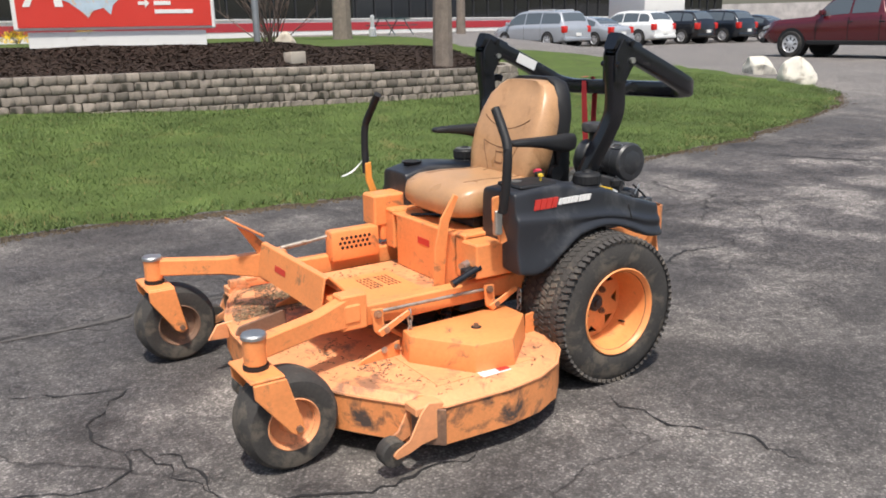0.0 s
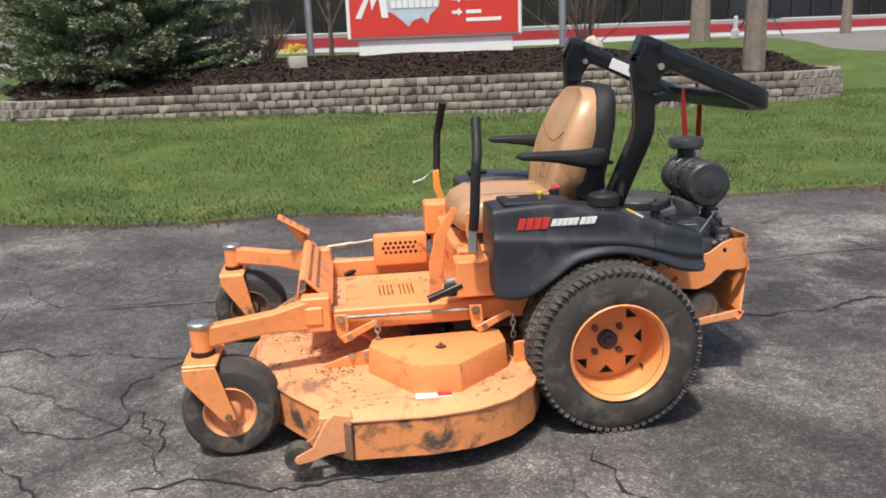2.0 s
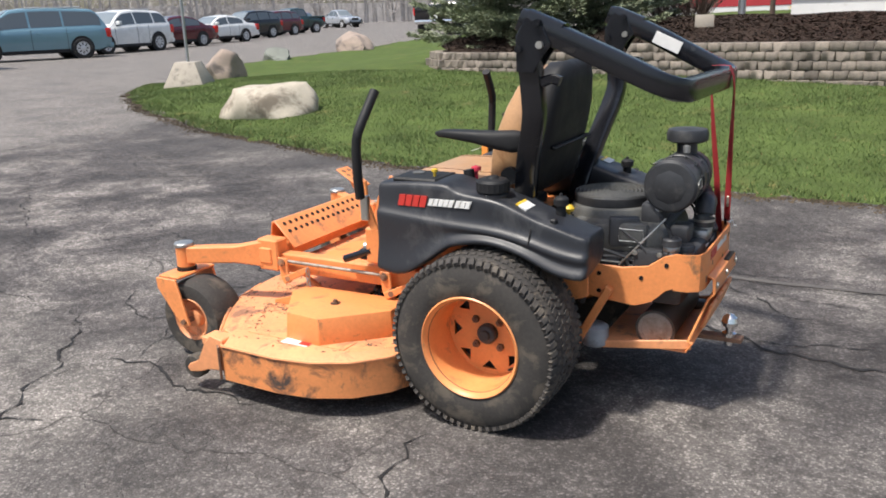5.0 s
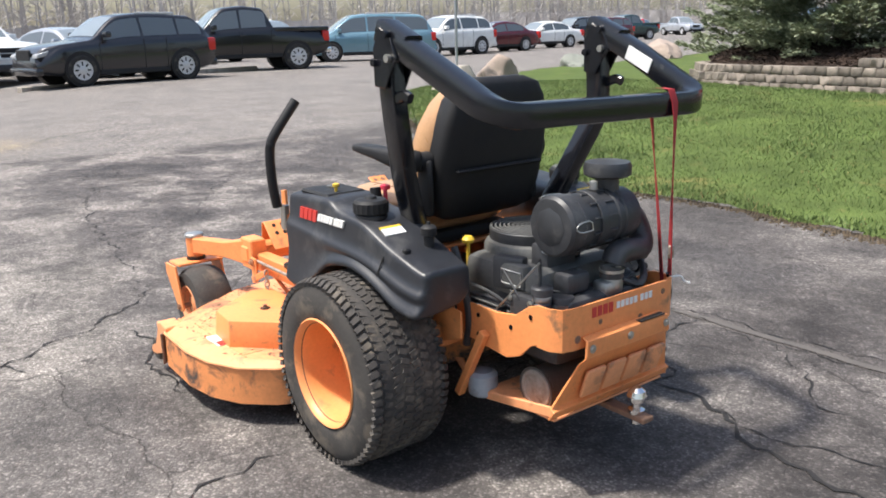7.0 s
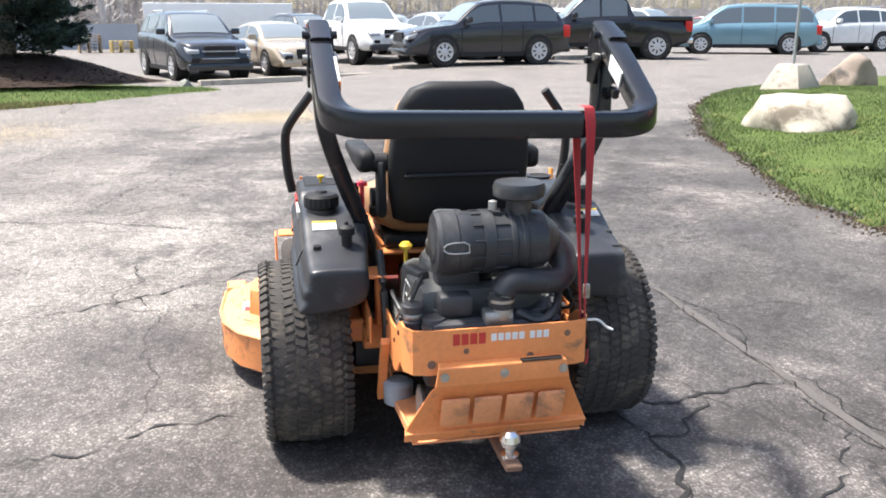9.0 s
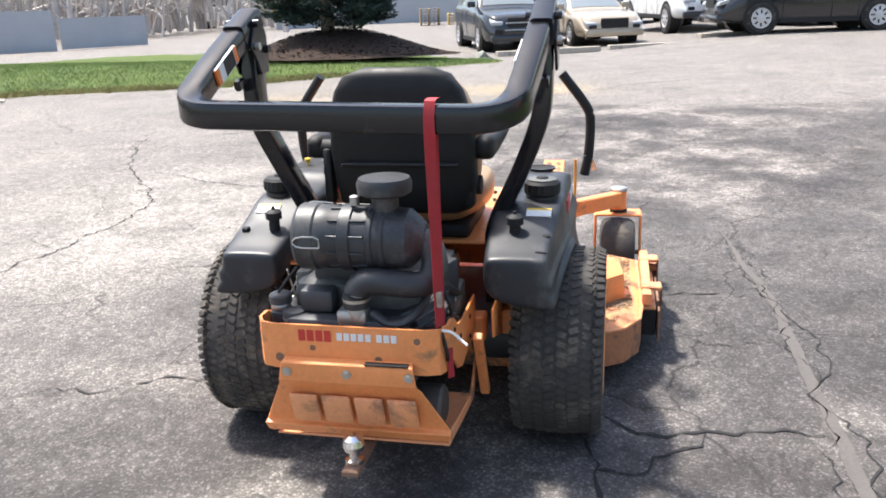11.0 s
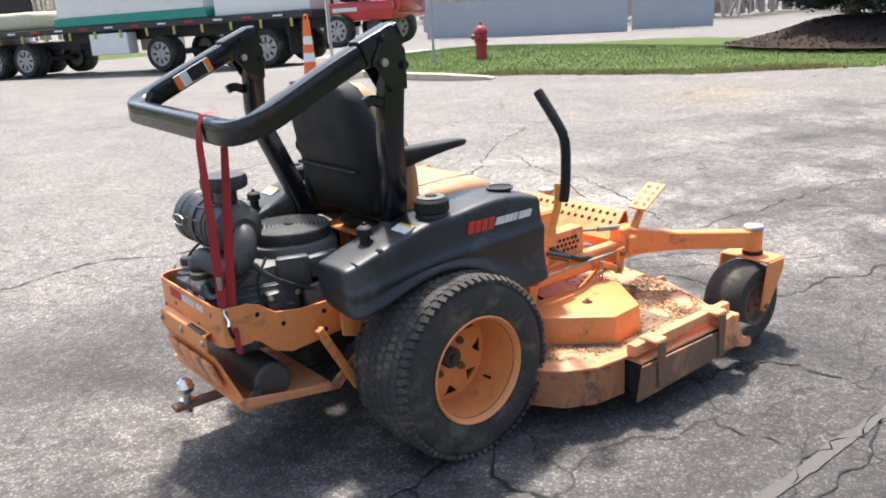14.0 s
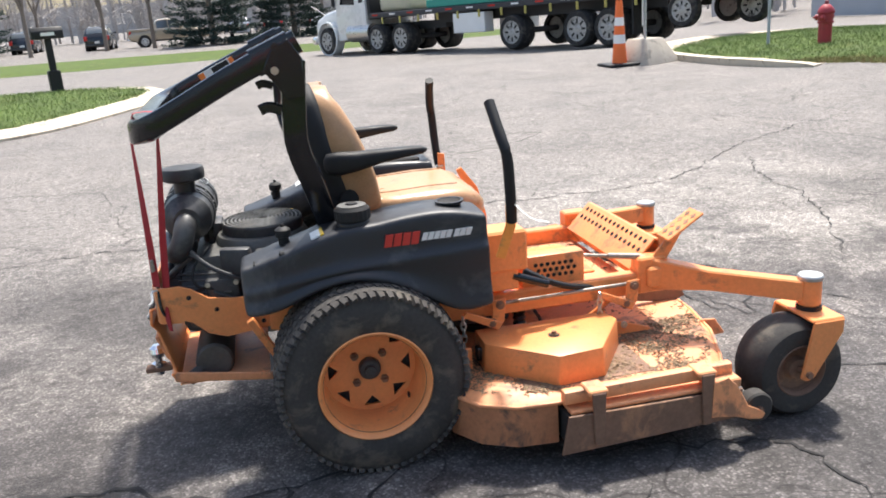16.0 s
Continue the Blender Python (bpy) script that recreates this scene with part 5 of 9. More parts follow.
def far_woods(name, line, count, h, seed, label):
    rnd = np.random.default_rng(seed)
    bm_co, bm_f = [], []

    def stick(p, q, r):
        d = (q - p)
        s, u = frame_of(d)
        k = len(bm_co)
        for c, rr in ((p, r), (q, r * 0.35)):
            for a in (0, 2.094, 4.189):
                bm_co.append(tuple(c + s * math.cos(a) * rr + u * math.sin(a) * rr))
        for i in range(3):
            j = (i + 1) % 3
            bm_f.append((k + i, k + j, k + 3 + j, k + 3 + i))
    for _ in range(count):
        f = rnd.uniform(0, 1) * (len(line) - 1)
        i = min(int(f), len(line) - 2)
        x = line[i][0] + (line[i + 1][0] - line[i][0]) * (f - i) + rnd.normal(0, 4)
        y = line[i][1] + (line[i + 1][1] - line[i][1]) * (f - i) + rnd.normal(0, 4)
        H = h * rnd.uniform(0.6, 1.2)
        p = Vector((x, y, -0.2))
        top = p + Vector((rnd.normal(0, 0.5), rnd.normal(0, 0.5), H))
        stick(p, top, rnd.uniform(0.06, 0.2))
        for _ in range(13):
            g = rnd.uniform(0.12, 0.95)
            q = p.lerp(top, g)
            l = H * rnd.uniform(0.12, 0.32) * (1.2 - g)
            e = Vector((rnd.normal(), rnd.normal(), rnd.uniform(0.3, 1.4))).normalized()
            stick(q, q + e * l, 0.05)
            for _ in range(3):
                e2 = (e + Vector((rnd.normal(), rnd.normal(), rnd.normal())) * 0.5).normalized()
                w = q + e * l * rnd.uniform(0.3, 1)
                stick(w, w + e2 * l * 0.6, 0.03)
    return tagged(new(name, tris(name, bm_co, bm_f, WOODS_HAZED)), label, "woods", kind="stuff")


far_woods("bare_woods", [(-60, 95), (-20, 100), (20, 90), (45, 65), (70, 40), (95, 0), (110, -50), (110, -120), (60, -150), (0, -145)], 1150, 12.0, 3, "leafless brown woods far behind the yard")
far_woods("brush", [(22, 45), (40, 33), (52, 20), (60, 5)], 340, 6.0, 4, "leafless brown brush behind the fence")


def backdrop():
    bm = bmesh.new()
    rows = []
    for i in range(65):
        a = 2 * math.pi * i / 64
        x, y = 210 * math.cos(a), 210 * math.sin(a)
        hgt = 5.0 + 3.5 * noise.noise(Vector((math.cos(a) * 4, math.sin(a) * 4, 2)))
        rows.append([bm.verts.new((x, y, -2)), bm.verts.new((x, y, hgt))])
    for a, b in zip(rows, rows[1:]):
        bm.faces.new((a[0], b[0], b[1], a[1]))
    return solo("backdrop", bm, WOODS_HAZED, "hazy brown line of distant woods", "backdrop", kind="structure")


backdrop()


def build_trailer(x, y, heading, L, h, label):
    t = thing("box_trailer", label, "trailer", at(x, y, heading))
    part("box_body", mkbox((-L / 2, -1.25, 0.7), (L / 2, 1.25, h), 0.04, 2), WHITE_PAINT, t, "white box body")
    part("door_panel", mkbox((L * 0.10, 1.25, 0.9), (L * 0.2, 1.27, h - 0.5), 0.01), WHITE_PAINT, t)
    part("chassis", mkbox((-L / 2, -0.9, 0.45), (L / 2, 0.9, 0.7)), FLOOR_STEEL, t)
    for dx in (-1.0, 0.0):
        for s in (1, -1):
            add_wheel(t, dx, s * 1.1, 0.38, 0.24, s, False)
    return t


build_trailer(47.2, 3.1, 92, 7.9, 2.42, "long white box trailer behind the parked cars")


def pallets(x, y, n, label, mat):
    t = thing("pallet_stack", label, "pallets", at(x, y, 15))
    for i in range(n):
        for k in range(5):
            part("slat", mkbox((-0.6, -0.5 + k * 0.22, i * 0.14 + 0.09), (0.6, -0.38 + k * 0.22, i * 0.14 + 0.12)), mat, t)
        for yy in (-0.5, 0, 0.42):
            part("runner", mkbox((-0.6, yy, i * 0.14), (0.6, yy + 0.08, i * 0.14 + 0.09)), mat, t)
    return t


RUSTY_MACHINE = surface("faded_rusty_paint", (0.32, 0.20, 0.14), 0.7, vary=0.3, scale=2, relief=0.1, dirt=(0.16, 0.12, 0.10), dirt_at=0.58)
WOOD = surface("weathered_wood", (0.28, 0.20, 0.12), 0.85, vary=0.3, scale=6, grain=50, relief=0.3)
pallets(40.2, 8.8, 6, "stack of weathered wooden pallets", WOOD)
pallets(40.4, 7.4, 4, "stack of pale yellow wooden pallets", surface("yellow_wood", (0.45, 0.33, 0.12), 0.8, vary=0.25, scale=6, relief=0.2))
for x, y, mtl, lb in ((52, 31.5, RUSTY_MACHINE, "faded rust-brown"), (55, 27.5, WHITE_PAINT, "white"), (57, 24.0, YELLOW, "yellow")):
    t = thing("yard_machine", lb + " machine parked in the far yard", "machine", at(x, y, 10))
    part("machine_body", mkbox((-1.1, -0.8, 0.5), (1.1, 0.8, 1.5), 0.12, 2), mtl, t)
    part("machine_cab", mkbox((-0.4, -0.6, 1.5), (0.6, 0.6, 2.1), 0.08, 2), BLACK_TRIM, t)
    for dx in (-0.7, 0.7):
        for s in (1, -1):
            add_wheel(t, dx, s * 0.75, 0.4, 0.24, s, False)


# ---------------------------------------------------------------- flatbed truck at the road
def build_truck():
    x0, y0, head = 3.64, 30.45, 119.66
    t = thing("flatbed_truck", "white semi truck with a loaded black flatbed trailer", "truck", pose(x0, y0, -0.29, 0, 0.9, head))
    white, dark = P_WHITE, FLOOR_STEEL
    bm = prism(bmesh.new(), [(0.95, 0.62), (1.0, 1.05), (0.85, 1.32), (0.2, 1.55), (-0.75, 1.72), (-0.75, 0.62)], "y", -0.95, 0.95)
    part("bonnet", soft(bm, 0.12, 3, 25), white, t, "white sloping bonnet")
    bm = prism(bmesh.new(), [(-0.7, 0.7), (-0.7, 1.72), (-1.05, 2.62), (-1.3, 2.78), (-2.5, 2.8), (-2.5, 0.7)], "y", -1.12, 1.12)
    part("cab", soft(bm, 0.07, 2, 25), white, t, "white day cab")
    for s in (1, -1):
        part("side_window", soft(prism(bmesh.new(), [(-1.0, 1.8), (-1.25, 2.5), (-1.9, 2.52), (-1.9, 1.75)], "y", s * 1.118, s * 1.13), 0.01, 1), DARK_GLASS, t, "dark side window")
        part("rear_window", mkbox((-2.4, s * 1.118 - 0.006, 1.8), (-2.15, s * 1.118 + 0.012, 2.4), 0.01), DARK_GLASS, t)
        part("mirror", mkbox((-0.9, s * 1.3 - 0.06, 1.75), (-0.8, s * 1.3 + 0.06, 2.35), 0.02), BLACK_TRIM, t)
        part("hood_mirror", rod(bmesh.new(), (0.35, s * 0.9, 1.5), (0.75, s * 1.2, 1.85), 0.015, n=8), CHROME, t)
        part("fender", soft(lathe(bmesh.new(), [(0.64, s * 0.78), (0.64, s * 1.15), (0.58, s * 1.16), (0.58, s * 0.78)], (0, 0, 0.60), "y", 28, closed=True), 0.01, 1), white, t)
        part("fuel_tank", rod(bmesh.new(), (-1.4, s * 0.95, 0.75), (-2.7, s * 0.95, 0.75), 0.32, n=24), ALU_TRUCK, t, "polished round fuel tank")
        part("step_panel", mkbox((-1.35, s * 1.0 - 0.1, 0.5), (-0.7, s * 1.0 + 0.1, 1.1), 0.03), white, t)
    part("windscreen", soft(prism(bmesh.new(), [(-0.70, 1.74), (-1.03, 2.58), (-1.05, 2.58), (-0.72, 1.74)], "y", -0.95, 0.95), 0.004, 1), DARK_GLASS, t)
    part("grille", mkbox((0.92, -0.5, 0.75), (1.02, 0.5, 1.15), 0.03), BLACK_TRIM, t)
    part("bumper", mkbox((0.85, -1.1, 0.4), (1.1, 1.1, 0.7), 0.06, 2), CHROME, t)
    part("chassis_rail", mkbox((-6.0, -0.45, 0.75), (0.8, 0.45, 1.0)), dark, t)
    part("headboard", mkbox((-2.75, -1.1, 1.2), (-2.6, 1.1, 2.9), 0.02), BLACK_TRIM, t, "black cab guard")
    bed = part("trailer_bed", mkbox((-14.75, -1.28, 1.22), (-2.9, 1.28, 1.40), 0.02), dark, t, "long black flatbed")
    part("trailer_beam", mkbox((-14.6, -0.6, 0.92), (-5.6, 0.6, 1.22)), dark, t)
    part("tool_box", mkbox((-8.6, 0.85, 0.56), (-7.2, 1.27, 1.16), 0.02), WHITE_PAINT, t, "white steel tool box")
    part("tool_box", mkbox((-8.6, -1.27, 0.56), (-7.2, -0.85, 1.16), 0.02), WHITE_PAINT, t, "white steel tool box")
    for i in range(12):
        for s in (1, -1):
            part("ratchet", mkbox((-3.7 - i * 0.95, s * 1.29 - 0.02, 1.02), (-3.62 - i * 0.95, s * 1.29 + 0.02, 1.24), 0.01), YELLOWED, t, "yellow load strap end")
            part("marker", mkbox((-3.4 - i * 0.95, s * 1.283 - 0.006, 1.30), (-3.1 - i * 0.95, s * 1.283 + 0.006, 1.345)), WHITE_PAINT if i % 2 else LAMP_RED, t)
    for x, dbl in ((0, False), (-3.22, True), (-4.54, True), (-9.70, True), (-12.15, True), (-13.22, True)):
        for s in (1, -1):
            add_wheel(t, x, s * (1.0 if dbl else 1.02), 0.51, 0.30 if not dbl else 0.56, s, False)
        part("axle", rod(bmesh.new(), (x, -0.9, 0.51), (x, 0.9, 0.51), 0.09, n=10), dark, t)
    part("mud_flap", mkbox((-14.0, 0.7, 0.3), (-13.95, 1.25, 1.2)), BLACK_TRIM, t)
    part("mud_flap", mkbox((-14.0, -1.25, 0.3), (-13.95, -0.7, 1.2)), BLACK_TRIM, t)
    m = t.matrix_basis
    solo("tarped_bundle", mkbox((-4.7, -0.95, 1.41), (-3.1, 0.95, 1.95), 0.16, 3), TAN_PLASTIC, "pale yellow tarped bundle on the trailer", "bundle", m=m)
    cr = thing("crated_load", "tall white load on a teal base strapped to the trailer", "cargo", m)
    part("crate_base", mkbox((-11.4, -1.2, 1.41), (-5.9, 1.2, 1.66), 0.02), TEAL, cr, "teal base frame")
    part("crate_body", mkbox((-11.3, -1.15, 1.66), (-6.0, 1.15, 3.3), 0.05, 2), WHITE_PAINT, cr, "white body")
    cr2 = thing("white_load_box", "long white box on the rear of the trailer", "cargo", m)
    part("box_shell", mkbox((-14.6, -1.1, 1.41), (-11.6, 1.1, 2.05), 0.03, 2), WHITE_PAINT, cr2)
    part("box_lip", mkbox((-14.65, -1.14, 2.0), (-11.55, 1.14, 2.1), 0.02), WHITE_PAINT, cr2)
    f = thing("truck_forklift", "red three-wheeled forklift carried on the trailer's tail", "forklift", m @ pose(-15.95, 0, 0.28))
    part("chassis", mkbox((-1.0, -1.1, 0.75), (0.9, 1.1, 1.25), 0.08, 2), P_RED, f, "red chassis")
    part("engine_cover", mkbox((-1.1, -1.0, 1.25), (-0.2, 0.2, 1.95), 0.12, 2), P_RED, f, "red engine cover")
    part("counterweight", mkbox((-1.15, -0.6, 0.9), (-0.7, 0.9, 1.7), 0.12, 2), P_RED, f)
    for a in ((-0.15, 0.3), (-0.15, 1.0), (0.75, 0.3), (0.75, 1.0)):
        part("cage_post", rod(bmesh.new(), (a[0], a[1], 1.2), (a[0], a[1], 2.9), 0.04, n=8), BLACK_TRIM, f)
    part("cage_roof", mkbox((-0.2, 0.25, 2.85), (0.8, 1.05, 2.95), 0.02), BLACK_TRIM, f)
    part("mast", mkbox((0.7, -0.45, 0.6), (0.95, -0.3, 3.2), 0.02), BLACK_TRIM, f)
    part("mast", mkbox((0.7, 0.1, 0.6), (0.95, 0.2, 3.2), 0.02), BLACK_TRIM, f)
    part("seat", mkbox((-0.1, 0.45, 1.3), (0.35, 0.85, 1.75), 0.06, 2), BLACK_TRIM, f)
    for x, yy in ((0.55, 1.1), (0.55, -1.1), (-0.7, 0.0)):
        add_wheel(f, x, yy, 0.42, 0.3, 1 if yy >= 0 else -1, False)
    for w in [c for c in f.children if c.name.startswith("wheel")]:
        w.matrix_basis = Matrix.Translation((0, 0, 0.12)) @ w.matrix_basis
    part("warning_band", mkbox((0.0, 1.1, 1.0), (0.7, 1.112, 1.1)), LABEL_PALE, f)
    return t


ALU_TRUCK = surface("polished_aluminium", (0.55, 0.53, 0.50), 0.3, 0.9, vary=0.1, relief=0.0)
YELLOWED = surface("yellow_webbing", (0.45, 0.38, 0.10), 0.7, vary=0.2, relief=0.0)
LABEL_PALE = surface("pale_stripe", (0.7, 0.68, 0.66), 0.5, vary=0.05, relief=0.0)
build_truck()


def build_hydrant(x, y, z):
    t = thing("fire_hydrant", "dark red fire hydrant standing in the lawn island", "fire hydrant", pose(x, y, z, 0, 0, 30))
    part("barrel", lathe(bmesh.new(), [(0.15, 0), (0.15, 0.03), (0.11, 0.04), (0.11, 0.36), (0.135, 0.365), (0.135, 0.395), (0.12, 0.40), (0.12, 0.52), (0.14, 0.53), (0.14, 0.56), (0.11, 0.62), (0.06, 0.67), (0.035, 0.68), (0.03, 0.73), (0.001, 0.735)], (0, 0, 0), "z", 28), FIRE_RED, t)
    for a, r, l in ((0, 0.065, 0.20), (180, 0.05, 0.18), (90, 0.05, 0.18)):
        m = Matrix.Rotation(radians(a), 4, "Z")
        part("nozzle", lathe(bmesh.new(), [(r * 0.8, 0.08), (r * 0.8, l - 0.05), (r, l - 0.05), (r, l - 0.01), (r * 0.4, l), (r * 0.35, l + 0.03), (0.001, l + 0.03)], (0, 0, 0.46), "x", 16), FIRE_RED, t, "capped red nozzle", m)
    return t


build_hydrant(9.35, 9.95, ground_z(9.35, 9.95) + 0.03)
solo("sign_post", rod(bmesh.new(), (0, 0, -0.1), (0, 0, 2.6), 0.028, n=12), FENCE_FABRIC, "thin grey metal post on the lawn island", "post", m=pose(8.8, 10.75, ground_z(8.8, 10.75) + 0.05))


def build_cone(x, y):
    t = thing("traffic_cone", "tall orange and white traffic cone on a black base", "traffic cone", pose(x, y, ground_z(x, y)))
    part("cone_base", mkbox((-0.28, -0.28, 0), (0.28, 0.28, 0.05), 0.02, 2), BLACK_TRIM, t, "black rubber base")
    prev = 0.05
    for i, (z, mt) in enumerate(((0.36, SAFETY_ORANGE), (0.50, WHITE_PAINT), (0.64, SAFETY_ORANGE), (0.77, WHITE_PAINT), (1.03, SAFETY_ORANGE))):
        r0, r1 = 0.125 - 0.072 * prev / 1.03, 0.125 - 0.072 * z / 1.03
        part("cone_band", lathe(bmesh.new(), [(r0, prev), (r1, z)], (0, 0, 0), "z", 20), mt, t, "orange band" if mt is SAFETY_ORANGE else "white reflective band")
        prev = z
    part("cone_handle", sweep(bmesh.new(), [(-0.03, 0, 1.03), (-0.03, 0, 1.11), (0.03, 0, 1.11), (0.03, 0, 1.03)], circle(0.015, 8), smooth=2), SAFETY_ORANGE, t)
    return t


build_cone(5.62, 10.05)
base = build_post_base(6.12, 10.15, 0.85, 0.42, 2.9, "metal post in a tapered concrete foot with a roadwork sign")
part("diamond_sign", mkbox((-0.28, -0.006, -0.28), (0.28, 0.006, 0.28), 0.004, 1, pose(0, 0.04, 1.75, 0, 45, 35)), SAFETY_ORANGE, base, "orange diamond sign")
part("sign_panel", mkbox((-0.17, -0.006, 0), (0.17, 0.006, 0.72), 0.004, 1, pose(0, 0.04, 0.62, 0, 0, 35)), WHITE_PAINT, base, "white panel")


def build_mailbox(x, y):
    t = thing("mailbox", "dark mailbox on a thick dark post at the road", "mailbox", pose(x, y, ground_z(x, y) + 0.08, 0, 0, 20))
    part("post", mkbox((-0.06, -0.06, -0.1), (0.06, 0.06, 1.0), 0.012), BLACK_TRIM, t)
    part("post_foot", mkbox((-0.11, -0.11, -0.1), (0.11, 0.11, 0.42), 0.02), BLACK_TRIM, t)
    bm = prism(bmesh.new(), [(-0.13, 0), (0.13, 0), (0.13, 0.14), (0.07, 0.22), (-0.07, 0.22), (-0.13, 0.14)], "x", -0.28, 0.28)
    part("mailbox_body", soft(bm, 0.015, 2), BLACK_TRIM, t, "dark metal mailbox", Matrix.Translation((0, 0, 1.0)))
    part("number_bar", mkbox((-0.12, -0.137, 1.06), (0.12, -0.131, 1.12)), WHITE_PAINT, t, "pale bar of numbers")
    return t


build_mailbox(-3.95, 14.5)
solo("bollard", lathe(bmesh.new(), [(0.16, 0), (0.16, 0.35), (0.09, 0.38), (0.09, 0.85), (0.05, 0.9), (0.001, 0.92)], (0, 0, 0), "z", 16), WHITE_PAINT, "white bollard on the lawn by the building", "bollard", m=pose(-15.6, -30.5, ground_z(-15.6, -30.5) + 0.05))


def build_picnic_table(x, y):
    t = thing("picnic_table", "dark teal picnic table on the lawn by the building", "table", pose(x, y, ground_z(x, y) + 0.04, 0, 0, 20))
    part("tabletop", mkbox((-0.9, -0.38, 0.72), (0.9, 0.38, 0.76), 0.01), TEAL_DARK, t)
    for s in (1, -1):
        part("bench", mkbox((-0.9, s * 0.7 - 0.13, 0.42), (0.9, s * 0.7 + 0.13, 0.46), 0.01), TEAL_DARK, t)
        for xx in (-0.65, 0.65):
            part("leg", rod(bmesh.new(), (xx, s * 0.2, 0.72), (xx, s * 0.75, 0.0), 0.025, n=8), TEAL_DARK, t)
    return t


TEAL_DARK = surface("dark_teal_coating", (0.02, 0.07, 0.07), 0.6, vary=0.2, relief=0.0)
build_picnic_table(-17.3, -31.8)
for x, y, h, r, sd in ((-2.6, 56.0, 11.0, 3.2, 41), (-21.5, 68.0, 12.0, 3.6, 42), (3.0, 60.0, 10.0, 3.0, 43)):
    build_spruce(x, y, -0.35, h, r, SPRUCE_DARK, "tall dark evergreen beyond the road", sd, low=0.4, whorls=22, leaf=2.6, gap=0.3)
for k, (x, y) in enumerate(((-14.5, 58.0), (-10.0, 60.0), (-6.6, 58.0), (-17.5, 75.0), (6.0, 70.0))):
    build_bare_tree(x, y, -0.35, 9.0, 0.16, 60 + k, BARK, "leafless street tree beyond the road", 5, 0.45, group="leafless trees beyond the road")
build_trailer(-40.0, -38.0, 60, 9.0, 3.0, "white box trailer behind the parked cars")

# ---------------------------------------------------------------- the riding mower
ORANGE = surface("orange_enamel", (0.80, 0.285, 0.096), 0.40, vary=0.15, scale=5, grain=80, relief=0.06, dirt=(0.30, 0.15, 0.075), dirt_at=0.625, dirt_scale=9, spec=0.36)
ORANGE_WORN = surface("worn_orange_enamel", (0.76, 0.315, 0.137), 0.55, vary=0.20, scale=5, grain=60, relief=0.15, dirt=(0.30, 0.15, 0.085), dirt_at=0.575, dirt_scale=7)
ORANGE_RIM = surface("orange_wheel_rim", (0.80, 0.305, 0.102), 0.42, vary=0.14, scale=8, relief=0.05, dirt=(0.40, 0.19, 0.09), dirt_at=0.66, dirt_scale=11)
SKIRT = surface("scraped_deck_skirt", (0.74, 0.275, 0.095), 0.5, vary=0.2, scale=6, relief=0.25, dirt=(0.075, 0.055, 0.045), dirt_at=0.555, dirt_scale=6)
SKIRT_RUST = surface("rust_brown_skirt", (0.40, 0.165, 0.075), 0.65, vary=0.3, scale=7, relief=0.3, dirt=(0.10, 0.062, 0.045), dirt_at=0.54, dirt_scale=7)
BARE = surface("rusty_bare_steel", (0.20, 0.115, 0.075), 0.7, 0.2, vary=0.35, scale=8, relief=0.35, dirt=(0.42, 0.22, 0.12), dirt_at=0.60, dirt_scale=6)
TANK = surface("black_moulded_plastic", (0.019, 0.0205, 0.025), 0.34, vary=0.3, scale=5, grain=220, relief=0.12, dirt=(0.062, 0.062, 0.063), dirt_at=0.545, dirt_scale=3.5, rough2=0.58, spec=0.5)
BLACK_STEEL = surface("black_powder_coat", (0.0075, 0.0082, 0.011), 0.20, vary=0.2, scale=7, relief=0.05, dirt=(0.04, 0.038, 0.036), dirt_at=0.68, dirt_scale=9)
ENGINE = surface("engine_black", (0.050, 0.050, 0.053), 0.5, 0.1, vary=0.35, scale=14, relief=0.15, dirt=(0.085, 0.078, 0.068), dirt_at=0.62, dirt_scale=9)
ENGINE_GREY = surface("dusty_engine_casting", (0.105, 0.105, 0.100), 0.6, 0.1, vary=0.35, scale=16, relief=0.2, dirt=(0.14, 0.13, 0.11), dirt_at=0.6, dirt_scale=9)
ALU = surface("dull_aluminium", (0.42, 0.42, 0.41), 0.45, 0.9, vary=0.2, scale=20, relief=0.1)
DULL = surface("dull_dusty_steel", (0.36, 0.32, 0.27), 0.5, 0.6, vary=0.3, scale=20, relief=0.1, dirt=(0.20, 0.14, 0.09), dirt_at=0.58, dirt_scale=14)
ZINC = surface("zinc_plated_steel", (0.50, 0.49, 0.45), 0.35, 0.9, vary=0.2, scale=20, relief=0.05)
VINYL = surface("tan_vinyl", (0.44, 0.250, 0.125), 0.31, vary=0.22, scale=9, grain=160, relief=0.25, dirt=(0.27, 0.135, 0.062), dirt_at=0.61, dirt_scale=6)
# dark thread colour that also paints the shadow lying in the seat's seams
STITCH = surface("seam_shadow_thread", (0.17, 0.085, 0.04), 0.7, vary=0.2, relief=0.0)
TURF = surface("mower_tyre_rubber", (0.042, 0.038, 0.034), 0.85, vary=0.45, scale=14, grain=90, relief=0.25, dirt=(0.105, 0.088, 0.068), dirt_at=0.555, dirt_scale=9)
TREAD_RUBBER = surface("dusty_tread_rubber", (0.054, 0.048, 0.043), 0.9, vary=0.4, scale=12, grain=90, relief=0.2, dirt=(0.14, 0.118, 0.092), dirt_at=0.57, dirt_scale=8)
STRAP_RED = surface("red_webbing", (0.34, 0.020, 0.024), 0.75, vary=0.2, scale=20, relief=0.2)
LABEL_WHITE = surface("white_decal", (0.72, 0.71, 0.68), 0.5, vary=0.08, scale=20, relief=0.0)
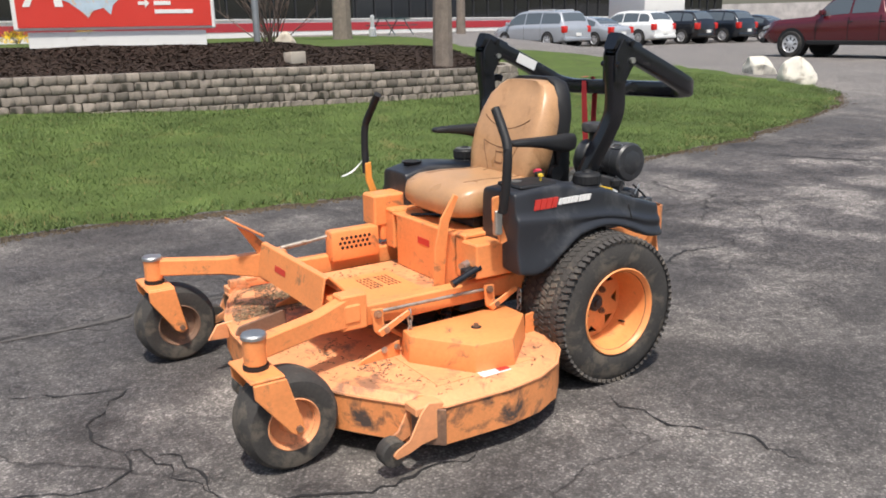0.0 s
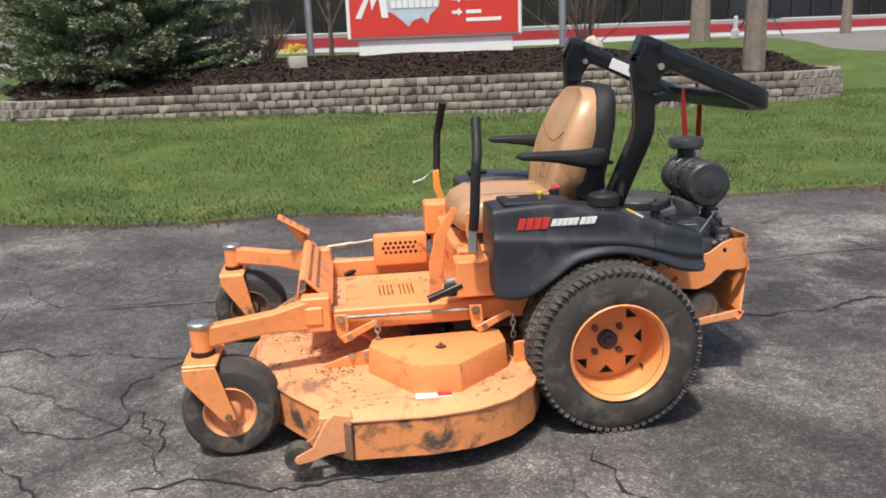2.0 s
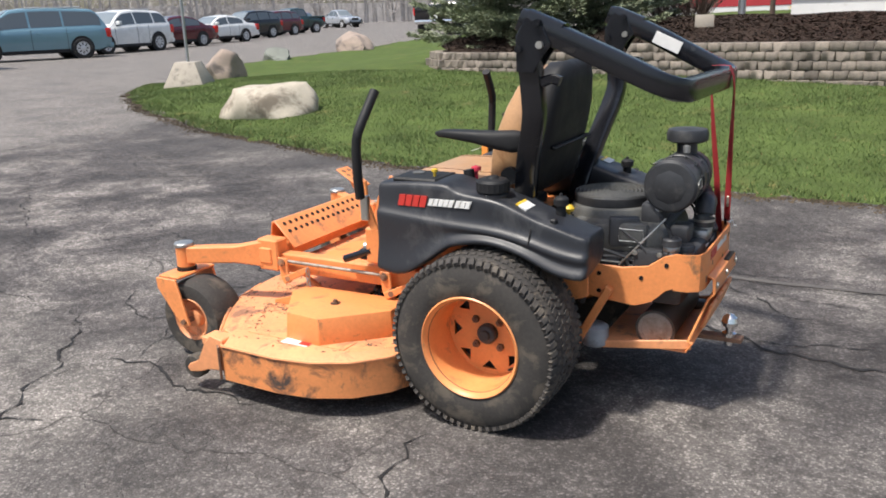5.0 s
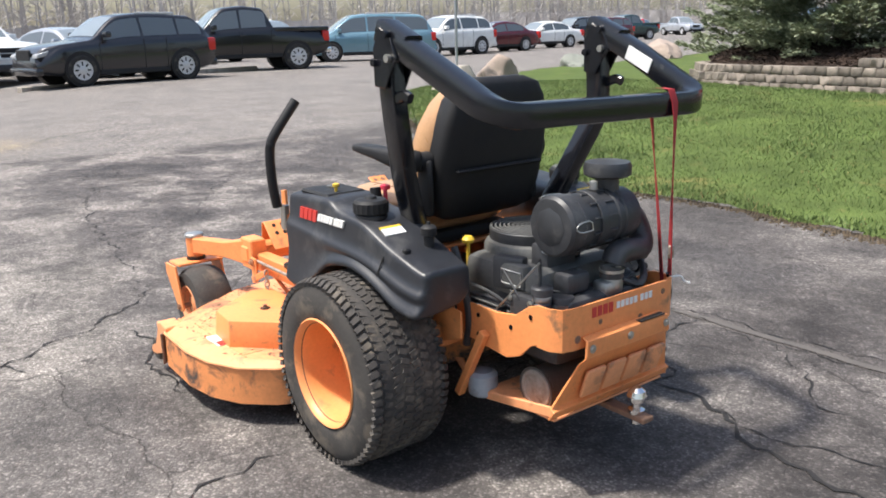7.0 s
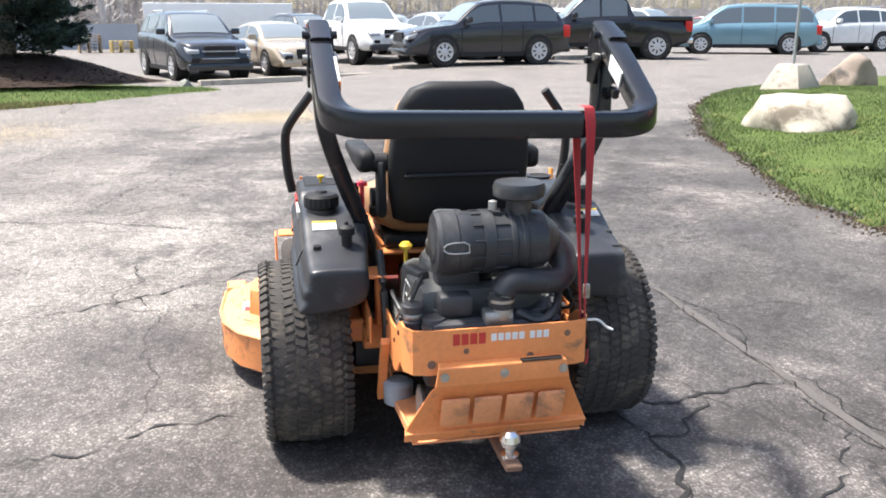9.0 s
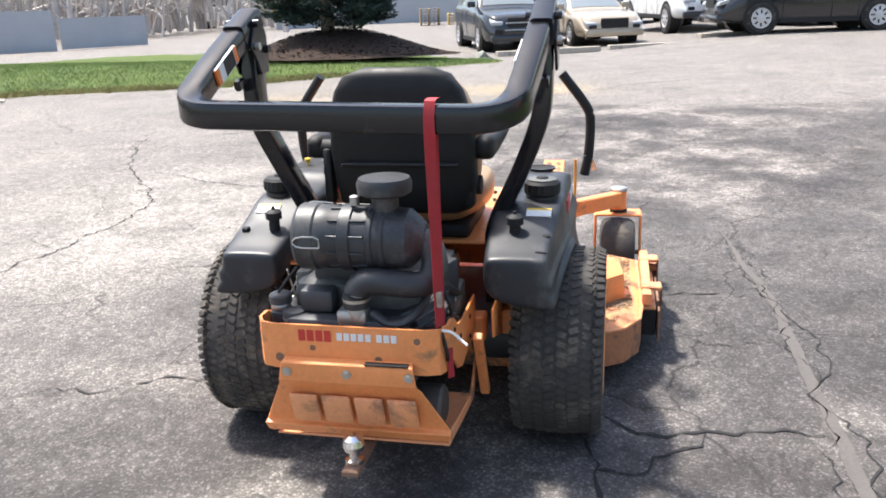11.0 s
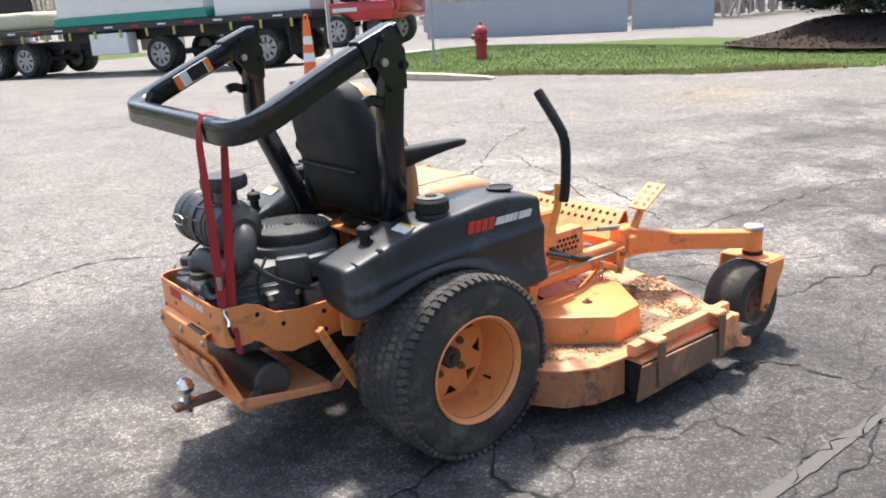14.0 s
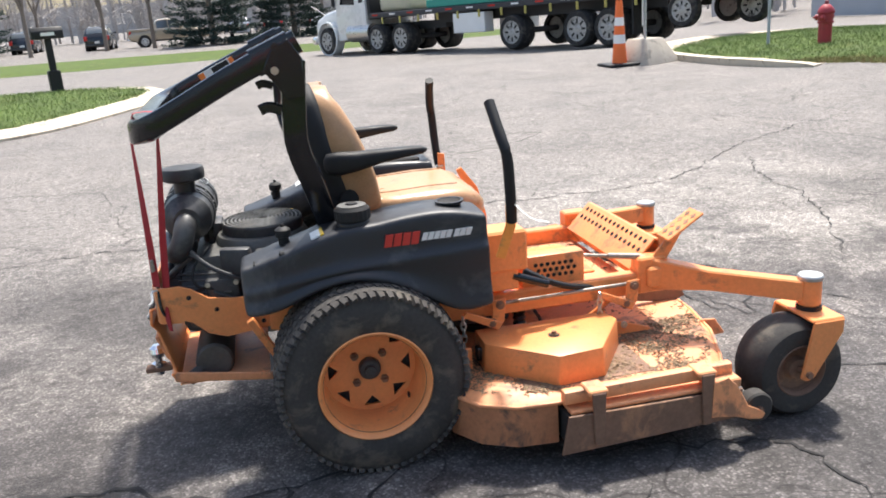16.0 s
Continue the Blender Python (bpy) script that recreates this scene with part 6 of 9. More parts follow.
LABEL_RED = surface("red_decal", (0.55, 0.04, 0.03), 0.45, vary=0.08, scale=20, relief=0.0)
LABEL_ORANGE = surface("orange_warning_decal", (0.80, 0.20, 0.03), 0.5, vary=0.05, relief=0.0)
YELLOW_CAP = surface("yellow_plastic", (0.70, 0.46, 0.04), 0.5, vary=0.1, relief=0.0)
MUFFLER = surface("muffler_steel", (0.11, 0.10, 0.09), 0.55, 0.4, vary=0.3, scale=10, relief=0.15, dirt=(0.14, 0.09, 0.06), dirt_at=0.6)
# near-black that paints the shade inside openings; also used for scuff and moulding seam
HOLE = surface("dark_hole", (0.012, 0.010, 0.009), 0.9, vary=0.2, relief=0.0)
MUFFLER_END = surface("dusty_muffler_end", (0.34, 0.295, 0.25), 0.6, 0.2, vary=0.25, scale=14, relief=0.1, dirt=(0.20, 0.14, 0.10), dirt_at=0.60)
LEVER_YELLOW = surface("faded_yellow_orange", (0.80, 0.315, 0.06), 0.5, vary=0.15, scale=8, relief=0.05, dirt=(0.40, 0.20, 0.07), dirt_at=0.62)
PINK = surface("pink_knob", (0.70, 0.05, 0.09), 0.4, vary=0.05, relief=0.0)
DUSTY_BLACK = surface("dusty_black_plastic", (0.030, 0.031, 0.034), 0.45, vary=0.3, scale=12, relief=0.1, dirt=(0.075, 0.073, 0.070), dirt_at=0.56, dirt_scale=8)
DUST = surface("dry_clippings", (0.19, 0.125, 0.075), 0.95, vary=0.5, scale=20, relief=0.6)
ENGINE_PALE = surface("pale_grey_plastic", (0.30, 0.32, 0.34), 0.5, vary=0.15, scale=9, relief=0.05, dirt=(0.15, 0.13, 0.11), dirt_at=0.58)
CAKE = surface("pale_clippings", (0.30, 0.21, 0.12), 0.95, vary=0.4, scale=20, relief=0.3)
CY = -0.005
mower = thing("riding_mower", "orange zero-turn riding mower with black fuel tanks and tan seat", "lawn mower", pose(0, 0, 0))


def plate(pts, axis, a, b, r=0.003):
    return soft(prism(bmesh.new(), pts, axis, a, b), r, 1, 40)


def bolt(p, axis, r=0.009, h=0.008, mat=None, parent=None):
    bm = bmesh.new()
    d = Vector({"x": (1, 0, 0), "y": (0, 1, 0), "z": (0, 0, 1), "-x": (-1, 0, 0), "-y": (0, -1, 0)}[axis])
    p = Vector(p)
    rod(bm, p, p + d * h * 0.4, r * 1.5, n=14)
    rod(bm, p + d * h * 0.4, p + d * h, r, n=6)
    return part("bolt", bm, mat or ZINC, parent or mower)


def decal(name, lo, hi, mat, parent, label=""):
    return part(name, mkbox(lo, hi, 0.0008), mat, parent, label)


# --- rear wheels
def tyre_profile(R, w, rim):
    h = w / 2
    return [(rim - 0.004, -h * 0.86), (rim + 0.012, -h * 0.96), (rim + 0.05, -h), (R * 0.86, -h * 0.985), (R * 0.955, -h * 0.87), (R * 0.985, -h * 0.60), (R * 0.993, 0), (R * 0.985, h * 0.60), (R * 0.955, h * 0.87), (R * 0.86, h * 0.985), (rim + 0.05, h), (rim + 0.012, h * 0.96), (rim - 0.004, h * 0.86)]


def tread_mesh(R, w):
    bm = bmesh.new()
    rows = [(-0.1190 + 0.0340 * k, 0.0315) for k in range(8)]
    for k, (y, ly) in enumerate(rows):
        edge = abs(y) > 0.11
        rad = R * (0.966 if edge else 0.991 - 0.05 * (y / 0.13) ** 2)
        n = 66
        for i in range(n):
            a = 2 * math.pi * (i + (0.5 if k % 2 else 0)) / n
            m = Matrix.Rotation(a, 4, "Y") @ Matrix.Translation((0, y, rad)) @ Matrix.Rotation(radians(-26 if edge and y > 0 else 26 if edge else 0), 4, "X") @ Matrix.Rotation(radians(18 if k % 2 else -18), 4, "Z")
            lx = 0.0112
            q = [(-lx, -ly / 2 * 0.9), (0, -ly / 2 * 1.15), (lx, -ly / 2 * 0.9), (lx * 0.8, ly / 2), (0, ly / 2 * 0.8), (-lx * 0.8, ly / 2)]
            lo = [bm.verts.new(m @ Vector((u, v, -0.008))) for u, v in q]
            hi = [bm.verts.new(m @ Vector((u * 0.80, v * 0.86, 0.0045))) for u, v in q]
            bm.faces.new(hi)
            for j in range(6):
                bm.faces.new((lo[j], lo[(j + 1) % 6], hi[(j + 1) % 6], hi[j]))
    return finish("tread", bm, TREAD_RUBBER, 20)


def vented_disc(r0, r1, n, y, th):
    bm = bmesh.new()
    polar = lambda r, a, yy: bm.verts.new((r * math.cos(a), yy, r * math.sin(a)))
    faces = []
    A = 2 * math.pi / n
    ring0, p0, p1, p2, o1, o2, om = [], [], [], [], [], [], []
    for i in range(n):
        a = i * A
        ring0.append(polar(r0, a, y)); p0.append(polar(r0 + (r1 - r0) * 0.42, a, y))
        p1.append(polar(r0 + (r1 - r0) * 0.80, a - A * 0.27, y)); p2.append(polar(r0 + (r1 - r0) * 0.80, a + A * 0.27, y))
        o1.append(polar(r1, a - A * 0.27, y)); o2.append(polar(r1, a + A * 0.27, y)); om.append(polar(r1, a, y))
    for i in range(n):
        j = (i + 1) % n
        faces += [bm.faces.new((ring0[i], ring0[j], p0[j], p0[i])), bm.faces.new((p0[i], p0[j], p1[j], p2[i])), bm.faces.new((p2[i], p1[j], o1[j], o2[i])), bm.faces.new((p1[i], p2[i], o2[i], om[i])), bm.faces.new((p1[i], om[i], o1[i]))]
    hub = bm.faces.new(ring0[::-1])
    ext = bmesh.ops.extrude_face_region(bm, geom=faces + [hub])
    bmesh.ops.translate(bm, vec=(0, -th, 0), verts=[v for v in ext["geom"] if isinstance(v, bmesh.types.BMVert)])
    bmesh.ops.recalc_face_normals(bm, faces=bm.faces)
    return bm


TREAD = tread_mesh(0.293, 0.265)
for s in (1, -1):
    m = pose(0.005, s * 0.484, 0.288, 0, 0, 0 if s > 0 else 180)
    tyre = part("rear_wheel", lathe(bmesh.new(), tyre_profile(0.293, 0.268, 0.158), (0, 0, 0), "y", 72, closed=True), TURF, mower, "dusty black turf tyre", m)
    tagged(part("tread", TREAD, TREAD_RUBBER, tyre), "worn block tread", kind="stuff")
    part("rim", lathe(bmesh.new(), [(0.1575, 0.112), (0.168, 0.121), (0.172, 0.131), (0.168, 0.135), (0.160, 0.128), (0.1535, 0.112), (0.1505, 0.085), (0.1505, 0.05), (0.146, 0.036), (0.146, -0.05), (0.150, -0.10), (0.158, -0.11)], (0, 0, 0), "y", 56, closed=True), ORANGE_RIM, tyre, "deep orange steel rim")
    part("wheel_disc", vented_disc(0.062, 0.149, 8, -0.02, 0.006), ORANGE_RIM, tyre, "orange disc with triangular vents")
    part("hub", lathe(bmesh.new(), [(0.034, -0.03), (0.034, 0.0), (0.029, 0.006), (0.018, 0.008), (0.016, 0.018), (0.001, 0.019)], (0, 0, 0), "y", 24), ENGINE, tyre, "greasy black hub")
    for i in range(4):
        a = radians(45 + 90 * i)
        bm = rod(bmesh.new(), (0.062 * math.cos(a), -0.021, 0.062 * math.sin(a)), (0.062 * math.cos(a), -0.006, 0.062 * math.sin(a)), 0.0125, n=6)
        part("wheel_bolt", rod(bm, (0.062 * math.cos(a), -0.02, 0.062 * math.sin(a)), (0.062 * math.cos(a), 0.003, 0.062 * math.sin(a)), 0.006, n=8), BARE, tyre)
    part("brake_drum", lathe(bmesh.new(), [(0.14, -0.125), (0.14, -0.05), (0.05, -0.045), (0.05, -0.125)], (0, 0, 0), "y", 24, closed=True), ENGINE, tyre)
    part("valve_stem", rod(bmesh.new(), (-0.11, 0.02, -0.09), (-0.105, 0.055, -0.085), 0.004), BLACK_TRIM, tyre)

# --- chassis
for s in (1, -1):
    part("side_rail", mkbox((-0.15, CY + s * 0.335 - 0.026, 0.355), (1.03, CY + s * 0.335 + 0.026, 0.43), 0.006), ORANGE, mower, "orange frame rail")
    part("axle_plate", plate([(-0.28, 0.40), (-0.10, 0.34), (0.18, 0.34), (0.34, 0.38), (0.34, 0.46), (-0.1, 0.50), (-0.28, 0.485)], "y", CY + s * 0.30, CY + s * 0.308), ORANGE, mower)
    part("motor", lathe(bmesh.new(), [(0.07, 0), (0.075, 0.02), (0.075, 0.13), (0.05, 0.14)], (0.0, CY + s * 0.20, 0.29), "y", 20) if s > 0 else lathe(bmesh.new(), [(0.07, -0.14), (0.075, -0.12), (0.075, -0.02), (0.05, 0)], (0.0, CY + s * 0.20, 0.29), "y", 20), ENGINE, mower, "black hydraulic wheel motor")
    part("cross_brace", mkbox((-0.013, -0.013, 0), (0.013, 0.013, 0.26), 0.003, 1, pose(-0.22, CY + s * 0.27, 0.20, 0, -28, 0)), ORANGE, mower)
part("front_beam", mkbox((0.98, -0.40, 0.385), (1.05, 0.385, 0.455), 0.008), ORANGE, mower, "orange front cross tube")
part("rear_beam", mkbox((-0.18, -0.27, 0.34), (-0.12, 0.31, 0.42), 0.006), ORANGE, mower)
part("belly_pan", mkbox((0.05, -0.28, 0.30), (0.52, 0.30, 0.345), 0.006), ENGINE, mower, "dark underside of the frame")
part("drive_pump", mkbox((-0.05, -0.12, 0.345), (0.25, 0.14, 0.50), 0.02, 2), ENGINE, mower)


# --- front arms and casters
def arm(p, q, h0, h1, w):
    bm = bmesh.new()
    d = Vector(q) - Vector(p)
    s = Vector((-d.y, d.x, 0)).normalized() * w / 2
    rows = []
    for f in (0.0, 0.42, 1.0):
        c = Vector(p).lerp(Vector(q), f)
        h = (h0 + (h1 - h0) * (f / 0.42 if f < 0.42 else 1)) / 2
        rows.append([bm.verts.new(c + o + Vector((0, 0, z))) for o, z in ((-s, -h), (s, -h), (s, h), (-s, h))])
    return soft(skin(bm, rows), 0.005, 1, 30)


for s, cap, root, wheel in ((1, (1.383, 0.446), (1.00, 0.345, 0.425), (1.303, 0.458)), (-1, (1.411, -0.656), (1.00, -0.345, 0.425), (1.345, -0.655))):
    part("caster_arm", arm(root, (cap[0] - 0.02, cap[1], 0.405), 0.115, 0.068, 0.05), ORANGE, mower, "orange tapered front arm")
    part("arm_joint", mkbox((0.955, root[1] - 0.034, 0.36), (1.055, root[1] + 0.034, 0.485), 0.006), ORANGE, mower)
    h = part("caster_pivot", lathe(bmesh.new(), [(0.032, 0.352), (0.036, 0.358), (0.036, 0.438), (0.033, 0.442)], (cap[0], cap[1], 0), "z", 24), ORANGE, mower, "orange pivot tube")
    part("pivot_cap", lathe(bmesh.new(), [(0.040, 0.440), (0.040, 0.450), (0.036, 0.455), (0.001, 0.456)], (cap[0], cap[1], 0), "z", 24), ALU, h, "dull grey metal cap")
    part("pivot_seal", lathe(bmesh.new(), [(0.040, 0.336), (0.040, 0.353)], (cap[0], cap[1], 0), "z", 20), BLACK_TRIM, h)
    hw = 0.103
    fork = part("caster_fork", mkbox((cap[0] - 0.055, cap[1] - hw, 0.328), (cap[0] + 0.055, cap[1] + hw, 0.340), 0.004), ORANGE, mower, "orange inverted-U caster fork")
    for k in (-1, 1):
        x0, x1 = cap[0], wheel[0]
        part("fork_leg", plate([(x0 - 0.052, 0.334), (x0 + 0.052, 0.334), (x0 + 0.050, 0.29), (x1 + 0.024, 0.150), (x1, 0.138), (x1 - 0.024, 0.150)], "y", wheel[1] + k * hw - 0.006, wheel[1] + k * hw + 0.006), ORANGE, fork)
    part("axle_bolt", rod(bmesh.new(), (wheel[0], wheel[1] - hw - 0.018, 0.163), (wheel[0], wheel[1] + hw + 0.018, 0.163), 0.011, n=6), BARE, fork)
    cw = part("caster_wheel", lathe(bmesh.new(), [(0.074, -0.060), (0.082, -0.072), (0.115, -0.080), (0.142, -0.075), (0.157, -0.055), (0.1625, -0.025), (0.163, 0.0), (0.1625, 0.025), (0.157, 0.055), (0.142, 0.075), (0.115, 0.080), (0.082, 0.072), (0.074, 0.060)], (0, 0, 0), "y", 56, closed=True), TURF, mower, "smooth black caster tyre", pose(wheel[0], wheel[1], 0.160))
    for k in (-1, 1):
        part("caster_rim", lathe(bmesh.new(), [(0.082, k * 0.066), (0.088, k * 0.073), (0.084, k * 0.076), (0.076, k * 0.066), (0.070, k * 0.045), (0.040, k * 0.040), (0.034, k * 0.060), (0.024, k * 0.064), (0.010, k * 0.064), (0.010, k * 0.03), (0.080, k * 0.03)], (0, 0, 0), "y", 36, closed=True), ORANGE_WORN if s > 0 else BARE, cw, "orange caster rim with rust")

# --- foot area
foot = part("floor_pan", mkbox((0.50, -0.27, 0.362), (0.985, 0.30, 0.372), 0.003), ORANGE_WORN, mower, "orange floor pan")
part("floor_flap", mkbox((0.60, -0.13, 0.372), (0.90, 0.235, 0.380), 0.003), ORANGE, foot)
bm = bmesh.new()
for gx in (0.64, 0.72):
    for i in range(4):
        for k in range(5):
            box(bm, (gx + i * 0.016, -0.07 + k * 0.028 + gx * 0.0, 0.3795), (gx + i * 0.016 + 0.006, -0.07 + k * 0.028 + 0.016, 0.3815))
tagged(part("tread_slots", bm, HOLE, foot), "rows of raised slots", kind="stuff")
hood = part("front_guard", soft(prism(bmesh.new(), [(0.948, 0.432), (1.043, 0.532), (1.062, 0.528), (1.086, 0.40), (1.079, 0.40), (1.056, 0.521), (1.046, 0.523), (0.954, 0.426)], "y", -0.315, 0.275), 0.002, 1, 40), ORANGE, mower, "bent orange footrest plate with holes")
bm = bmesh.new()
nrm = Vector((-0.10, 0, 0.095)).normalized()
for i in range(15):
    for k in range(2):
        p = Vector((0.948, 0, 0.432)).lerp(Vector((1.043, 0, 0.532)), 0.55 + 0.27 * k)
        p.y = -0.28 + i * 0.037
        rod(bm, p - nrm * 0.003, p + nrm * 0.0015, 0.009, n=8)
tagged(part("guard_hole", bm, HOLE, hood), "rows of round holes", kind="stuff")
part("decal", mkbox((0, -0.05, -0.012), (0.0012, 0.05, 0.012), 0.0003, 1, pose(1.0745, -0.10, 0.465, 0, -10.5, 0)), LABEL_RED, hood, "faded red decal")
pedal = part("lift_pedal", soft(prism(bmesh.new(), [(0.93, 0.36), (0.99, 0.36), (1.140, 0.598), (1.075, 0.560), (1.02, 0.50)], "y", -0.372, -0.364), 0.002, 1, 40), ORANGE, mower, "orange deck lift pedal arm")
part("pedal_pad", mkbox((-0.075, -0.045, -0.004), (0.075, 0.045, 0.004), 0.003, 1, pose(1.105, -0.375, 0.588, 0, -32, 0)), ORANGE, pedal, "perforated orange pedal pad")
bm = bmesh.new()
for i in range(4):
    for k in range(2):
        box(bm, (-0.01, -0.008, 0.003), (0.01, 0.008, 0.0052), pose(1.105, -0.375, 0.588, 0, -32, 0) @ pose(-0.048 + i * 0.032, -0.02 + k * 0.04, 0, 0, 0, 45))
tagged(part("pad_hole", bm, BARE, pedal), "diamond holes", kind="stuff")
part("pedal_rod", rod(bmesh.new(), (1.02, -0.345, 0.475), (0.77, -0.325, 0.51), 0.0065), DULL, mower, "silver turnbuckle rod")
part("pedal_rod", rod(bmesh.new(), (0.97, -0.345, 0.485), (0.86, -0.335, 0.498), 0.0105), DULL, mower)

# --- body under the seat
part("front_panel", mkbox((0.485, -0.215, 0.37), (0.50, 0.245, 0.585), 0.004), ORANGE, mower, "orange panel under the seat")
part("seat_deck", mkbox((0.03, -0.30, 0.578), (0.50, 0.30, 0.590), 0.004), ORANGE, mower)
decal("decal", (0.5005, -0.04, 0.50), (0.5020, 0.05, 0.528), LABEL_RED, mower, "small red decal")
part("rod_lever", sweep(bmesh.new(), [(0.47, -0.14, 0.595), (0.38, -0.05, 0.602), (0.40, 0.10, 0.598), (0.30, 0.16, 0.600)], circle(0.006, 8), smooth=2), BLACK_STEEL, mower, "bent black rod")
for s in (1, -1):
    part("side_console", mkbox((0.10, CY + s * 0.27 - 0.035, 0.43), (0.50, CY + s * 0.27 + 0.035, 0.60), 0.006), ORANGE, mower)
    part("control_box", mkbox((0.34, CY + s * 0.36 - 0.05, 0.455), (0.52, CY + s * 0.36 + 0.05, 0.585), 0.006), ORANGE, mower, "orange control housing")
    part("damper", rod(bmesh.new(), (0.50, CY + s * 0.40, 0.50), (0.62, CY + s * 0.40, 0.455), 0.014), BLACK_STEEL, mower)
cover = part("perforated_cover", mkbox((0.55, -0.345, 0.405), (0.775, -0.275, 0.535), 0.012, 2), ORANGE, mower, "orange cover with rows of holes")
bm = bmesh.new()
for i in range(7):
    for k in range(3):
        x, z = 0.60 + i * 0.021 + (0.01 if k % 2 else 0), 0.462 + k * 0.02
        rod(bm, (x, -0.276, z), (x, -0.2735, z), 0.0072, n=8)
        rod(bm, (x, -0.344, z), (x, -0.3465, z), 0.0072, n=8)
tagged(part("cover_hole", bm, HOLE, cover), "rows of round holes", kind="stuff")
part("lever_housing", mkbox((0.40, -0.425, 0.52), (0.55, -0.31, 0.655), 0.008), ORANGE, mower, "open orange lever housing")
part("brake_lever", soft(prism(bmesh.new(), [(0.555, 0.40), (0.60, 0.40), (0.595, 0.55), (0.565, 0.66), (0.505, 0.745), (0.485, 0.735), (0.53, 0.64), (0.545, 0.53)], "y", 0.232, 0.242), 0.002, 1, 40), ORANGE, mower, "tall orange brake lever")
part("hose", sweep(bmesh.new(), [(0.55, -0.37, 0.50), (0.66, -0.40, 0.44), (0.80, -0.36, 0.40), (0.90, -0.30, 0.37)], circle(0.011, 10), smooth=2), BLACK_TRIM, mower, "black rubber hose")
part("solenoid", rod(bmesh.new(), (0.50, 0.34, 0.505), (0.555, 0.36, 0.50), 0.016), ALU, mower)
part("switch", mkbox((0.50, 0.35, 0.46), (0.56, 0.40, 0.50), 0.008), BLACK_TRIM, mower)

# --- steering levers
for s in (1, -1):
    y = lambda v: -0.015 + v if s > 0 else -0.025 - v
    bar = part("steering_lever", sweep(bmesh.new(), [(0.44, y(0.425), 1.068), (0.45, y(0.505), 0.965), (0.46, y(0.525), 0.92), (0.465, y(0.52), 0.79), (0.47, y(0.505), 0.715)], circle(0.0165, 14), smooth=2), BLACK_TRIM, mower, "bent lever with black foam grip")
    part("lever_blade", soft(prism(bmesh.new(), [(0.424, 0.60), (0.452, 0.59), (0.490, 0.690), (0.490, 0.765), (0.462, 0.770), (0.460, 0.700)], "y", y(0.468), y(0.478)), 0.002, 1, 40), ORANGE if s > 0 else LEVER_YELLOW, bar, "orange lever blade" if s > 0 else "faded yellow-orange lever blade")
    if s > 0:
        part("blade_clamp", mkbox((0.455, y(0.478) - 0.012, 0.63), (0.485, y(0.478) + 0.012, 0.72), 0.004), ZINC, bar)
part("hang_tag", sweep(bmesh.new(), [(0.475, -0.548, 0.775), (0.492, -0.556, 0.752), (0.525, -0.562, 0.722), (0.575, -0.560, 0.708)], rounded(0.020, 0.0012, 0.0005, 1), smooth=1), LABEL_WHITE, mower, "white paper tag hanging from the lever")
part("wire", sweep(bmesh.new(), [(0.45, -0.530, 0.785), (0.48, -0.555, 0.780), (0.475, -0.548, 0.770)], circle(0.0018, 5), smooth=1), ZINC, mower)


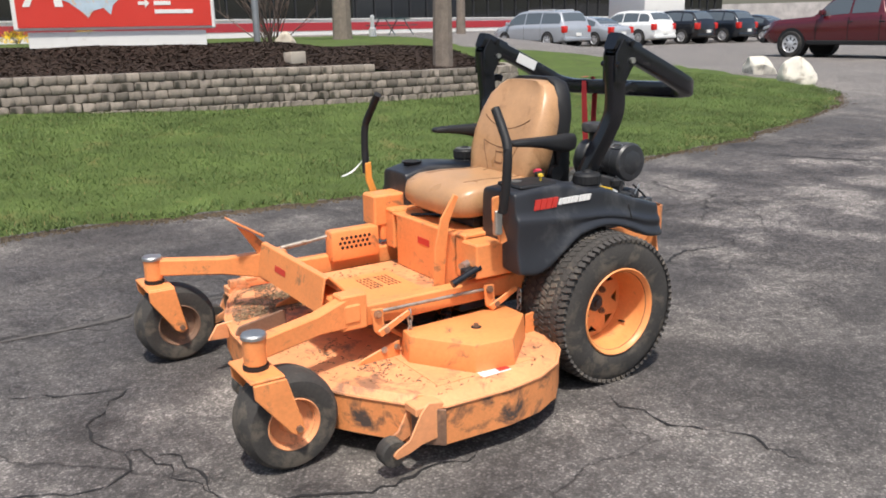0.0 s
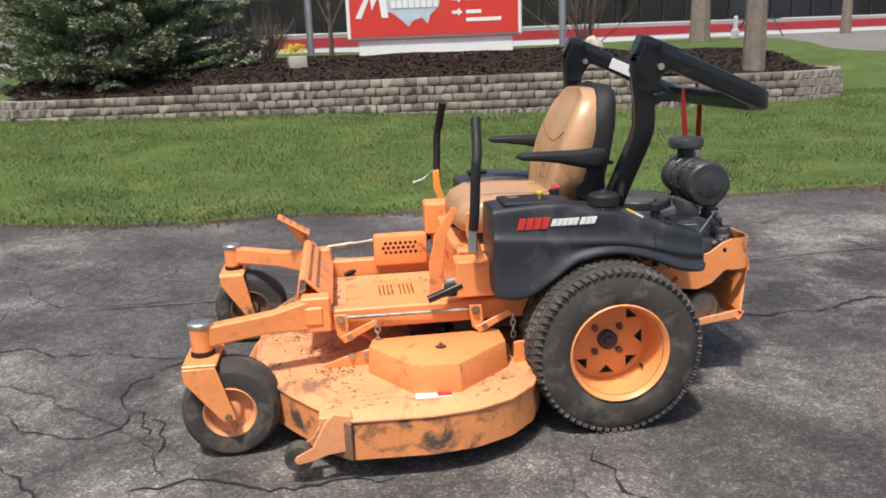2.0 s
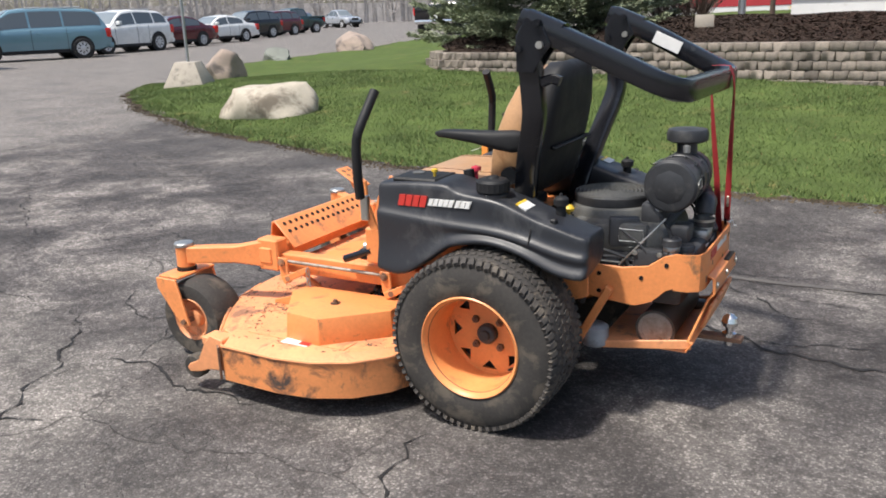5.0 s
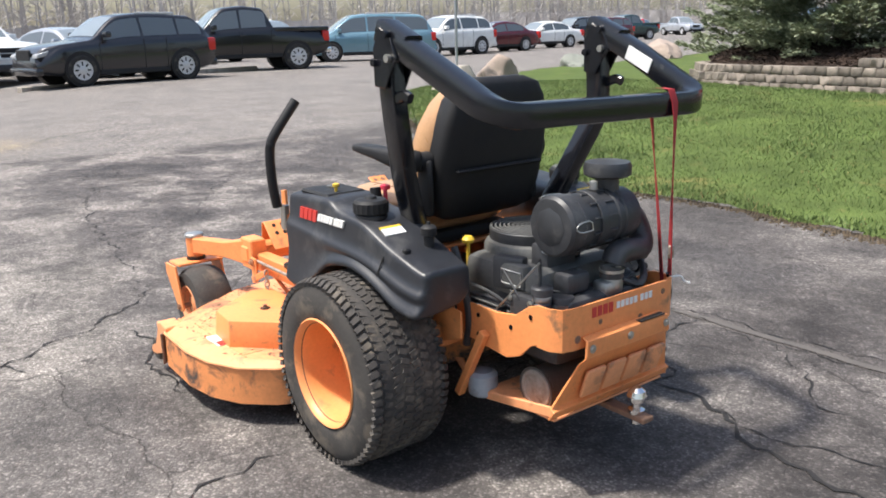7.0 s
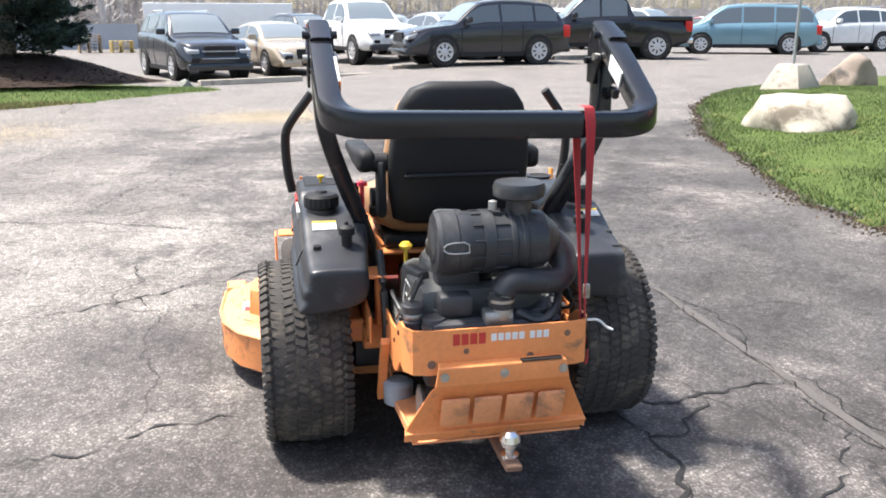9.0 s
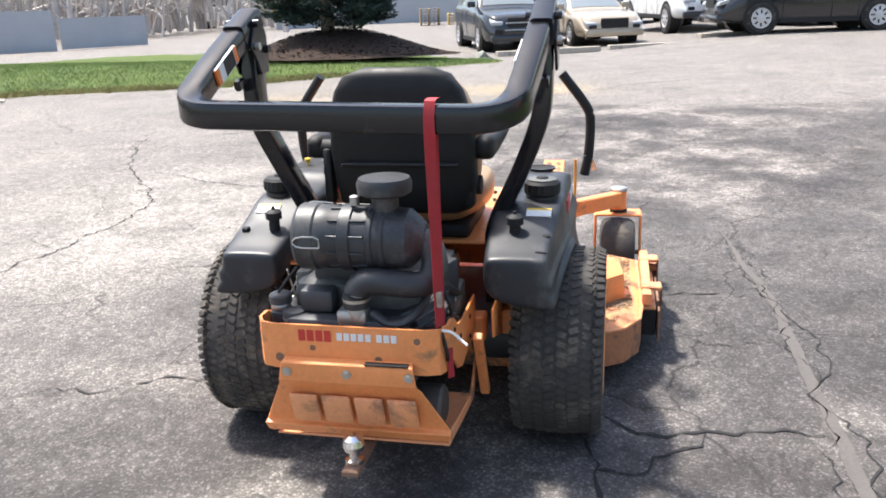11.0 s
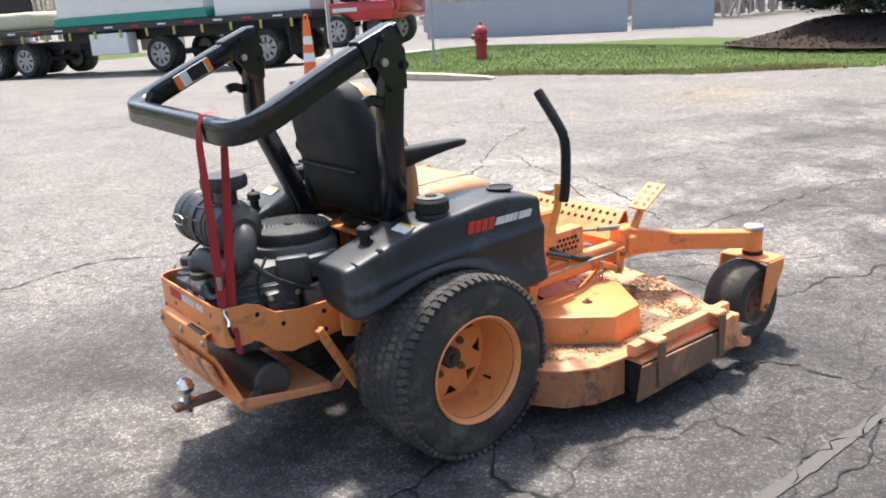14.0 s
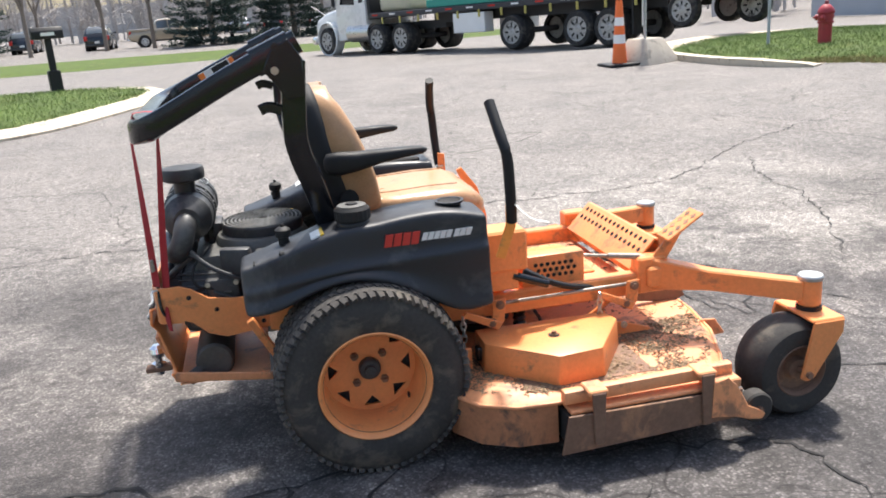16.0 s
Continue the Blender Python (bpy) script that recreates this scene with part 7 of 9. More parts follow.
# --- fuel tanks
def tank(s):
    """A moulded shell lofted along x: bottom lip round the wheel, shoulder, set-back upper face and top."""
    y = lambda v: CY + s * v * 1.014
    # x, lip height, top height, shoulder height, swell of the sides
    if s > 0:
        st = [(0.385, 0.470, 0.776, 0.672, 1.0), (0.300, 0.448, 0.783, 0.664, 1.0), (0.200, 0.524, 0.786, 0.656, 1.0), (0.132, 0.570, 0.786, 0.651, 1.0), (0.118, 0.578, 0.762, 0.649, 1.0), (0.020, 0.598, 0.752, 0.645, 1.0), (-0.050, 0.594, 0.745, 0.640, 1.0), (-0.150, 0.566, 0.698, 0.620, 1.0), (-0.235, 0.520, 0.676, 0.592, 1.0), (-0.305, 0.508, 0.655, 0.580, 0.95)]
    else:
        st = [(0.385, 0.450, 0.742, 0.640, 1.0), (0.300, 0.434, 0.766, 0.634, 1.0), (0.200, 0.500, 0.766, 0.632, 1.0), (0.120, 0.548, 0.758, 0.630, 1.0), (0.070, 0.568, 0.750, 0.628, 1.0), (0.020, 0.580, 0.748, 0.626, 1.0), (-0.050, 0.586, 0.746, 0.624, 1.0), (-0.150, 0.556, 0.708, 0.606, 1.0), (-0.235, 0.512, 0.686, 0.590, 1.0), (-0.310, 0.500, 0.664, 0.578, 0.95)]
    bm = bmesh.new()
    rows = []

    def section(x, zb, zt, zs, k):
        zl = zb + 0.024
        sec = [(0.290, zb + 0.018), (0.488, zb), (0.513, zb + 0.006), (0.511, zl), (0.490, zl + (zs - zl) * 0.45), (0.500, zs - 0.008), (0.496, zs + 0.008), (0.480, zs + 0.020), (0.4785, zt - 0.013), (0.468, zt - 0.002), (0.380, zt), (0.290, zt - 0.002), (0.276, zt - 0.014), (0.272, (zt + zb) / 2)]
        cz = (zt + zb) / 2
        back = step(0.0, 0.26, -x)
        outer, inner = (0.0, 0.026 * back) if s > 0 else (0.030 * back, 0.0)
        sec = [(a - outer * max(0.0, (a - 0.385) / 0.128) + inner * max(0.0, (0.385 - a) / 0.113), b) for a, b in sec]
        return [bm.verts.new((x, y(0.385 + (a - 0.385) * k), cz + (b - cz) * k)) for a, b in sec]
    x, zb, zt, zs, k = st[0]
    rows.append(section(x + 0.021, zb, zt, zs, 0.94))
    rows.append(section(x + 0.016, zb, zt, zs, 0.99))
    rows += [section(*q) for q in st]
    x, zb, zt, zs, k = st[-1]
    rows.append(section(x - 0.026, zb, zt, zs, 0.92))
    rows.append(section(x - 0.034, zb, zt, zs, 0.76))
    skin(bm, rows)
    t = part("fuel_tank", bm, TANK, mower, "black moulded plastic fuel tank", sharp=70)
    mould = t.modifiers.new("round_off", "SUBSURF")
    mould.levels = mould.render_levels = 2
    top = 0.784 if s > 0 else 0.769
    part("filler_neck", lathe(bmesh.new(), [(0.053, 0.69), (0.050, 0.75), (0.044, 0.757)], (0.005, y(0.412), 0), "z", 24), TANK, t)
    cap = bmesh.new()
    prof_c = [(0.050, 0.754), (0.052, 0.759), (0.052, 0.788), (0.046, 0.796), (0.020, 0.799), (0.016, 0.806), (0.001, 0.807)]
    bumps = [(0.005 + r * (1 + (0.05 if i % 2 and k in (1, 2) else 0)) * math.cos(i * math.pi / 20), y(0.412) + r * (1 + (0.05 if i % 2 and k in (1, 2) else 0)) * math.sin(i * math.pi / 20), z) for k, (r, z) in enumerate(prof_c) for i in range(40)]
    vs = [cap.verts.new(q) for q in bumps]
    skin(cap, [vs[k * 40:(k + 1) * 40] for k in range(len(prof_c))])
    part("fuel_cap", cap, BLACK_TRIM, t, "black ribbed fuel cap")
    if s < 0:
        part("cap_top", lathe(bmesh.new(), [(0.020, 0.7992), (0.043, 0.7975), (0.043, 0.8000), (0.020, 0.8020)], (0.005, y(0.412), 0), "z", 28, closed=True), ENGINE_GREY, t, "dusty grey top of the cap")
    part("vent", lathe(bmesh.new(), [(0.016, 0.655), (0.016, 0.712), (0.024, 0.715), (0.024, 0.735), (0.016, 0.742), (0.006, 0.744), (0.005, 0.752), (0.001, 0.753)], (-0.205, y(0.355), 0), "z", 16), BLACK_TRIM, t, "black breather cap")
    part("pod_seam", sweep(bmesh.new(), [(-0.158, y(0.300), 0.688), (-0.156, y(0.400), 0.692), (-0.154, y(0.462), 0.688), (-0.154, y(0.482), 0.655), (-0.152, y(0.502), 0.612)] if s > 0 else [(-0.30, y(0.42), 0.664), (-0.30, y(0.45), 0.662)], circle(0.0022, 6), smooth=1), HOLE, t, "moulding seam")
    # decals: brand words as plain bars
    a, b = sorted((y(0.468), y(0.4850)))
    lean = 0.009
    zc = 0.720 if s > 0 else 0.693
    start = 0.322 if s > 0 else 0.082
    for n_l, wl, hh, mt, lb in ((4, 0.0270, 0.0185, LABEL_RED, "red block of lettering"), (5, 0.0185, 0.0112, LABEL_WHITE, "white block of lettering"), (3, 0.0185, 0.0112, LABEL_WHITE, "white block of lettering")):
        for _ in range(n_l):
            xa, xb = sorted((start, start - s * wl * 0.84))
            part("decal", prism(bmesh.new(), [(xa, zc - hh), (xb, zc - hh), (xb - s * lean, zc + hh), (xa - s * lean, zc + hh)], "y", a, b), mt, t, lb)
            start -= s * wl
        start -= s * 0.006
    tilt = -27 if s > 0 else -20
    for x0, x1, mt in ((-0.020, 0.010, LABEL_WHITE), (0.010, 0.020, YELLOW_CAP)):
        part("label", mkbox((x0, -0.036, -0.004), (x1, 0.036, 0.0015), 0.0004, 1, pose(-0.108, y(0.412), 0.7205 if s > 0 else 0.7245, 0, tilt, 0)), mt, t, "small warning label")
    part("pod_tab", mkbox((-0.225, min(y(0.43), y(0.452)), 0.668), (-0.205, max(y(0.43), y(0.452)), 0.690), 0.004), BLACK_TRIM, t, "small moulded tab")
    if s < 0:
        part("cup_holder", lathe(bmesh.new(), [(0.043, top - 0.004), (0.046, top + 0.004), (0.038, top + 0.004), (0.035, top - 0.008)], (0.31, y(0.385), 0), "z", 24, closed=True), TANK, t)
        # a dark disc paints the shade inside the cup
        part("cup_hollow", rod(bmesh.new(), (0.31, y(0.385), top - 0.03), (0.31, y(0.385), top + 0.0025), 0.036, n=20), HOLE, t, "dark disc for the shaded cup hollow")
    else:
        part("panel_rim", mkbox((0.19, y(0.31), top - 0.010), (0.36, y(0.455), top + 0.005), 0.006), BLACK_TRIM, t, "black instrument panel")
        part("gauge", rod(bmesh.new(), (0.31, y(0.36), top + 0.003), (0.31, y(0.36), top + 0.008), 0.022, n=20), ENGINE_GREY, t, "round hour meter")
        part("key_switch", rod(bmesh.new(), (0.14, y(0.30), 0.73), (0.15, y(0.30), 0.798), 0.018), BLACK_TRIM, t)
        part("knob", lathe(bmesh.new(), [(0.007, 0.72), (0.007, 0.788), (0.017, 0.791), (0.017, 0.804), (0.001, 0.809)], (0.135, y(0.272), 0), "z", 16), PINK, t, "bright pink-red pull knob")
        part("panel_knob", lathe(bmesh.new(), [(0.005, 0.78), (0.005, 0.802), (0.011, 0.805), (0.011, 0.813), (0.001, 0.816)], (0.225, y(0.40), 0), "z", 12), YELLOW_CAP, t, "yellow choke knob")
    return t


for s in (1, -1):
    tank(s)


# --- seat
def pad(stations, depth, name, mat, label, front=True):
    """A padded shape from stations of (z, half width, x of the front, thickness)."""
    bm = bmesh.new()
    rows = []
    for z, w, x, th in stations:
        sec = []
        for i in range(20):
            a = 2 * math.pi * i / 20
            c, sn = math.cos(a), math.sin(a)
            u = math.copysign(abs(c) ** 0.45, c) * w
            v = math.copysign(abs(sn) ** 0.6, sn) * th / 2
            bow = 0.030 * (abs(u) / max(w, 0.01)) ** 2.2 if sn > 0 else 0
            sec.append((u, v + bow))
        rows.append([bm.verts.new((x - th / 2 + v, -0.012 + u, z - 0.006)) for u, v in sec])
    skin(bm, rows)
    return part(name, bm, mat, seat, label, sharp=60)


seat = part("seat", mkbox((0.05, -0.19, 0.59), (0.40, 0.21, 0.64), 0.02, 2), BLACK_TRIM, mower, "black seat base")
pad([(0.685, 0.130, 0.103, 0.048), (0.700, 0.185, 0.115, 0.108), (0.760, 0.208, 0.120, 0.133), (0.840, 0.220, 0.108, 0.138), (0.920, 0.222, 0.084, 0.133), (1.000, 0.212, 0.052, 0.123), (1.070, 0.188, 0.016, 0.108), (1.112, 0.155, -0.017, 0.083), (1.134, 0.10, -0.025, 0.06)], 0.1, "backrest", VINYL, "tan vinyl backrest")
pad([(0.70, 0.16, 0.010, 0.04), (0.72, 0.205, 0.015, 0.070), (0.80, 0.218, 0.008, 0.090), (0.90, 0.222, -0.012, 0.092), (1.0, 0.212, -0.036, 0.088), (1.08, 0.190, -0.055, 0.076), (1.125, 0.158, -0.070, 0.064), (1.146, 0.10, -0.080, 0.040)], 0.1, "back_shell", BLACK_TRIM, "black moulded seat back shell")
part("shell_ridge", mkbox((-0.115, -0.192, 0.854), (-0.094, 0.168, 0.866), 0.005), BLACK_TRIM, seat)
bm = bmesh.new()
rows = []
for x, w, zt, zb in ((0.055, 0.175, 0.742, 0.665), (0.075, 0.205, 0.764, 0.640), (0.18, 0.226, 0.764, 0.630), (0.30, 0.236, 0.770, 0.622), (0.40, 0.232, 0.768, 0.620), (0.455, 0.212, 0.745, 0.630), (0.482, 0.175, 0.710, 0.650)):
    sec = []
    for i in range(22):
        a = 2 * math.pi * i / 22
        c, sn = math.cos(a), math.sin(a)
        u = math.copysign(abs(c) ** 0.5, c) * w
        v = (zt + zb) / 2 + math.copysign(abs(sn) ** 0.65, sn) * (zt - zb) / 2
        if sn > 0:
            v += 0.016 * (abs(u) / w) ** 2 - 0.006
        sec.append((u, v))
    rows.append([bm.verts.new((x, 0.01 + u, v)) for u, v in sec])
part("cushion", skin(bm, rows), VINYL, seat, "tan vinyl seat cushion", sharp=60)
BACK = [(0.700, 0.185, 0.115, 0.108), (0.760, 0.208, 0.120, 0.133), (0.840, 0.220, 0.108, 0.138), (0.920, 0.222, 0.084, 0.133), (1.000, 0.212, 0.052, 0.123), (1.070, 0.188, 0.016, 0.108)]


def on_back(u, z, lift=0.0):
    """The point of the backrest's face at a distance u from its middle and a height z."""
    for a, b in zip(BACK, BACK[1:]):
        if a[0] <= z <= b[0]:
            f = (z - a[0]) / (b[0] - a[0])
            w, x, th = (a[k] + (b[k] - a[k]) * f for k in (1, 2, 3))
            k = min(1.0, abs(u) / w)
            c = k ** (1 / 0.45)
            return (x - th / 2 + th / 2 * math.sqrt(max(0.0, 1 - c * c)) ** 0.6 + 0.030 * k ** 2.2 + lift, -0.012 + u, z - 0.006)


for z0, dip, half in ((0.985, 0.045, 0.150), (0.885, 0.022, 0.120)):
    part("seam", sweep(bmesh.new(), [on_back(half * k / 8, z0 - dip * (1 - (k / 8) ** 2), 0.0005) for k in range(-8, 9)], circle(0.0026, 6)), STITCH, seat, "stitched seam")
for sgn in (1, -1):
    part("seam", sweep(bmesh.new(), [on_back(sgn * (0.120 - 0.012 * k), 0.885 - 0.025 * k, 0.0005) for k in range(6)], circle(0.0022, 6)), STITCH, seat, "stitched seam")
part("badge", sweep(bmesh.new(), [on_back(u, z, 0.001) for u, z in ((-0.024, 0.80), (-0.024, 0.845), (0.024, 0.845), (0.024, 0.80), (-0.024, 0.80))], circle(0.0030, 6)), STITCH, seat, "embossed square badge")
for yy in (-0.13, 0.15):
    part("seam", sweep(bmesh.new(), [(0.10, yy, 0.7620), (0.18, yy, 0.7600), (0.30, yy, 0.7660), (0.40, yy, 0.7640)], circle(0.0026, 6), smooth=1), STITCH, seat, "stitched seam")
part("buckle", mkbox((0.10, 0.225, 0.69), (0.15, 0.25, 0.73), 0.008), BLACK_TRIM, seat)
part("knob", lathe(bmesh.new(), [(0.024, 0.0), (0.024, 0.02), (0.001, 0.022)], (0.40, 0.06, 0.66), "z", 14), BLACK_TRIM, seat)
for s in (1, -1):
    y = lambda v: 0.01 + s * v
    bm = bmesh.new()
    rows = []
    for x, zc, hh, w, o in ((-0.052, 0.898, 0.014, 0.014, 0.0), (-0.040, 0.898, 0.032, 0.024, 0.0), (-0.005, 0.896, 0.037, 0.028, 0.002), (0.05, 0.899, 0.031, 0.031, 0.006), (0.13, 0.909, 0.020, 0.033, 0.010), (0.21, 0.915, 0.014, 0.032, 0.012), (0.260, 0.916, 0.011, 0.026, 0.012), (0.276, 0.916, 0.005, 0.014, 0.012)):
        rows.append(ring(bm, Vector((x, y(0.262 + o), zc)), Vector((0, 1, 0)), Vector((0, 0, 1)), rounded(w * 2, hh * 2, min(w, hh) * 0.7, 3)))
    a = part("armrest", skin(bm, rows), BLACK_TRIM, seat, "black moulded armrest", sharp=60)
    part("armrest_hinge", lathe(bmesh.new(), [(0.020, -0.028), (0.030, -0.022), (0.030, 0.022), (0.020, 0.028)], (-0.02, y(0.222), 0.892), "y", 20), BLACK_TRIM, a)
    part("side_bracket", mkbox((-0.06, min(y(0.205), y(0.235)), 0.72), (0.0, max(y(0.205), y(0.235)), 0.90), 0.015, 2), BLACK_TRIM, seat)
    part("recliner_knob", lathe(bmesh.new(), [(0.03, -0.012), (0.03, 0.012)], (0.02, y(0.235), 0.775), "y", 18), BLACK_TRIM, seat)

# --- roll bar, folded back
RB = rounded(0.050, 0.068, 0.007, 2)
for s in (1, -1):
    y = lambda v: -0.003 + s * v - (0.024 * step(0.29, 0.42, v) if s > 0 else 0.0)
    up = part("roll_bar_post", sweep(bmesh.new(), [(-0.02, y(0.275), 0.42), (-0.035, y(0.275), 0.60), (-0.05, y(0.285), 0.68), (-0.09, y(0.37), 0.85), (-0.135, y(0.425), 0.99), (-0.135, y(0.435), 1.06), (-0.118, y(0.437), 1.235)], RB, up=(1, 0, 0), smooth=2), BLACK_STEEL, mower, "black bent roll bar post")
    for k in (-1, 1):
        yy = y(0.437) + k * 0.033
        part("hinge_plate", soft(prism(bmesh.new(), [(-0.095, 1.135), (-0.148, 1.13), (-0.178, 1.18), (-0.205, 1.212), (-0.178, 1.265), (-0.128, 1.295), (-0.094, 1.24)], "y", yy - 0.004, yy + 0.004), 0.002, 1, 40), BLACK_STEEL, up)
    for q in ((-0.172, 1.212), (-0.105, 1.20), (-0.165, 1.275)):
        part("hinge_pin", rod(bmesh.new(), (q[0], y(0.437) - 0.048, q[1]), (q[0], y(0.437) + 0.048, q[1]), 0.011, n=12), ZINC if q[0] < -0.17 else BLACK_STEEL, up, "bright hinge pin")
    part("bar_sleeve", sweep(bmesh.new(), [(-0.118, y(0.437), 1.278), (-0.225, y(0.437), 1.234)], rounded(0.060, 0.078, 0.010, 2), up=(1, 0, 0)), BLACK_STEEL, up)
    part("latch_hook", sweep(bmesh.new(), [(-0.165, y(0.445), 1.10), (-0.20, y(0.445), 1.115), (-0.225, y(0.445), 1.105)], rounded(0.02, 0.03, 0.005, 1), smooth=2), BLACK_STEEL, up)
hoop = part("roll_bar_hoop", sweep(bmesh.new(), [(-0.10, 0.410, 1.286), (-0.29, 0.413, 1.203), (-0.40, 0.413, 1.155), (-0.572, 0.410, 1.076), (-0.572, 0.22, 1.072), (-0.572, -0.18, 1.064), (-0.572, -0.405, 1.060), (-0.40, -0.420, 1.146), (-0.29, -0.430, 1.203), (-0.10, -0.440, 1.286)], rounded(0.060, 0.066, 0.010, 2), smooth=3), BLACK_STEEL, mower, "black folded roll bar hoop with scratches")
slope = math.degrees(math.atan2(0.09, 0.20))
lab = pose(-0.335, -0.3950, 1.180, 0, -slope, -5)
part("label", mkbox((-0.055, -0.006, -0.022), (0.055, 0.0030, 0.022), 0.0004, 1, lab), LABEL_WHITE, hoop, "white instruction label")
lab2 = pose(-0.345, 0.3830, 1.179, 0, -slope, 0)
part("label", mkbox((-0.08, -0.0060, -0.024), (0.055, 0.004, 0.024), 0.0004, 1, lab2), LABEL_WHITE, hoop, "white warning label with orange ends")
for x0, x1, mt in ((-0.083, -0.062, LABEL_ORANGE), (0.040, 0.058, LABEL_ORANGE), (-0.03, 0.036, BLACK_TRIM)):
    part("label_bar", mkbox((x0, -0.0068, -0.022), (x1, 0, 0.022), 0.0003, 1, lab2), mt, hoop)

# --- straps
strap = thing("tie_down_strap", "red webbing strap tied from the roll bar to the guard", "strap")


def web(path, w, twist=None):
    bm = bmesh.new()
    rows = []
    for i, p in enumerate(path):
        a = radians(twist[i]) if twist else 0
        u = Vector((math.sin(a), math.cos(a), 0)) * w / 2
        n = Vector((math.cos(a), -math.sin(a), 0)) * 0.0012
        rows.append([bm.verts.new(Vector(p) + q) for q in (-u - n, u - n, u + n, -u + n)])
    return skin(bm, rows)


part("webbing", web([(-0.534, -0.220, 1.107), (-0.564, -0.220, 1.1095), (-0.594, -0.220, 1.107), (-0.609, -0.220, 1.072), (-0.612, -0.221, 1.02), (-0.611, -0.224, 0.85), (-0.611, -0.226, 0.70), (-0.612, -0.228, 0.565)], 0.026, [0, 0, 0, 0, -20, -40, -55, -60]), STRAP_RED, strap, "red webbing")
part("webbing", web([(-0.534, -0.212, 1.09), (-0.537, -0.212, 1.03), (-0.550, -0.216, 0.90), (-0.570, -0.222, 0.72), (-0.588, -0.228, 0.52)], 0.026, [0, -20, -40, -55, -60]), STRAP_RED, strap, "red webbing")
part("buckle", mkbox((-0.619, -0.238, 0.615), (-0.607, -0.220, 0.655), 0.003), DULL, strap, "metal cam buckle")
part("hook", sweep(bmesh.new(), [(-0.607, -0.225, 0.57), (-0.61, -0.238, 0.53), (-0.607, -0.245, 0.49), (-0.597, -0.243, 0.465), (-0.584, -0.240, 0.48)], circle(0.005, 8), smooth=2), BLACK_STEEL, strap, "dark wire hook")
part("webbing_tail", web([(-0.590, -0.246, 0.50), (-0.592, -0.249, 0.46), (-0.588, -0.249, 0.42)], 0.018, [-30, -60, -40]), STRAP_RED, strap, "loose strap tail")
part("string", sweep(bmesh.new(), [(-0.612, -0.235, 0.555), (-0.627, -0.262, 0.56), (-0.622, -0.285, 0.535), (-0.634, -0.30, 0.53)], circle(0.0035, 6), smooth=2), LABEL_WHITE, strap, "white string")

# --- engine
engine = part("engine", mkbox((-0.56, -0.15, 0.36), (-0.12, 0.19, 0.56), 0.03, 2), ENGINE, mower, "dusty black petrol engine")
part("blower_housing", lathe(bmesh.new(), [(0.150, 0.54), (0.158, 0.57), (0.156, 0.640), (0.148, 0.655), (0.138, 0.66)], (-0.27, CY, 0), "z", 36), ENGINE_GREY, engine, "grey-black blower housing")
part("shroud", mkbox((-0.50, -0.155, 0.52), (-0.16, 0.195, 0.628), 0.035, 2), ENGINE_GREY, engine)
bm = bmesh.new()
for k in range(9):
    r = 0.020 + k * 0.0135
    lathe(bm, [(r, 0.690), (r + 0.0055, 0.6905), (r + 0.0055, 0.696), (r, 0.6965)], (-0.265, CY, 0), "z", 40, closed=True)
for k in range(6):
    a = k * math.pi / 3
    rod(bm, (-0.265 + 0.012 * math.cos(a), CY + 0.012 * math.sin(a), 0.692), (-0.265 + 0.13 * math.cos(a), CY + 0.13 * math.sin(a), 0.692), 0.0022, n=5)
part("fan_screen", bm, ENGINE_GREY, engine, "ringed dusty fan screen")
part("screen_wall", lathe(bmesh.new(), [(0.133, 0.655), (0.136, 0.66), (0.136, 0.69), (0.130, 0.697), (0.127, 0.69), (0.127, 0.655)], (-0.265, CY, 0), "z", 40, closed=True), ENGINE, engine)
part("fan_disc", lathe(bmesh.new(), [(0.128, 0.672), (0.03, 0.678), (0.001, 0.684)], (-0.265, CY, 0), "z", 30), HOLE, engine)
for s in (1, -1):
    h = part("cylinder_head", mkbox((-0.085, -0.07, -0.06), (0.085, 0.07, 0.06), 0.015, 2, pose(-0.45, CY + s * 0.125, 0.50, s * 22, 0, s * 18)), ENGINE, engine, "finned cylinder head")
    for k in range(6):
        part("fin", mkbox((-0.09, -0.075, -0.055 + k * 0.02), (0.09, 0.075, -0.049 + k * 0.02), 0.002, 1, pose(-0.45, CY + s * 0.125, 0.50, s * 22, 0, s * 18)), ENGINE_GREY, h)
    part("coil_cover", mkbox((-0.05, -0.02, -0.05), (0.05, 0.02, 0.05), 0.01, 2, pose(-0.36, CY + s * 0.185, 0.60, 0, 0, s * 20)), ENGINE, engine)
part("rear_cover", mkbox((-0.60, -0.14, 0.42), (-0.54, 0.18, 0.565), 0.02, 2), ENGINE, engine)
for x0, x1 in ((0.02, 0.065), (-0.065, -0.02)):
    decal("badge", (-0.6012, x0, 0.538), (-0.5995, x1, 0.548), LABEL_WHITE, engine, "small pale badge")
part("oil_filter", lathe(bmesh.new(), [(0.036, 0.42), (0.038, 0.43), (0.038, 0.50), (0.030, 0.515), (0.026, 0.535), (0.032, 0.54), (0.032, 0.565), (0.03, 0.57), (0.001, 0.572)], (-0.555, 0.165, 0), "z", 22), ENGINE, engine, "black oil filter")
part("filter_band", lathe(bmesh.new(), [(0.0335, 0.543), (0.0335, 0.552)], (-0.555, 0.165, 0), "z", 22), ALU, engine)
part("dipstick", lathe(bmesh.new(), [(0.006, 0.50), (0.006, 0.65), (0.017, 0.652), (0.02, 0.662), (0.012, 0.672), (0.001, 0.673)], (-0.165, 0.175, 0), "z", 14), YELLOW_CAP, engine, "yellow dipstick handle")
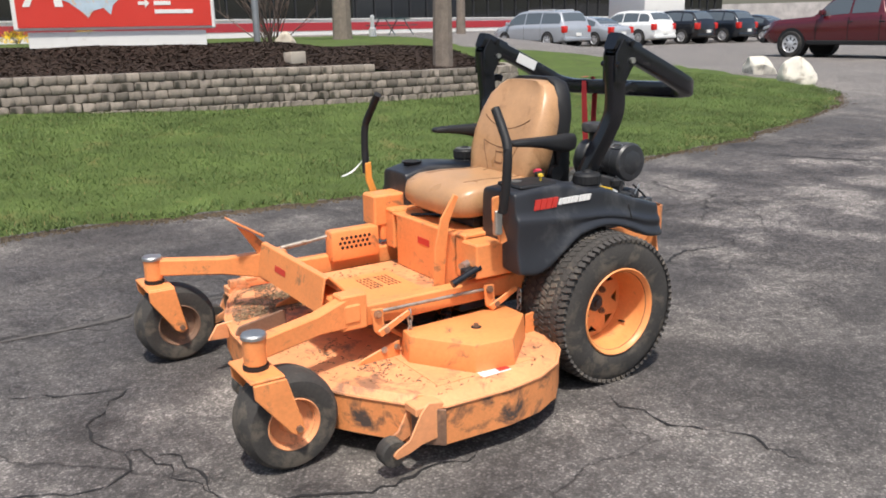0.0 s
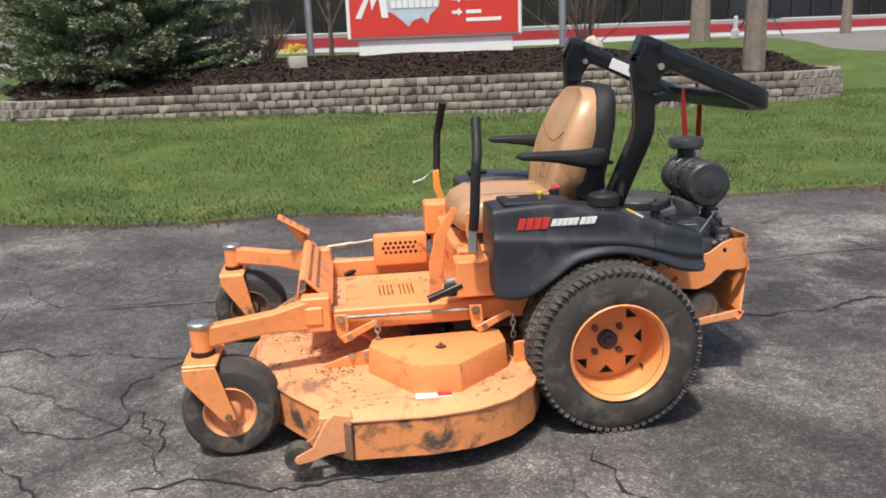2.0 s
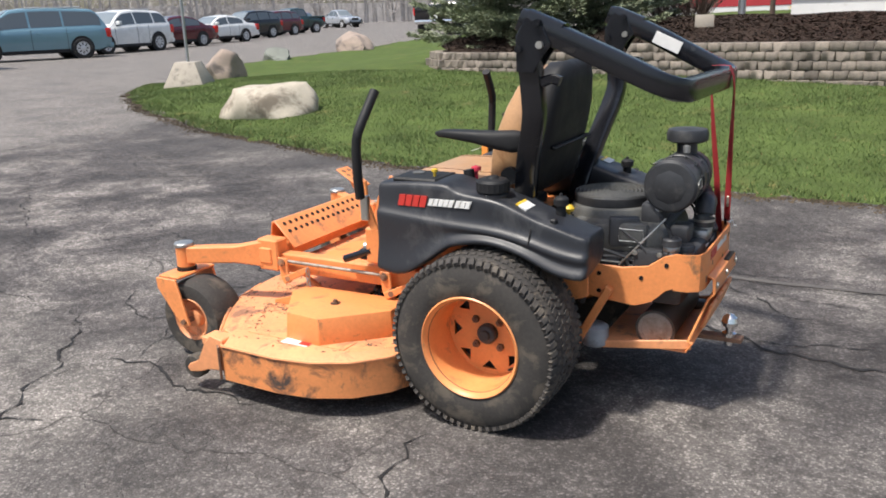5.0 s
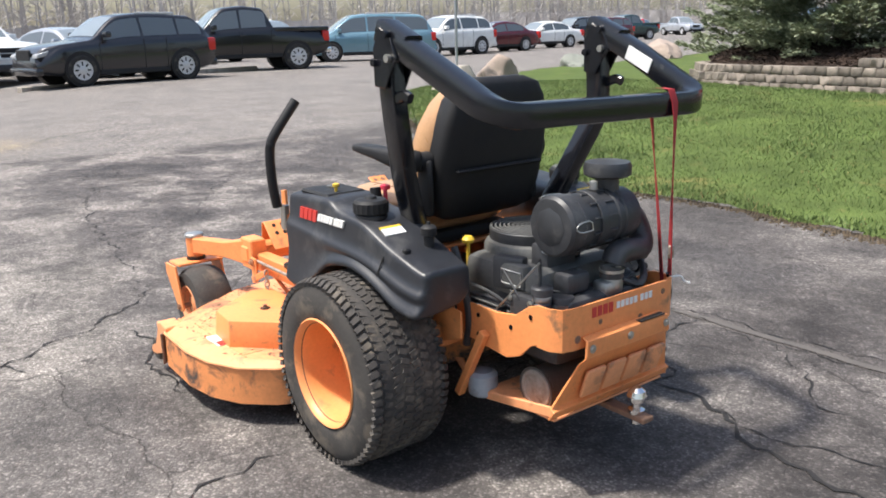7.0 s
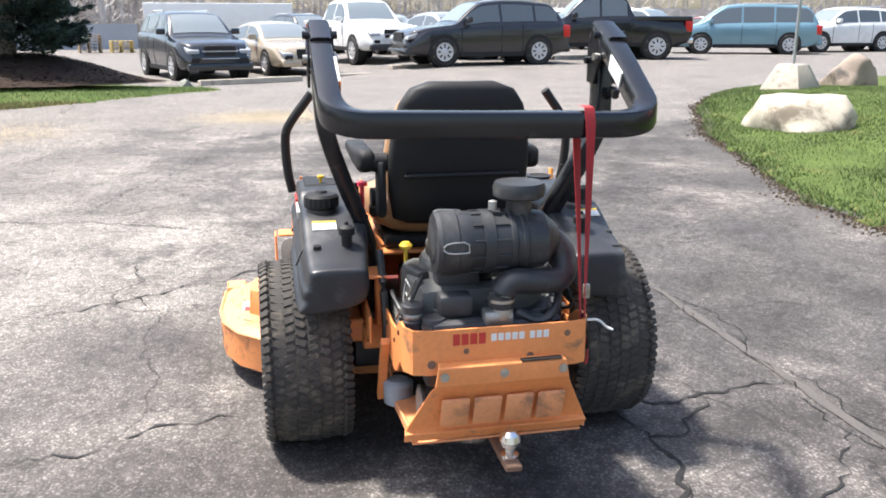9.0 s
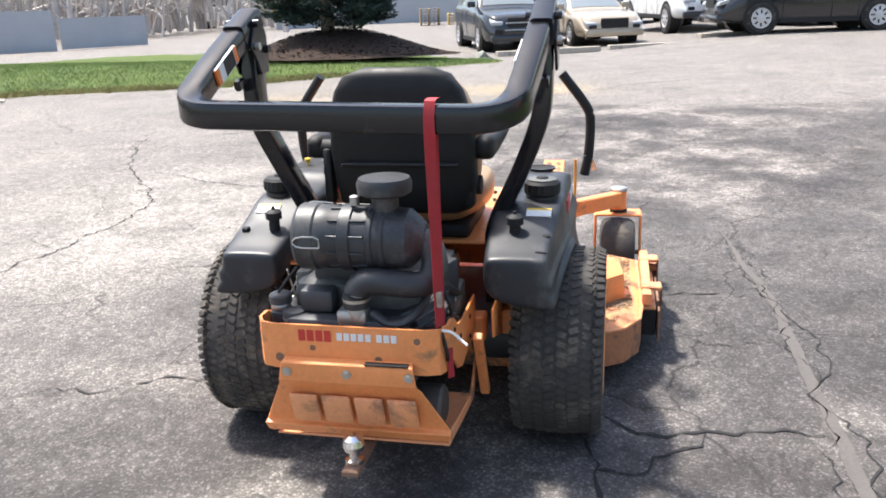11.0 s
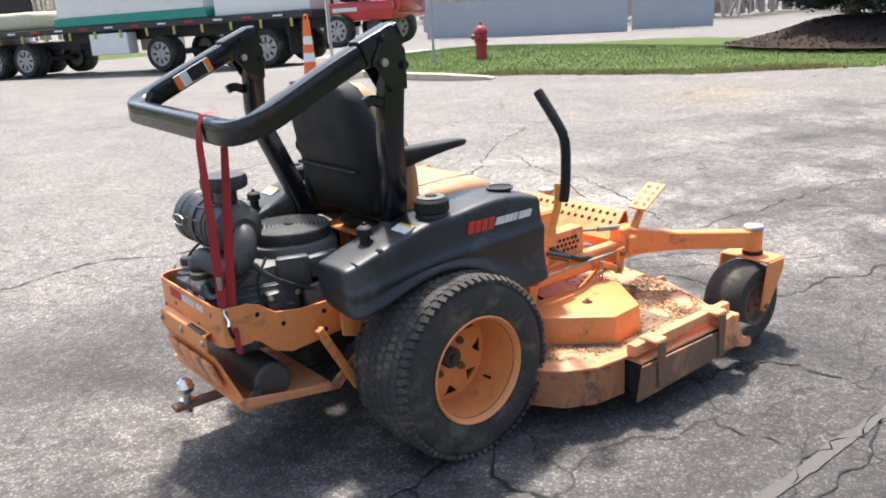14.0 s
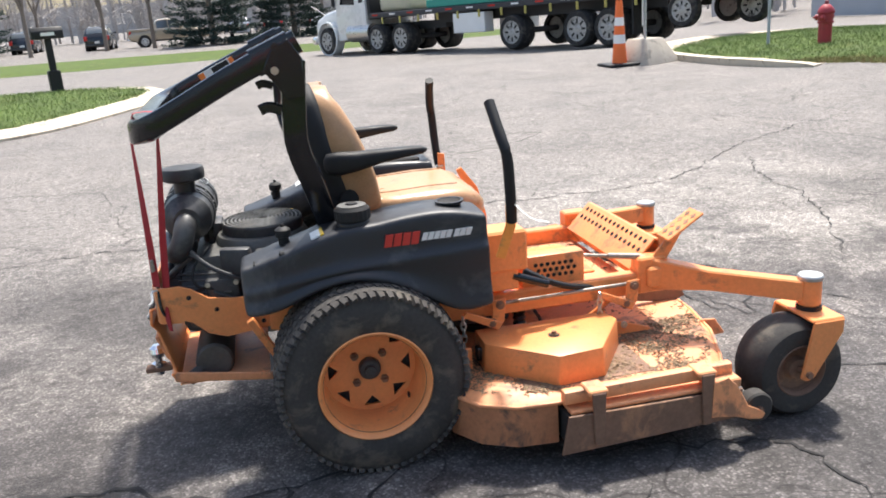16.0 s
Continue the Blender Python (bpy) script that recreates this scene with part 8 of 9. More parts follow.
part("starter", rod(bmesh.new(), (-0.50, -0.165, 0.40), (-0.50, -0.165, 0.53), 0.035, n=18), ENGINE, engine)
part("carburettor", mkbox((-0.60, -0.04, 0.545), (-0.545, 0.04, 0.59), 0.012, 2), ALU, engine, "bare aluminium intake elbow")
part("carb_neck", lathe(bmesh.new(), [(0.028, 0.565), (0.030, 0.59), (0.026, 0.60), (0.026, 0.63)], (-0.575, -0.012, 0), "z", 18), ALU, engine)

# small engine fittings
for k, (lo, hi, r, mt, lb) in enumerate((
        ((-0.50, 0.175, 0.43), (-0.40, 0.225, 0.56), 0.014, ENGINE, "black valve cover"),
        ((-0.36, 0.185, 0.40), (-0.22, 0.225, 0.52), 0.010, ENGINE, "finned side cover"),
        ((-0.44, 0.165, 0.56), (-0.34, 0.205, 0.635), 0.012, ENGINE_GREY, "cooling duct"),
        ((-0.47, 0.02, 0.60), (-0.40, 0.14, 0.69), 0.012, ENGINE, "black control panel"),
        ((-0.56, 0.06, 0.565), (-0.50, 0.15, 0.625), 0.012, ENGINE, "black throttle bracket"),
        ((-0.47, -0.22, 0.44), (-0.36, -0.175, 0.56), 0.014, ENGINE, "black valve cover"),
        ((-0.34, -0.22, 0.42), (-0.20, -0.18, 0.55), 0.012, ENGINE_GREY, "dusty side cover"),
        ((-0.30, -0.19, 0.56), (-0.18, -0.14, 0.63), 0.012, ENGINE_GREY, "cooling duct"))):
    part("engine_cover", mkbox(lo, hi, r, 2), mt, engine, lb)
for k in range(7):
    part("fin", mkbox((-0.37, 0.188, 0.408 + k * 0.016), (-0.21, 0.230, 0.412 + k * 0.016), 0.001), ENGINE_GREY, engine)
for x, y, z, ax in ((-0.49, 0.226, 0.445, "y"), (-0.41, 0.226, 0.445, "y"), (-0.49, 0.226, 0.545, "y"), (-0.41, 0.226, 0.545, "y"), (-0.46, -0.221, 0.455, "-y"), (-0.37, -0.221, 0.455, "-y"), (-0.46, -0.221, 0.545, "-y"), (-0.37, -0.221, 0.545, "-y"), (-0.602, 0.12, 0.50, "-x"), (-0.602, -0.10, 0.50, "-x"), (-0.602, 0.12, 0.45, "-x")):
    bolt((x, y, z), ax, 0.006, 0.007, ZINC, engine)
part("frame_decal", sweep(bmesh.new(), [(-0.43, 0.2065, 0.575), (-0.35, 0.2065, 0.575), (-0.35, 0.2065, 0.615), (-0.43, 0.2065, 0.615), (-0.43, 0.2065, 0.575)], circle(0.0014, 5)), LABEL_WHITE, engine, "thin white outlined decal")
part("oil_filler", lathe(bmesh.new(), [(0.028, 0.44), (0.028, 0.555), (0.024, 0.56), (0.024, 0.575), (0.030, 0.578), (0.030, 0.598), (0.026, 0.602), (0.001, 0.603)], (-0.525, 0.215, 0), "z", 20), ENGINE, engine, "black filler neck with a cap")
part("filler_ring", lathe(bmesh.new(), [(0.0255, 0.560), (0.0265, 0.562), (0.0265, 0.574), (0.0255, 0.576)], (-0.525, 0.215, 0), "z", 20), ALU, engine, "silver ring")
part("throttle_rod", rod(bmesh.new(), (-0.36, 0.235, 0.50), (-0.50, 0.20, 0.66), 0.003, n=6), ZINC, engine, "thin throttle rod")
part("spark_plug", sweep(bmesh.new(), [(-0.47, 0.215, 0.52), (-0.52, 0.245, 0.54), (-0.53, 0.225, 0.60), (-0.48, 0.18, 0.66)], circle(0.0045, 8), smooth=2), BLACK_TRIM, engine, "black plug lead")
part("spark_plug", sweep(bmesh.new(), [(-0.44, -0.215, 0.53), (-0.50, -0.238, 0.55), (-0.50, -0.222, 0.61), (-0.44, -0.18, 0.66)], circle(0.0045, 8), smooth=2), BLACK_TRIM, engine, "black plug lead")

# air cleaner
bm = bmesh.new()
lathe(bm, [(0.060, 0.175), (0.078, 0.172), (0.086, 0.162), (0.086, 0.120), (0.082, 0.114), (0.082, 0.085), (0.080, 0.080), (0.080, -0.02), (0.084, -0.024), (0.084, -0.034), (0.080, -0.038), (0.080, -0.05), (0.084, -0.054), (0.084, -0.064), (0.080, -0.068), (0.080, -0.08), (0.076, -0.12), (0.05, -0.15), (0.04, -0.16)], (-0.495, -0.018, 0.752), "y", 40)
air = part("air_cleaner", bm, DUSTY_BLACK, mower, "black canister air cleaner")
part("end_star", lathe(bmesh.new(), [(0.055, 0.176), (0.045, 0.180), (0.001, 0.181)], (-0.495, -0.018, 0.752), "y", 8), DUSTY_BLACK, air)
for a in (35, 155, 275):
    loop = [(-0.014, 0.095, 0.085), (-0.014, 0.15, 0.090), (0.0, 0.166, 0.089), (0.014, 0.15, 0.090), (0.014, 0.095, 0.085), (-0.014, 0.095, 0.085)]
    turn = Matrix.Translation((-0.495, -0.018, 0.752)) @ Matrix.Rotation(radians(a), 4, "Y")
    part("clip", sweep(bmesh.new(), [turn @ Vector(p) for p in loop], circle(0.0022, 6), smooth=1), ZINC, air, "bent wire clip")
for k in range(12):
    part("rib", mkbox((-0.003, -0.018, 0.078), (0.003, 0.078, 0.0845), 0.001, 1, Matrix.Translation((-0.495, -0.018, 0.752)) @ Matrix.Rotation(radians(15 + 30 * k), 4, "Y")), DUSTY_BLACK, air)
part("canister_band", lathe(bmesh.new(), [(0.083, 0.02), (0.0855, 0.022), (0.0855, 0.05), (0.083, 0.052)], (-0.495, -0.018, 0.752), "y", 40), DUSTY_BLACK, air)
part("intake_neck", lathe(bmesh.new(), [(0.034, 0.825), (0.034, 0.868)], (-0.495, -0.075, 0), "z", 20), DUSTY_BLACK, air)
part("rain_cap", lathe(bmesh.new(), [(0.058, 0.866), (0.068, 0.872), (0.070, 0.895), (0.064, 0.908), (0.001, 0.912)], (-0.495, -0.075, 0), "z", 32), DUSTY_BLACK, air, "round black rain cap")
part("sensor", lathe(bmesh.new(), [(0.012, 0.84), (0.012, 0.862), (0.001, 0.866)], (-0.51, 0.0, 0), "z", 12), ALU, air)
part("intake_hose", sweep(bmesh.new(), [(-0.495, -0.13, 0.755), (-0.50, -0.185, 0.745), (-0.515, -0.205, 0.69), (-0.545, -0.185, 0.645), (-0.565, -0.11, 0.655), (-0.575, -0.03, 0.665), (-0.577, -0.010, 0.63), (-0.576, -0.010, 0.595)], circle(0.034, 18), smooth=2), DUSTY_BLACK, air, "bent black rubber intake hose")
part("hose_clamp", lathe(bmesh.new(), [(0.0355, 0.612), (0.0355, 0.620)], (-0.576, -0.010, 0), "z", 20), ZINC, air)
part("bracket", mkbox((-0.45, -0.02, 0.60), (-0.43, 0.06, 0.70), 0.003), BLACK_STEEL, air)
for k, (path, r, mt) in enumerate((
        ([(-0.14, 0.20, 0.50), (-0.26, 0.24, 0.56), (-0.40, 0.22, 0.52), (-0.52, 0.18, 0.44)], 0.006, DUSTY_BLACK),
        ([(-0.34, 0.20, 0.62), (-0.44, 0.23, 0.57), (-0.46, 0.21, 0.50)], 0.003, ENGINE),
        ([(-0.58, -0.05, 0.58), (-0.60, -0.11, 0.55), (-0.57, -0.17, 0.58), (-0.50, -0.19, 0.64)], 0.011, DUSTY_BLACK),
        ([(-0.24, -0.18, 0.52), (-0.34, -0.23, 0.55), (-0.44, -0.23, 0.60), (-0.50, -0.20, 0.66)], 0.008, DUSTY_BLACK),
        ([(-0.20, -0.22, 0.46), (-0.32, -0.24, 0.47), (-0.44, -0.22, 0.52)], 0.005, DUSTY_BLACK),
        ([(-0.20, 0.26, 0.66), (-0.24, 0.255, 0.56), (-0.26, 0.25, 0.44), (-0.24, 0.25, 0.36)], 0.012, DUSTY_BLACK))):
    part("cable", sweep(bmesh.new(), path, circle(r, 8), smooth=2), mt, engine, "rubber hose or cable")
part("muffler", lathe(bmesh.new(), [(0.001, -0.19), (0.054, -0.19), (0.062, -0.182), (0.062, 0.192), (0.066, 0.196), (0.066, 0.204), (0.056, 0.202), (0.001, 0.20)], (-0.475, CY - 0.01, 0.275), "y", 32), MUFFLER, mower, "heat-stained cylindrical muffler")
part("muffler_end", lathe(bmesh.new(), [(0.058, 0.201), (0.056, 0.206), (0.046, 0.207), (0.044, 0.204), (0.001, 0.205)], (-0.475, CY - 0.01, 0.275), "y", 32), MUFFLER_END, mower, "pale dusty muffler end")
part("tailpipe", sweep(bmesh.new(), [(-0.49, -0.16, 0.26), (-0.53, -0.20, 0.245), (-0.56, -0.225, 0.235)], circle(0.022, 14), smooth=1), MUFFLER, mower)
part("tail_hole", rod(bmesh.new(), (-0.555, -0.222, 0.237), (-0.5605, -0.2257, 0.2348), 0.018, n=12), HOLE, mower)
part("transmission_filter", lathe(bmesh.new(), [(0.03, 0.20), (0.045, 0.21), (0.045, 0.27), (0.03, 0.28)], (-0.28, 0.22, 0), "z", 20), ENGINE_PALE, mower, "grey spin-on oil filter")

# --- engine guard
side = [(-0.20, 0.500), (-0.38, 0.500), (-0.46, 0.512), (-0.51, 0.548), (-0.545, 0.560), (-0.545, 0.445), (-0.52, 0.435), (-0.475, 0.392), (-0.42, 0.372), (-0.36, 0.378), (-0.20, 0.395)]
guard = part("engine_guard", soft(prism(bmesh.new(), side, "y", CY + 0.250, CY + 0.257), 0.002, 1, 50), ORANGE, mower, "orange engine guard with wavy sides")
part("guard_side", soft(prism(bmesh.new(), side, "y", CY - 0.241, CY - 0.234), 0.002, 1, 50), ORANGE, guard)
band = [(-0.543, CY + 0.2535), (-0.585, CY + 0.2535), (-0.617, CY + 0.235), (-0.627, CY + 0.20), (-0.627, CY - 0.19), (-0.617, CY - 0.222), (-0.585, CY - 0.2375), (-0.543, CY - 0.2375)]
bm = bmesh.new()
rows = []
for i, p in enumerate(band):
    a, b = Vector(band[max(0, i - 1)]), Vector(band[min(len(band) - 1, i + 1)])
    d = (b - a).normalized()
    n = Vector((-d.y, d.x)) * 0.0035
    q = Vector(p)
    rows.append([bm.verts.new((*(q + n * k), z)) for k, z in ((-1, 0.440), (1, 0.440), (1, 0.560), (-1, 0.560))])
part("guard_band", skin(bm, rows), ORANGE, guard, "curved orange rear band")
yy = CY + 0.135
for n_l, wl, z0, z1, mt, lb in ((4, 0.0225, 0.518, 0.548, LABEL_RED, "red block of lettering"), (5, 0.0185, 0.523, 0.543, LABEL_WHITE, "pale block of lettering"), (3, 0.0185, 0.523, 0.543, LABEL_WHITE, "pale block of lettering")):
    for _ in range(n_l):
        decal("decal", (-0.6325, yy - wl * 0.78, z0), (-0.6305, yy, z1), mt, guard, lb)
        yy -= wl
    yy -= 0.010
bm = bmesh.new()
rows = []
for x, z, w in ((-0.635, 0.475, 0.165), (-0.657, 0.468, 0.170), (-0.661, 0.420, 0.178), (-0.645, 0.405, 0.185), (-0.6, 0.275, 0.248), (-0.613, 0.268, 0.250), (-0.595, 0.240, 0.250)):
    rows.append([bm.verts.new((x, CY + 0.008 - w, z)), bm.verts.new((x, CY + 0.008 + w, z)), bm.verts.new((x + 0.009, CY + 0.008 + w, z - 0.003)), bm.verts.new((x + 0.009, CY + 0.008 - w, z - 0.003))])
tail = part("guard_plate", soft(skin(bm, rows), 0.002, 1, 50), ORANGE, guard, "pressed orange tail plate with raised blocks")
for i in range(4):
    y0 = CY + 0.158 - i * 0.086
    m = Matrix.Translation((-0.6315, y0 - 0.028, 0.335)) @ Matrix.Rotation(radians(-19), 4, "Y")
    part("raised_block", mkbox((-0.010, -0.038, -0.046), (0.004, 0.038, 0.046), 0.007, 2, m), ORANGE_WORN, guard)
    if i in (0, 1, 3):
        part("block_slot", mkbox((-0.0095, -0.016, -0.009), (-0.003, 0.036, 0.009), 0.002, 1, m), ORANGE_WORN, guard)
for yy in (0.162, 0.006, -0.152):
    bolt((-0.66, CY + yy, 0.445), "-x", 0.008, 0.006, ZINC, guard)
part("scuff", mkbox((-0.6585, CY - 0.15, 0.4705), (-0.64, CY - 0.04, 0.4745), 0.001), HOLE, guard, "scraped black patch")
for s in (1, -1):
    part("guard_strut", plate([(-0.605, 0.242), (-0.6, 0.275), (-0.30, 0.225), (-0.20, 0.30), (-0.16, 0.29), (-0.27, 0.195)], "y", CY + s * 0.238 - 0.004, CY + s * 0.238 + 0.004), ORANGE_WORN, guard)
    for q in ((-0.30, 0.47), (-0.30, 0.41), (-0.44, 0.47), (-0.52, 0.52)):
        bolt((q[0], CY + (0.257 if s > 0 else -0.241), q[1]), "y" if s > 0 else "-y", 0.005, 0.004, BLACK_STEEL, guard)
for yq, zq, rq in ((0.19, 0.47, 0.012), (0.10, 0.50, 0.008), (-0.07, 0.475, 0.010), (-0.17, 0.53, 0.009)):
    part("rust_spot", rod(bmesh.new(), (-0.6308, CY + yq, zq), (-0.6313, CY + yq, zq), rq, n=9), BARE, guard, "small rust spot")
part("guard_floor", mkbox((-0.59, CY - 0.235, 0.225), (-0.30, CY + 0.235, 0.232), 0.002), ORANGE_WORN, guard, "orange plate under the muffler")
part("side_shelf", mkbox((-0.24, CY + 0.25, 0.583), (-0.13, CY + 0.34, 0.592), 0.003), ORANGE, mower)
part("upright_bracket", mkbox((-0.19, CY + 0.255, 0.42), (-0.14, CY + 0.275, 0.585), 0.004), ORANGE, mower)
hitch = part("hitch_tongue", mkbox((-0.725, -0.034, 0.196), (-0.50, 0.010, 0.213), 0.003), BARE, mower, "rusty hitch tongue")
part("hitch_ball", lathe(bmesh.new(), [(0.001, 0.180), (0.014, 0.181), (0.014, 0.197), (0.024, 0.217), (0.024, 0.225), (0.013, 0.231), (0.013, 0.243), (0.024, 0.250), (0.0285, 0.265), (0.024, 0.281), (0.012, 0.291), (0.001, 0.2925)], (-0.68, -0.012, 0), "z", 26), CHROME, hitch, "shiny ball hitch")

# --- cutting deck
OUT = [(0.24, 0.30), (0.255, 0.50), (0.31, 0.62), (0.40, 0.71), (0.52, 0.765), (0.66, 0.785), (0.90, 0.775), (0.985, 0.70), (1.10, 0.54), (1.20, 0.38), (1.235, 0.20), (1.245, 0.0), (1.235, -0.22), (1.20, -0.42), (1.12, -0.62), (1.06, -0.735), (0.52, -0.745), (0.40, -0.735), (0.30, -0.68), (0.235, -0.58), (0.215, -0.40), (0.215, 0.0)]
cen = Vector((0.70, 0.0))
inset = [tuple(cen + (Vector(p) - cen) * 0.955) for p in OUT]
bm = bmesh.new()
lo = [bm.verts.new((*p, 0.205)) for p in OUT]
hi = [bm.verts.new((*p, 0.226)) for p in inset]
skin(bm, [lo, hi], caps=False)
f = bm.faces.new(hi)
bmesh.ops.triangulate(bm, faces=[f])
bmesh.ops.recalc_face_normals(bm, faces=bm.faces)
deck = part("mower_deck", bm, ORANGE_WORN, mower, "wide orange cutting deck with worn dirty paint")
n = len(OUT)
for want, mt, lb in ((0, SKIRT, "scraped orange skirt with black scuffs"), (1, SKIRT_RUST, "rust-brown scraped rear corner of the skirt"), (2, SKIRT_RUST, "rust-brown scraped front corner of the skirt")):
    bm = bmesh.new()
    rows = [[bm.verts.new((*(cen + (Vector(p) - cen) * k), z)) for k, z in ((1.004, 0.209), (1.004, 0.078), (0.992, 0.078), (0.992, 0.205))] for p in OUT]
    for i in range(n):
        p, q, a, b = OUT[i], OUT[(i + 1) % n], rows[i], rows[(i + 1) % n]
        gap = p[1] < -0.7 and q[1] < -0.7 and abs(p[0] - q[0]) > 0.4
        run = 0 if p[1] + q[1] > -0.8 else (1 if p[0] + q[0] < 1.2 else 2)
        if gap or want != run:
            continue
        for k in range(4):
            bm.faces.new((a[k], b[k], b[(k + 1) % 4], a[(k + 1) % 4]))
    bmesh.ops.delete(bm, geom=[v for v in bm.verts if not v.link_faces], context="VERTS")
    bmesh.ops.recalc_face_normals(bm, faces=bm.faces)
    part("deck_skirt", bm, mt, deck, lb)
# bare scraped corner plate ahead of the skirt
part("skirt_corner", soft(prism(bmesh.new(), [(0.905, 0.786), (0.985, 0.712), (0.992, 0.718), (0.91, 0.794)], "z", 0.082, 0.205), 0.002, 1, 40), BARE, deck, "bare scraped steel corner")
part("deck_edge", sweep(bmesh.new(), [(*(cen + (Vector(p) - cen) * 1.004), 0.207) for p in OUT + OUT[:1]], circle(0.006, 8)), ORANGE_WORN, deck)
decal("label", (0.585, 0.655, 0.2265), (0.70, 0.70, 0.2285), LABEL_WHITE, deck, "white decal bar")
decal("label", (0.585, 0.662, 0.2286), (0.63, 0.693, 0.2292), LABEL_RED, deck)
for s in (1, -1):
    c0 = -0.006
    y = lambda v: c0 + s * (v + 0.0375)
    top = [(0.37, 0.335), (0.82, 0.345), (0.835, 0.42), (0.70, 0.62), (0.555, 0.635), (0.37, 0.46)]
    bot = [(0.365, 0.33), (0.825, 0.335), (0.842, 0.42), (0.705, 0.627), (0.55, 0.643), (0.363, 0.463)]
    bm = prism(bmesh.new(), [(a, y(b)) for a, b in bot], "z", 0.224, 0.322, [(a, y(b)) for a, b in top])
    pc = part("pulley_cover", soft(bm, 0.005, 2, 30), ORANGE, deck, "orange angular belt cover")
    part("cover_hole", rod(bmesh.new(), (0.595, y(0.475), 0.3205), (0.595, y(0.475), 0.3235), 0.019, n=18), HOLE, pc, "round black hole")
    bolt((0.595, y(0.475), 0.322), "z", 0.008, 0.014, BARE, pc)
    part("cover_latch", mkbox((0.352, min(y(0.395), y(0.43)), 0.25), (0.372, max(y(0.395), y(0.43)), 0.295), 0.004), BLACK_STEEL, pc)
    part("cover_bracket", plate([(0.83, 0.225), (1.0, 0.225), (0.99, 0.24), (0.88, 0.275), (0.83, 0.285)], "y", y(0.335), y(0.343)), ORANGE, deck)
    part("rear_tab", plate([(0.25, 0.224), (0.335, 0.224), (0.335, 0.30), (0.25, 0.31)], "y", y(0.42), y(0.428)), ORANGE, deck)
    for xx in (0.845, 0.895):
        bolt((xx, y(0.343), 0.262), "y" if s > 0 else "-y", 0.008, 0.01, ZINC, deck)
    tagged(part("grime", mkbox((0.45, min(y(0.28), y(0.64)), 0.2262), (0.86, max(y(0.28), y(0.64)), 0.2282), 0.0005), BARE if s < 0 else ORANGE_WORN, deck), "packed dry grime", kind="stuff")
def clippings(name, lo, hi, z, count, seed, mat, label, keep=None):
    rnd = np.random.default_rng(seed)
    co, fs = [], []
    while len(fs) < count:
        x, y = rnd.uniform(lo[0], hi[0]), rnd.uniform(lo[1], hi[1])
        if noise.noise(Vector((x * 9, y * 9, seed))) < rnd.uniform(-0.25, 0.35) or (keep and not keep(x, y)):
            continue
        a, l, w = rnd.uniform(0, 6.28), rnd.uniform(0.003, 0.012), rnd.uniform(0.001, 0.004)
        c, d = math.cos(a), math.sin(a)
        k = len(co)
        co += [(x - c * l, y - d * l, z), (x - d * w, y + c * w, z + rnd.uniform(0.0, 0.004)), (x + c * l, y + d * l, z + 0.001), (x + d * w, y - c * w, z)]
        fs.append((k, k + 1, k + 2, k + 3))
    return tagged(part(name, tris(name, co, fs, mat), mat, deck, label), kind="stuff")


on_deck = lambda x, y: inside(x, y, inset)
clippings("debris", (0.25, -0.74), (1.2, -0.30), 0.2275, 3600, 3, DUST, "dry grass clippings caked on the deck", on_deck)
clippings("debris", (0.25, -0.74), (1.2, -0.30), 0.2276, 3000, 8, CAKE, "pale dry clippings on the deck", on_deck)
clippings("debris", (0.3, 0.28), (1.1, 0.76), 0.2275, 220, 4, DUST, "a few dry clippings on the deck", on_deck)
clippings("debris", (0.88, -0.30), (1.22, 0.45), 0.2276, 420, 5, DUST, "dry clippings on the front of the deck", on_deck)
clippings("debris", (0.50, -0.27), (0.98, 0.30), 0.3740, 260, 6, DUST, "crumbs of dirt on the floor pan")
part("belt_idler", lathe(bmesh.new(), [(0.07, 0.235), (0.075, 0.24), (0.06, 0.25), (0.075, 0.26), (0.07, 0.265)], (0.60, 0.12, 0), "z", 28), ENGINE, deck, "black belt pulley")
part("belt_idler", lathe(bmesh.new(), [(0.06, 0.235), (0.065, 0.24), (0.05, 0.25), (0.065, 0.26), (0.06, 0.265)], (0.44, -0.14, 0), "z", 28), ENGINE, deck, "black belt pulley")
part("drive_belt", sweep(bmesh.new(), [(0.60, 0.47, 0.25), (0.53, 0.12, 0.25), (0.44, -0.20, 0.25), (0.60, -0.44, 0.25), (0.68, -0.1, 0.25), (0.66, 0.2, 0.25), (0.60, 0.47, 0.25)], rounded(0.012, 0.01, 0.003, 1), smooth=1), BLACK_TRIM, deck, "black drive belt")
part("deck_clutch", lathe(bmesh.new(), [(0.07, 0.25), (0.075, 0.27), (0.075, 0.33), (0.05, 0.345)], (0.28, 0.02, 0), "z", 24), ENGINE, deck)
